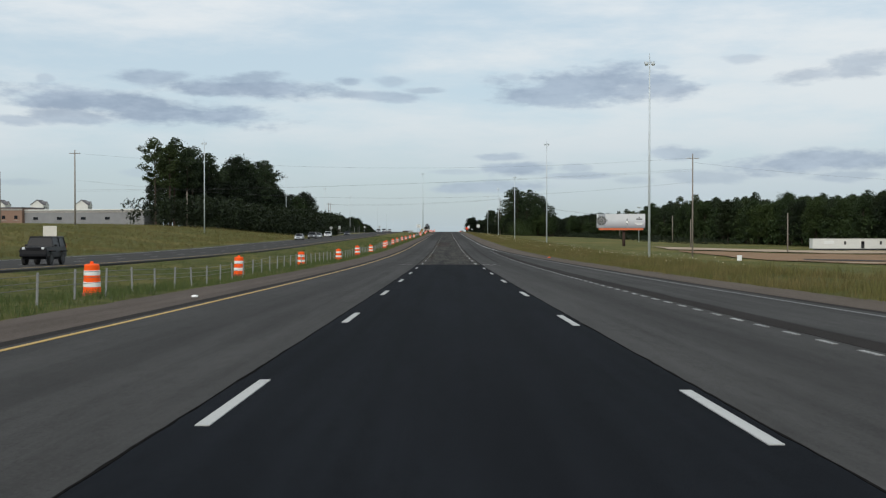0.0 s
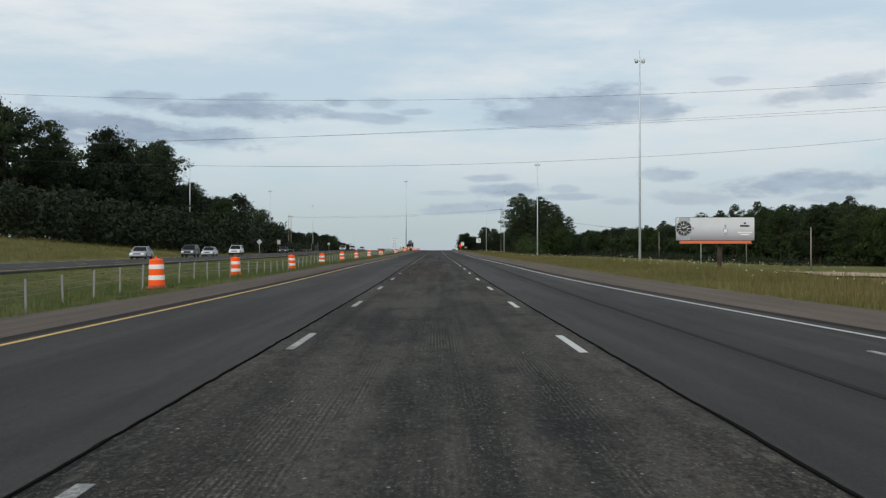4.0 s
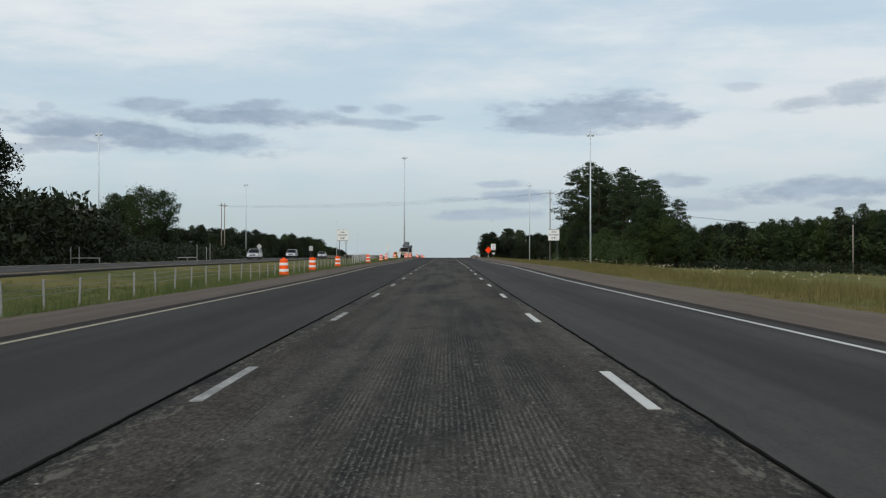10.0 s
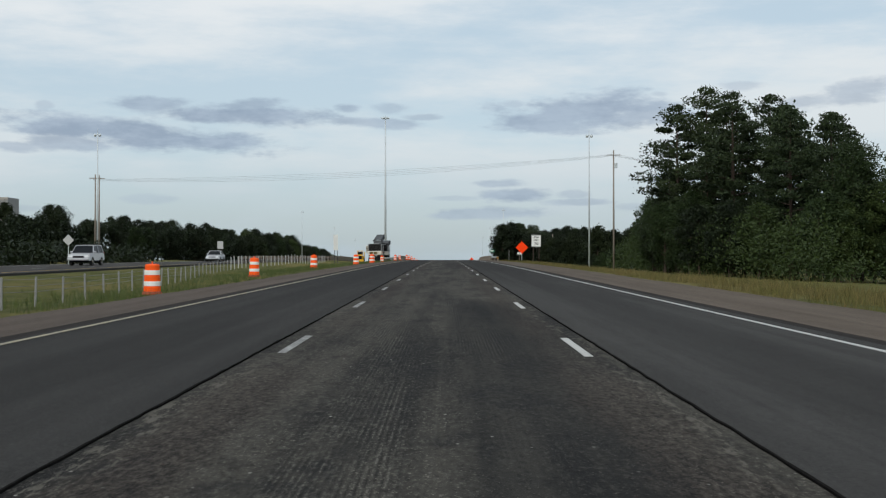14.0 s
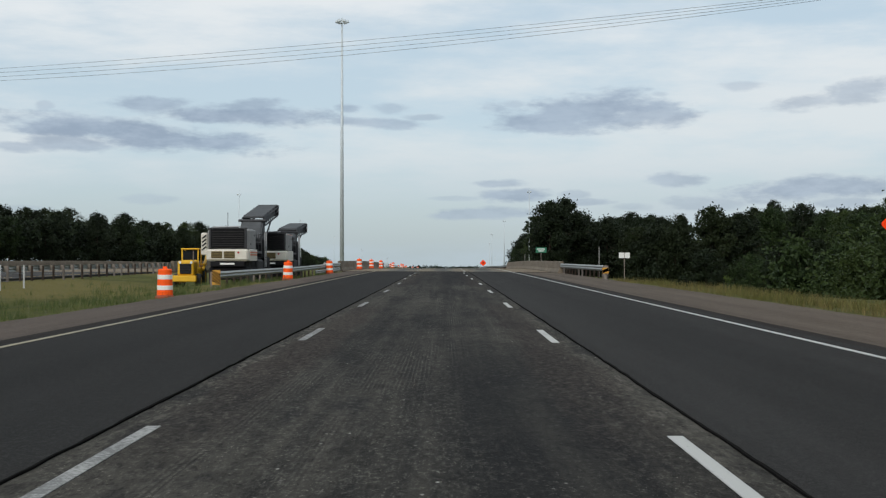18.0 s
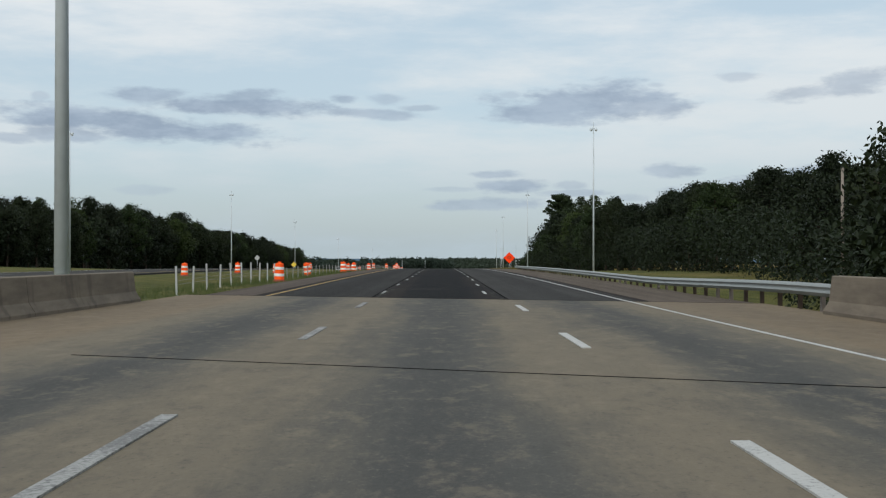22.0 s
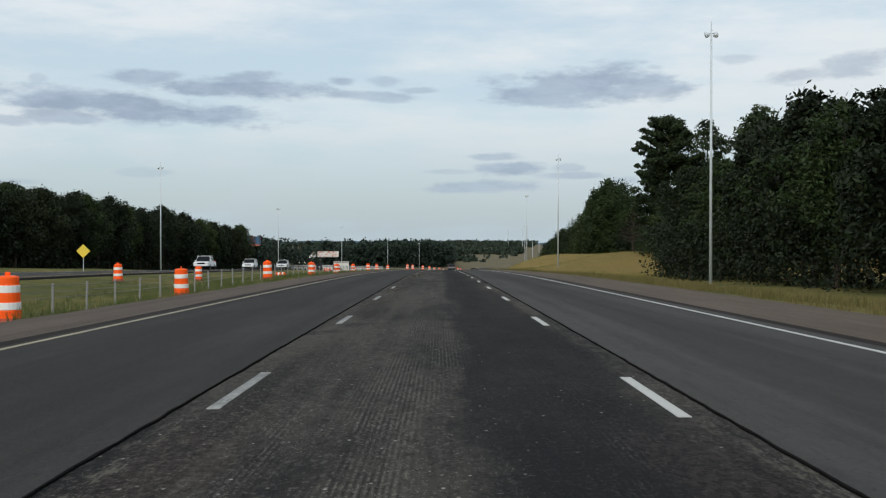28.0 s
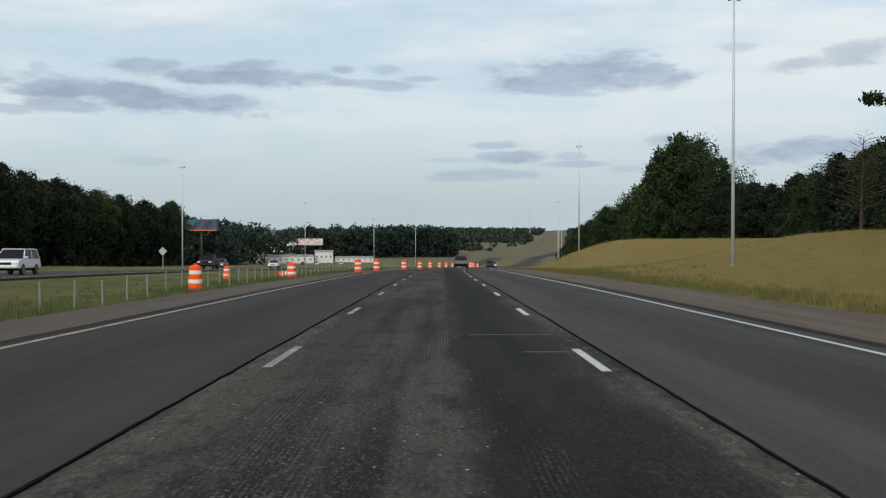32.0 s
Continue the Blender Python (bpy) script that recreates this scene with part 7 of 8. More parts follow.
    # pale access ladder and frame before the apron
    lad = part("ladder", rod((1.16, 6.3, 0.9), (1.16, 6.3, 3.0), 0.035, seg=6, bm=rod((1.16, 6.9, 0.9), (1.16, 6.9, 3.0), 0.035, seg=6)), M_COVER, top, "pale steel ladder")
    for k in range(7):
        part("rung", rod((1.16, 6.3, 1.1 + 0.28 * k), (1.16, 6.9, 1.1 + 0.28 * k), 0.02, seg=6), M_COVER, lad)
    part("front_block", box((2.0, 2.0, 1.5), (0, 6.6, 1.9), bevel=0.15), M_MACHDARK, top, "black hydraulic works")
    for k in range(9):
        a0 = rd.uniform(-0.9, 1.0)
        part("hose", tube([Vector((a0 + 0.25 * math.sin(q * 2.2 + k), 5.6 + 0.45 * q, 2.75 - 0.25 * q + 0.25 * math.sin(q * 1.7 + k))) for q in (0, 0.8, 1.6, 2.4, 3.2)], 0.03, bmesh.new(), 6), M_RUBBER, top)
    for dx, dy, dz, w in ((0.85, 5.8, 2.4, 0.35), (-0.7, 5.9, 2.6, 0.5), (0.3, 6.2, 2.75, 0.6)):
        part("valve_block", box((w, 0.5, 0.4), (dx, dy, dz), bevel=0.05), M_MACHGREY, top)
    part("warning_lamp", rod((0.95, 5.75, 2.3), (0.95, 5.7, 2.3), 0.07, seg=10), M_TAIL, top)
    # steep apron over the nose, and the belt folded up behind it
    bm = prism(((7.5, 1.2), (7.8, 2.4), (8.2, hinge_z - 0.5), (8.8, hinge_z + 0.1), (9.6, hinge_z), (9.5, 2.4), (9.1, 1.2)), 1.5, inset=0.08)
    bmesh.ops.bevel(bm, geom=bm.edges[:], offset=0.09, segments=2, affect="EDGES")
    part("apron", bm, M_TARP, top, "dusty grey rubber apron over the conveyor's foot")
    for k in range(4):
        part("apron_rib", box((1.36 - 0.04 * k, 0.05, 0.05), (0, 7.66 + 0.28 * k, 1.9 + 0.52 * k), rx=25), M_MACHGREY, top)
    part("hinge_bar", rod((-0.85, 8.75, hinge_z + 0.07), (0.85, 8.75, hinge_z + 0.07), 0.09, seg=10), M_DARKSTEEL, top)
    p0, p1 = Vector((0.0, 9.0, hinge_z)), Vector((0.3, 9.0 + reach, hinge_z + lift))
    along = (p1 - p0).normalized()
    ang = math.degrees(math.atan2(p1.z - p0.z, p1.y - p0.y))
    conv = part("conveyor", box((1.30, (p1 - p0).length, 0.16), tuple((p0 + p1) / 2 + Vector((0, 0, 0.30))), rx=ang, rz=-3, bevel=0.04), M_TARP, top, "folded conveyor under a grey cover")
    for k in range(5):
        q = p0.lerp(p1, (k + 0.5) / 5)
        part("cover_bow", box((1.36, 0.06, 0.10), tuple(q + Vector((0, 0, 0.33))), rx=ang, rz=-3, bevel=0.02), M_MACHGREY, conv)
    for sx in (-0.66, 0.66):
        part("side_skirt", box((0.05, (p1 - p0).length * 0.8, 0.42), tuple(p0.lerp(p1, 0.45) + Vector((sx, 0, 0.06))), rx=ang, rz=-3, bevel=0.02), M_TARP, conv)
        for dz in (0.22, -0.32):
            part("conveyor_chord", rod(p0 + Vector((sx, 0, dz)), p1 + Vector((sx, 0, dz)), 0.05, seg=6), M_DARKSTEEL, conv)
        for k in range(8):
            u, v = p0.lerp(p1, k / 8) + Vector((sx, 0, -0.32)), p0.lerp(p1, (k + 0.5) / 8) + Vector((sx, 0, 0.22))
            w = p0.lerp(p1, (k + 1) / 8) + Vector((sx, 0, -0.32))
            part("lattice", rod(v, w, 0.025, seg=5, bm=rod(u, v, 0.025, seg=5)), M_DARKSTEEL, conv)
        part("hoist_strut", rod((sx, 8.9, 2.3), tuple(p0.lerp(p1, 0.55) + Vector((sx, 0, -0.3))), 0.05, seg=6), M_DARKSTEEL, top)
    part("head_pulley", rod(p1 + Vector((-0.68, 0, 0)), p1 + Vector((0.68, 0, 0)), 0.34, seg=18), M_MACHDARK, conv)
    part("discharge_hood", box((1.40, 0.25, 0.75), tuple(p1 + along * 0.25 + Vector((0, 0, 0.0))), rx=ang - 20, rz=-3, bevel=0.06), M_TARP, conv)
    for sx in (-0.72, 0.72):
        part("hub", rod(p1 + Vector((sx - 0.03, 0, 0)), p1 + Vector((sx + 0.03, 0, 0)), 0.14, seg=10), M_COVER, conv)
    return top


milling_machine(-11.85, 703.0, "cream and dusty grey cold milling machine parked behind the guardrail", True, 3.70, 4.4, 0.85)
milling_machine(-11.3, 715.6, "second dusty pale milling machine with folded conveyor", False, 3.25, 3.9, 0.45)

rx, ry = -14.5, 706.0
loader = empty("compact_loader", pose(rx, ry, ground_z(rx, ry), 0, 0, 3), "small yellow loader parked in the median grass", "loader")
hood = part("hood", box((1.05, 1.5, 0.85), (0, -1.25, 1.15), bevel=0.09), M_MACHYEL, loader)
part("radiator", box((0.74, 0.06, 0.58), (0, -2.01, 1.12), bevel=0.02), M_MACHDARK, hood, "black radiator grille")
for k in range(6):
    part("radiator_slat", box((0.72, 0.03, 0.02), (0, -2.05, 0.90 + 0.09 * k)), M_DARKSTEEL, hood)
part("bumper", box((1.62, 0.45, 0.36), (-0.1, -2.0, 0.56), bevel=0.05), M_MACHYEL, loader)
for sx in (-0.36, 0.36):
    part("headlamp", rod((sx, -2.04, 1.48), (sx, -1.98, 1.48), 0.085, seg=12), M_LAMPGLASS, hood)
part("body", box((1.45, 2.3, 0.55), (0, 0.3, 0.95), bevel=0.09), M_MACHYEL, loader)
for sx in (-0.70, 0.70):
    part("mudguard", box((0.40, 0.95, 0.10), (sx, 0.55, 1.36), bevel=0.04), M_MACHYEL, loader)
    for sy, r in ((-1.2, 0.42), (0.6, 0.60)):
        o = 1 if sx > 0 else -1
        w = part("wheel", turned(((r * 0.55, -0.16), (r * 0.93, -0.17), (r, -0.10), (r, 0.10), (r * 0.93, 0.17), (r * 0.55, 0.16)), 20), M_RUBBER, loader, "black tyre")
        w.matrix_local = pose(sx, sy, r, 0, 90, 0)
        part("rim", turned(((r * 0.20, 0.17), (r * 0.54, 0.165), (r * 0.54, -0.165), (r * 0.20, -0.17)), 14), M_MACHYEL, w)
for sx in (-0.52, 0.52):
    for sy in (-0.30, 0.85):
        part("cab_post", box((0.09, 0.09, 1.05), (sx, sy, 1.70), bevel=0.015), M_MACHYEL, loader)
part("cab_roof", box((1.22, 1.35, 0.09), (0, 0.28, 2.25), bevel=0.03), M_MACHYEL, loader)
part("windscreen", box((0.92, 0.03, 0.52), (0, -0.31, 1.86)), M_GLASS, loader, "dark cab window")
part("dash_panel", box((0.95, 0.10, 0.36), (0, -0.32, 1.44), bevel=0.03), M_MACHYEL, loader)
st = part("seat", box((0.45, 0.42, 0.12), (0, 0.45, 1.40), bevel=0.04), M_MACHDARK, loader)
part("seat_back", box((0.43, 0.10, 0.5), (0, 0.66, 1.68), bevel=0.04), M_MACHDARK, st)
part("exhaust", rod((0.32, -1.0, 1.55), (0.32, -1.0, 2.15), 0.035), M_RUSTY, loader)
loader.scale = (0.88, 1.0, 1.0)
part("boom", box((0.16, 2.1, 0.16), (0.80, 0.9, 1.55), rx=28, bevel=0.02), M_MACHYEL, loader)

# ---------------------------------------------------------------- vehicles


def car(x, y, style, paint_key, label, away=False, category="car", group="traffic on the opposite carriageway"):
    L, Wd, outline, cabin, wheel = {
        "sedan": (4.7, 1.80, ((-2.35, 0.32), (-2.32, 0.62), (-2.1, 0.74), (-0.95, 0.94), (1.6, 0.98), (2.28, 0.92), (2.35, 0.6), (2.3, 0.32)), ((-1.05, 0.93), (-0.35, 1.40), (0.75, 1.43), (1.65, 0.97)), 0.32),
        "suv": (4.7, 1.88, ((-2.35, 0.42), (-2.33, 0.78), (-2.15, 0.95), (-1.15, 1.08), (2.2, 1.10), (2.33, 0.95), (2.35, 0.45)), ((-1.2, 1.07), (-0.55, 1.66), (1.9, 1.72), (2.2, 1.09)), 0.36),
        "pickup": (5.6, 1.98, ((-2.8, 0.48), (-2.78, 0.92), (-2.6, 1.08), (-1.35, 1.14), (2.72, 1.16), (2.8, 1.05), (2.8, 0.5)), ((-1.4, 1.13), (-0.75, 1.80), (0.75, 1.82), (1.0, 1.15)), 0.39),
        "jeep": (4.2, 1.80, ((-2.1, 0.52), (-2.1, 1.10), (-2.0, 1.16), (-0.75, 1.20), (2.0, 1.20), (2.1, 1.12), (2.1, 0.52)), ((-0.78, 1.19), (-0.55, 1.80), (1.95, 1.84), (2.05, 1.19)), 0.41)}[style]
    z = road_z(y) + 0.004
    top = empty(style if style != "suv" else "suv", pose(x + bend(y), y, z, math.degrees(math.atan((road_z(y + 2) - road_z(y - 2)) / 4)) * (-1 if away else 1), 0, 180 if away else 0), label, category, group)
    mt = M_CAR[paint_key]
    bm = prism(outline, Wd, inset=0.05)
    bmesh.ops.bevel(bm, geom=[e for e in bm.edges], offset=0.05, segments=2, affect="EDGES")
    part("body", bm, mt, top, smooth=False)
    part("cabin_glazing", prism(cabin, Wd - 0.12, inset=0.16), M_GLASS, top, "dark tinted glass")
    part("roof", box((Wd - 0.34, cabin[2][0] - cabin[1][0] + 0.10, 0.07), (0, (cabin[1][0] + cabin[2][0]) / 2, (cabin[1][1] + cabin[2][1]) / 2 + 0.015), bevel=0.03), mt, top)
    for s in (-1, 1):
        for k in range(3):
            f = (0.02, 0.52, 0.97)[k]
            yb, yt = cabin[0][0] + (cabin[3][0] - cabin[0][0]) * f, cabin[1][0] + (cabin[2][0] - cabin[1][0]) * f
            zb, zt = cabin[0][1], cabin[1][1] + (cabin[2][1] - cabin[1][1]) * f
            part("pillar", rod((s * (Wd / 2 - 0.055), yb, zb), (s * (Wd / 2 - 0.205), yt, zt), 0.045, seg=6), mt, top)
        part("headlight", box((0.36 if style != "jeep" else 0.19, 0.08, 0.16), (s * (Wd / 2 - 0.28), outline[0][0] + 0.02, outline[1][1] - 0.02), bevel=0.03), M_LAMPGLASS, top)
        part("tail_light", box((0.22, 0.06, 0.22), (s * (Wd / 2 - 0.16), outline[-1][0] - 0.01, outline[-2][1] + 0.12), bevel=0.02), M_TAIL, top)
        part("mirror", box((0.2, 0.14, 0.14), (s * (Wd / 2 + 0.06), cabin[0][0] + 0.28, cabin[0][1] + 0.08), bevel=0.03), mt, top)
        for sy in (-L * 0.29, L * 0.29):
            w = part("wheel", rod((s * (Wd / 2 - 0.20), sy, wheel), (s * (Wd / 2 + 0.015), sy, wheel), wheel, seg=20), M_RUBBER, top, "black tyre")
            part("rim", rod((s * (Wd / 2 + 0.005), sy, wheel), (s * (Wd / 2 + 0.025), sy, wheel), wheel * 0.6, seg=14), M_CHROME if paint_key != "black" else M_DARKSTEEL, w)
    part("grille", box((Wd * 0.5, 0.05, 0.2), (0, outline[0][0] + 0.0, outline[1][1] - 0.06), bevel=0.02), M_MACHDARK, top)
    part("front_bumper", box((Wd - 0.08, 0.16, 0.22), (0, outline[0][0] - 0.02, outline[0][1] + 0.12), bevel=0.05), mt if style != "jeep" else M_MACHDARK, top)
    part("rear_bumper", box((Wd - 0.08, 0.16, 0.22), (0, outline[-1][0] + 0.02, outline[-1][1] + 0.12), bevel=0.05), M_MACHDARK if style in ("jeep", "pickup") else mt, top)
    part("underbody", box((Wd - 0.3, L - 0.5, 0.25), (0, 0, outline[0][1] - 0.02)), M_MACHDARK, top)
    if style == "jeep":
        part("spare_wheel", rod((0, 2.1, 0.95), (0, 2.32, 0.95), 0.38, seg=18), M_RUBBER, top)
        for s in (-1, 1):
            for sy in (-L * 0.29, L * 0.29):
                part("fender", box((0.30, 1.0, 0.08), (s * (Wd / 2 + 0.02), sy, 0.90), bevel=0.03), M_MACHDARK, top, "black plastic wheel flare")
    if style == "pickup":
        part("bed_well", box((Wd - 0.35, 1.5, 0.06), (0, 1.9, 1.15)), M_MACHDARK, top)
    return top


car(-26.6, 76, "jeep", "black", "black off-road car coming down the opposite carriageway")
car(-34.0, 281, "sedan", "silver", "silver saloon coming down the opposite carriageway")
car(-34.4, 312, "suv", "grey", "grey suv on the opposite carriageway")
car(-34.4, 327, "sedan", "silver", "silver saloon following a grey suv")
car(-34.0, 350, "suv", "white", "white box-shaped suv on the opposite carriageway")
car(-34.0, 417, "sedan", "dark", "dark saloon on the opposite carriageway")
car(-30.5, 548.6, "suv", "silver", "silver suv passing the fines sign")
car(-30.5, 597, "suv", "silver", "pale suv further along the opposite carriageway")
car(-30.5, 657, "sedan", "silver", "silver saloon further along the opposite carriageway")
car(-31.0, 1160, "pickup", "white", "white pickup truck on the opposite carriageway", category="pickup")
car(-31.0, 1199, "suv", "white", "white suv behind a pickup truck", category="suv")
car(-28.6, 1222, "suv", "white", "white suv close to the median", category="suv")
car(-31.0, 1298, "pickup", "black", "black pickup truck on the opposite carriageway", category="pickup")
car(-34.0, 1320, "sedan", "grey", "grey saloon on the opposite carriageway")
car(-33.8, 1365, "sedan", "white", "white saloon on the opposite carriageway")
car(1.0, 1322, "pickup", "grey", "grey pickup truck driving ahead in the middle lane", True, "pickup", "traffic ahead")
car(4.3, 1440, "suv", "dark", "dark suv far ahead in the outer lane", True, "suv", "traffic ahead")
car(4.4, 1470, "suv", "silver", "silver suv far ahead in the outer lane", True, "suv", "traffic ahead")

for k, (x, key, st) in enumerate(((-116, "white", "suv"), (-110, "silver", "sedan"), (-103, "dark", "sedan"), (-96, "white", "sedan"), (-88, "silver", "suv"), (-79, "black", "pickup"), (-72, "white", "suv"), (-65, "grey", "sedan"), (-57, "white", "pickup"), (-49, "silver", "sedan"))):
    y = 1862 - 5 * (k % 3)
    car(x - bend(y), y, st, key, key + " car parked in front of the long white building", k % 2 == 0, "car", "parked cars by the white building")

# ---------------------------------------------------------------- buildings and yards


def site_trailer(x, y, length, rz):
    z = ground_z(x, y)
    top = empty("site_trailer", pose(x, y, z, 0, 0, rz), "long white mobile site office on blocks", "site trailer")
    part("body", box((length, 3.4, 2.9), (0, 0, 2.15), bevel=0.05), M_WALL_W, top)
    part("roof", box((length + 0.2, 3.6, 0.14), (0, 0, 3.66), bevel=0.03), M_CONC, top)
    for k in range(8):
        px = -length / 2 + 1.6 + k * (length - 3.2) / 7
        part("block_pier", box((0.4, 0.4, 0.9), (px, -1.2, 0.35)), M_CONC, top)
        if k in (3, 5, 7):
            w = part("window", box((0.5, 0.06, 0.9), (px, -1.72, 2.4)), M_GLASS, top)
            part("window_frame", box((0.65, 0.04, 1.05), (px, -1.70, 2.4), bevel=0.01), M_CONC, w)
    part("door", box((0.95, 0.06, 2.0), (length * 0.18, -1.72, 1.85)), M_MACHGREY, top)
    part("name_board", box((3.0, 0.05, 0.9), (-length * 0.28, -1.74, 2.5)), M_SIGN_W, top, "pale sign board")
    part("skirt", box((length - 0.4, 0.1, 0.5), (0, -1.5, 0.5)), M_DARKSTEEL, top)
    return top


site_trailer(117.7, 362, 21.5, 0)
for x, y, w, d, mt, lab in ((100, 338, 84, 36, M_YARD, "graded sandy yard in the field"), (95, 268, 74, 88, M_DIRT, "bare red earth of the graded site"), (100, 244, 58, 7, M_OPP, "dark gravel track across the graded site"), (94, 231, 54, 4, M_YARD, "pale graded strip in front of the site")):
    bm = bmesh.new()
    rows = []
    for j in range(9):
        rows.append([])
        for i in range(19):
            px, py = x - w / 2 + w * i / 18, y - d / 2 + d * j / 8
            if i in (0, 18) or j in (0, 8):
                px += 2.0 * noise.noise((px * 0.2, py * 0.2, 1.0))
                py += 2.0 * noise.noise((px * 0.2, py * 0.2, 6.0))
            rows[-1].append(bm.verts.new((px, py, ground_z(px, py) + (0.16 if d > 50 else 0.24))))
    for a, b in zip(rows, rows[1:]):
        for i in range(18):
            bm.faces.new((a[i], a[i + 1], b[i + 1], b[i]))
    structure(finish("yard", bm, mt, smooth=True), lab, "bare ground")
z = ground_z(48.5, 202)
t = empty("marker_board", pose(48.5, 202, z), "small white board on a stake in the field", "marker board")
part("board", box((0.8, 0.05, 0.9), (0, 0, 0.95), bevel=0.01), M_SIGN_W, t)
part("stake", box((0.08, 0.08, 1.0), (0, 0.06, 0.3)), M_DRYWOOD, t)


def low_building(x, y, length, height, rz, mat, label, roof_mat=None, bays=8):
    z = ground_z(x - bend(y), y) - 0.3
    top = empty("low_building", pose(x, y, z, 0, 0, rz), label, "building")
    part("wall", box((length, 12, height), (0, 6, height / 2), bevel=0.03), mat, top)
    part("roof", box((length + 0.5, 12.5, 0.35), (0, 6, height + 0.1), bevel=0.05), roof_mat or M_ROOF, top)
    part("parapet_band", box((length + 0.1, 0.2, 0.5), (0, -0.05, height - 0.45)), M_CONC, top)
    for k in range(bays):
        px = -length / 2 + (k + 0.5) * length / bays
        w = part("window", box((length / bays * (0.2 if mat is M_WALL_G else 0.26), 0.08, height * (0.15 if mat is M_WALL_G else 0.16)), (px, -0.03, height * 0.55)), M_GLASS, top)
        part("sill", box((length / bays * 0.5, 0.16, 0.08), (px, -0.06, height * 0.39)), M_CONC, w)
    return top


low_building(-109, 368, 40, 5.4, -14, M_WALL_G, "long low grey flat-roofed building above the bank", M_WALL_W, 5)
low_building(-132.6, 372.5, 8.4, 6.2, -14, M_BRICK, "brown brick end block of the low building", M_ROOF, 2)
low_building(-102, 1890, 50, 5.0, 4, M_WALL_W, "long white commercial building in the valley", M_CONC, 14)
low_building(-72, 1905, 11, 7.5, 4, M_WALL_W, "white warehouse in the valley", M_CONC, 4)
low_building(-55, 1930, 24, 3.5, 4, M_WALL_W, "low pale shop row in the valley", M_WALL_G, 7)
low_building(-136, 2230, 34, 9, 4, M_WALL_W, "pale hillside warehouse among the woods", M_CONC, 6)


def house(x, y, w, rz, up):
    z = ground_z(x, y) + up
    top = empty("gabled_house", pose(x, y, z, 0, 0, rz), "pale gabled house with a grey shingle roof", "house", "houses behind the bank")
    top.scale = (0.66, 0.66, 0.66)
    down = up / 0.66
    part("wall", box((w, 8, 5 + down), (0, 4, 2.5 - down / 2)), M_WALL_W, top)
    g = part("gable", prism(((0, 5.0), (8, 5.0), (4, 8.0)), w * 0.99), M_WALL_W, top)
    g.matrix_local = pose(0, 0, 0, 0, 0, 0)
    for s in (-1, 1):
        part("roof", box((w + 0.8, 5.4, 0.2), (0, 4 + s * 2.05, 6.65), rx=-s * 36.8), M_ROOF, top)
    bm = bmesh.new()
    v = [bm.verts.new(p) for p in ((-2.2, -0.4, 5.0), (2.2, -0.4, 5.0), (0, -0.4, 7.4), (-2.2, 3, 5.0), (2.2, 3, 5.0), (0, 3, 7.4))]
    for f in ((0, 1, 2), (5, 4, 3), (0, 2, 5, 3), (1, 4, 5, 2), (0, 3, 4, 1)):
        bm.faces.new([v[i] for i in f])
    part("dormer", bm, M_WALL_W, top)
    for s in (-1, 1):
        part("dormer_roof", box((2.9, 3.6, 0.15), (s * 1.15, 1.2, 6.25), ry=s * 47), M_ROOF, top)
    for px in (-w * 0.3, 0, w * 0.3):
        part("window", box((1.0, 0.08, 1.4), (px, -0.03, 3.3)), M_GLASS, top)
    return top


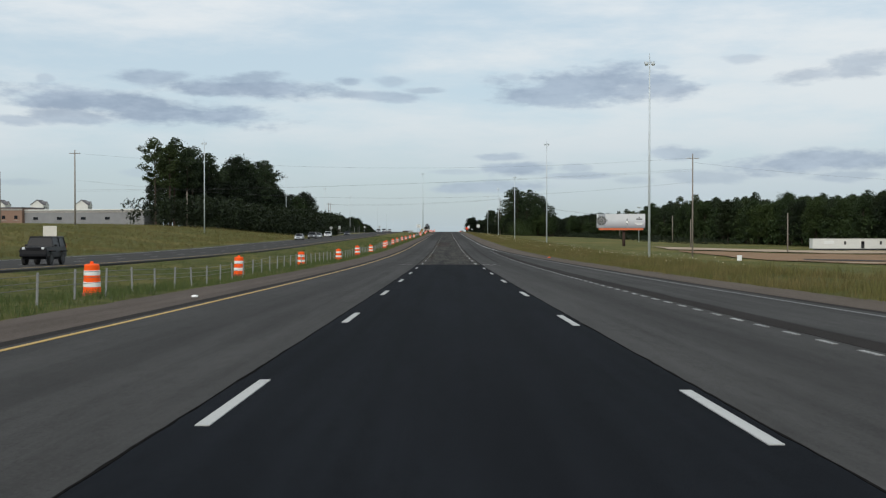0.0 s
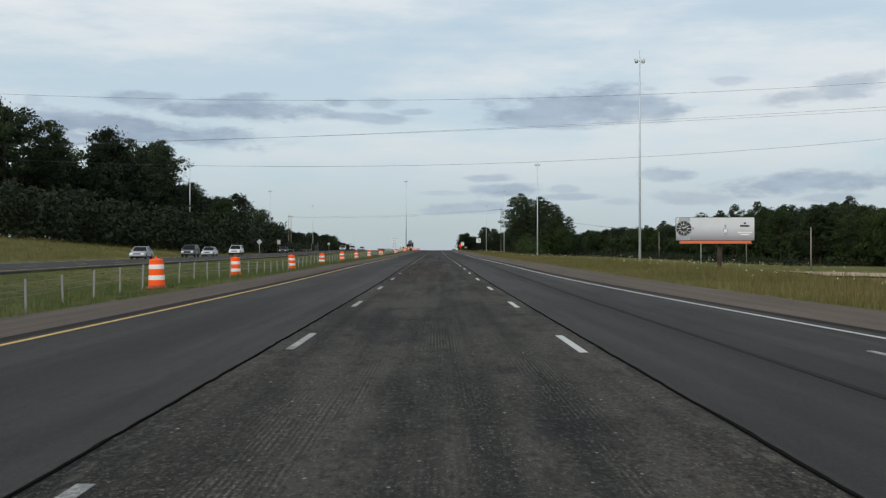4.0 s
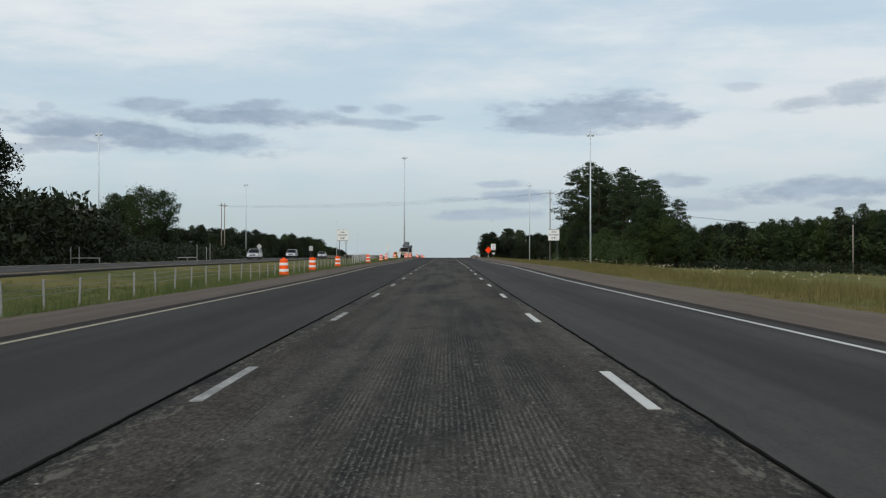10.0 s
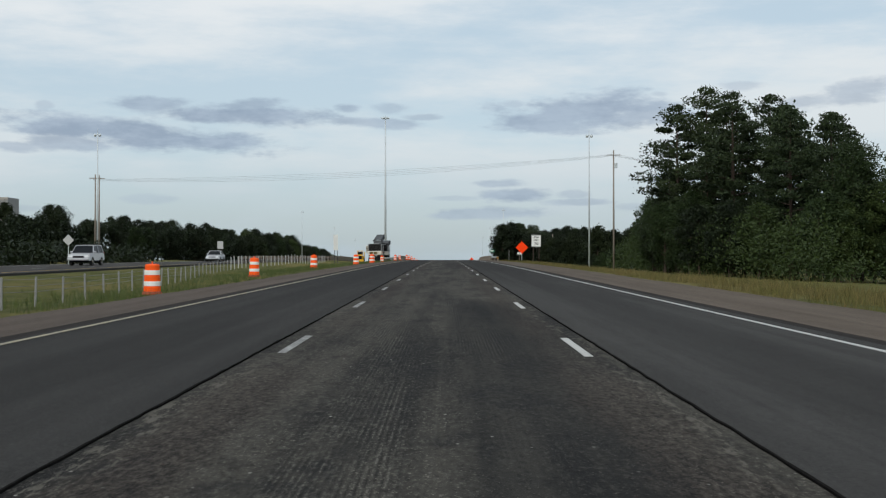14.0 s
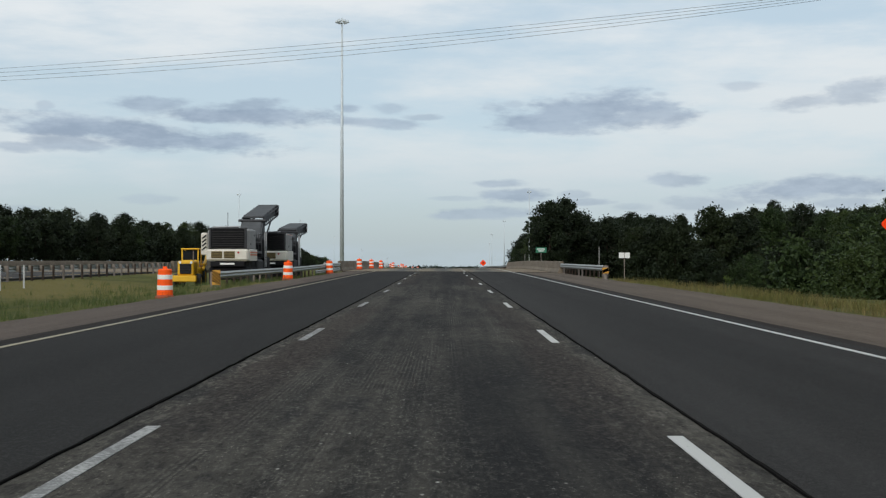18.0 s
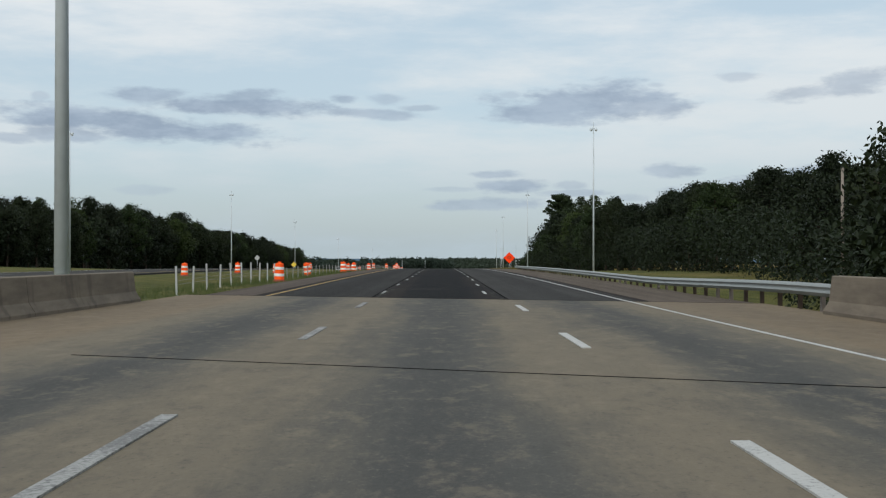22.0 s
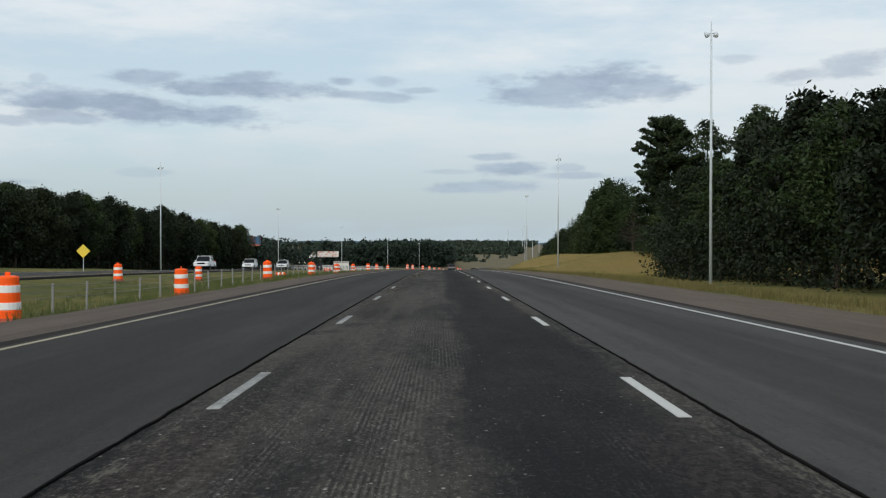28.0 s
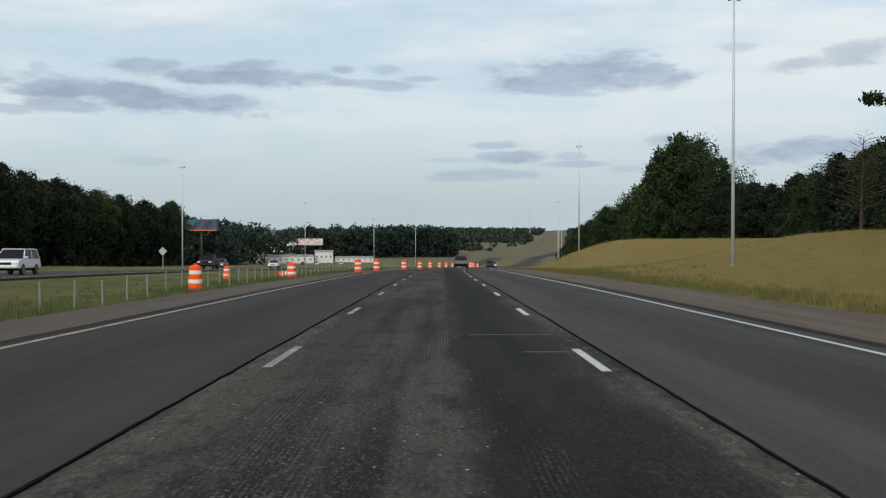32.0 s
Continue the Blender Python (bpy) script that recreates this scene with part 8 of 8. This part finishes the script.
for x, y, w in ((-180, 506, 11), (-165, 508, 11), (-147.5, 510, 10)):
    house(x, y, w, 90, 8.0)
HX, HY = -221.0, 1090.0
t = empty("tall_building", pose(HX, HY, ground_z(HX, HY)), "tall flat-roofed building behind the trees, coloured grey for its shaded side", "building")
# grey instead of white: the shade on this side is in the wall colour
part("wall", box((22, 16, 34.5), (0, 8, 16.5), bevel=0.1), M_WALL_G, t)
part("roof_block", box((9, 9, 3.6), (-2, 8, 35.4), bevel=0.08), M_WALL_G, t)
part("parapet_band", box((22.4, 0.3, 1.2), (0, -0.1, 33.2)), M_CONC, t)
for k in range(9):
    for i in range(5):
        w = part("window", box((1.7, 0.12, 1.7), (-8.6 + 4.3 * i, -0.04, 4.0 + 3.3 * k)), M_GLASS, t)
        part("window_sill", box((2.0, 0.3, 0.15), (-8.6 + 4.3 * i, -0.1, 3.05 + 3.3 * k)), M_CONC, w)


def pipe_gate(x, y, spread, tall, rails, label):
    """White pipe posts with a low rail across, on the far bank."""
    z = ground_z(x, y)
    top = empty("pipe_gate", pose(x, y, z), label, "pipe gate", "white pipe gates")
    for px, h in zip(spread, tall):
        part("post", rod((px, 0, -0.4), (px, 0, h), 0.065, seg=8), M_POST, top)
    for a, b, h in rails:
        part("rail", rod((a, 0, h), (b, 0, h), 0.065, seg=8), M_POST, top)
    return top


pipe_gate(-42.4, 496, (-1.7, -0.7, 1.7), (2.4, 2.4, 1.2), ((-1.6, 1.7, 1.1),), "white pipe gate with two tall posts")
pipe_gate(-42, 560, (-1.6, 0.0, 1.6, 2.2), (0.9, 3.0, 2.6, 3.2), ((-3.4, 0.0, 0.8),), "white pipe gate posts beside the opposite carriageway")


def litter(x, y, size, mat, seed, name, label):
    """A crumpled scrap lying on the shoulder."""
    rn = random.Random(seed)
    bm = bmesh.new()
    bmesh.ops.create_icosphere(bm, subdivisions=2, radius=size)
    for v in bm.verts:
        v.co *= rn.uniform(0.7, 1.15)
        v.co.z = max(v.co.z * 0.5, -size * 0.28)
    top = new(name, mesh_of(bm, mat, name))
    top.matrix_world = pose(x, y, road_z(y) - 0.016 + size * 0.27, 0, 0, rn.uniform(0, 180))
    return tagged(top, label, "litter")


litter(-6.62, 26.2, 0.10, M_REFL, 3, "paper_litter", "crumpled white paper lying on the shoulder")
litter(9.16, 107.7, 0.13, M_ORANGE, 4, "broken_drum_piece", "torn orange plastic scrap on the outer shoulder")
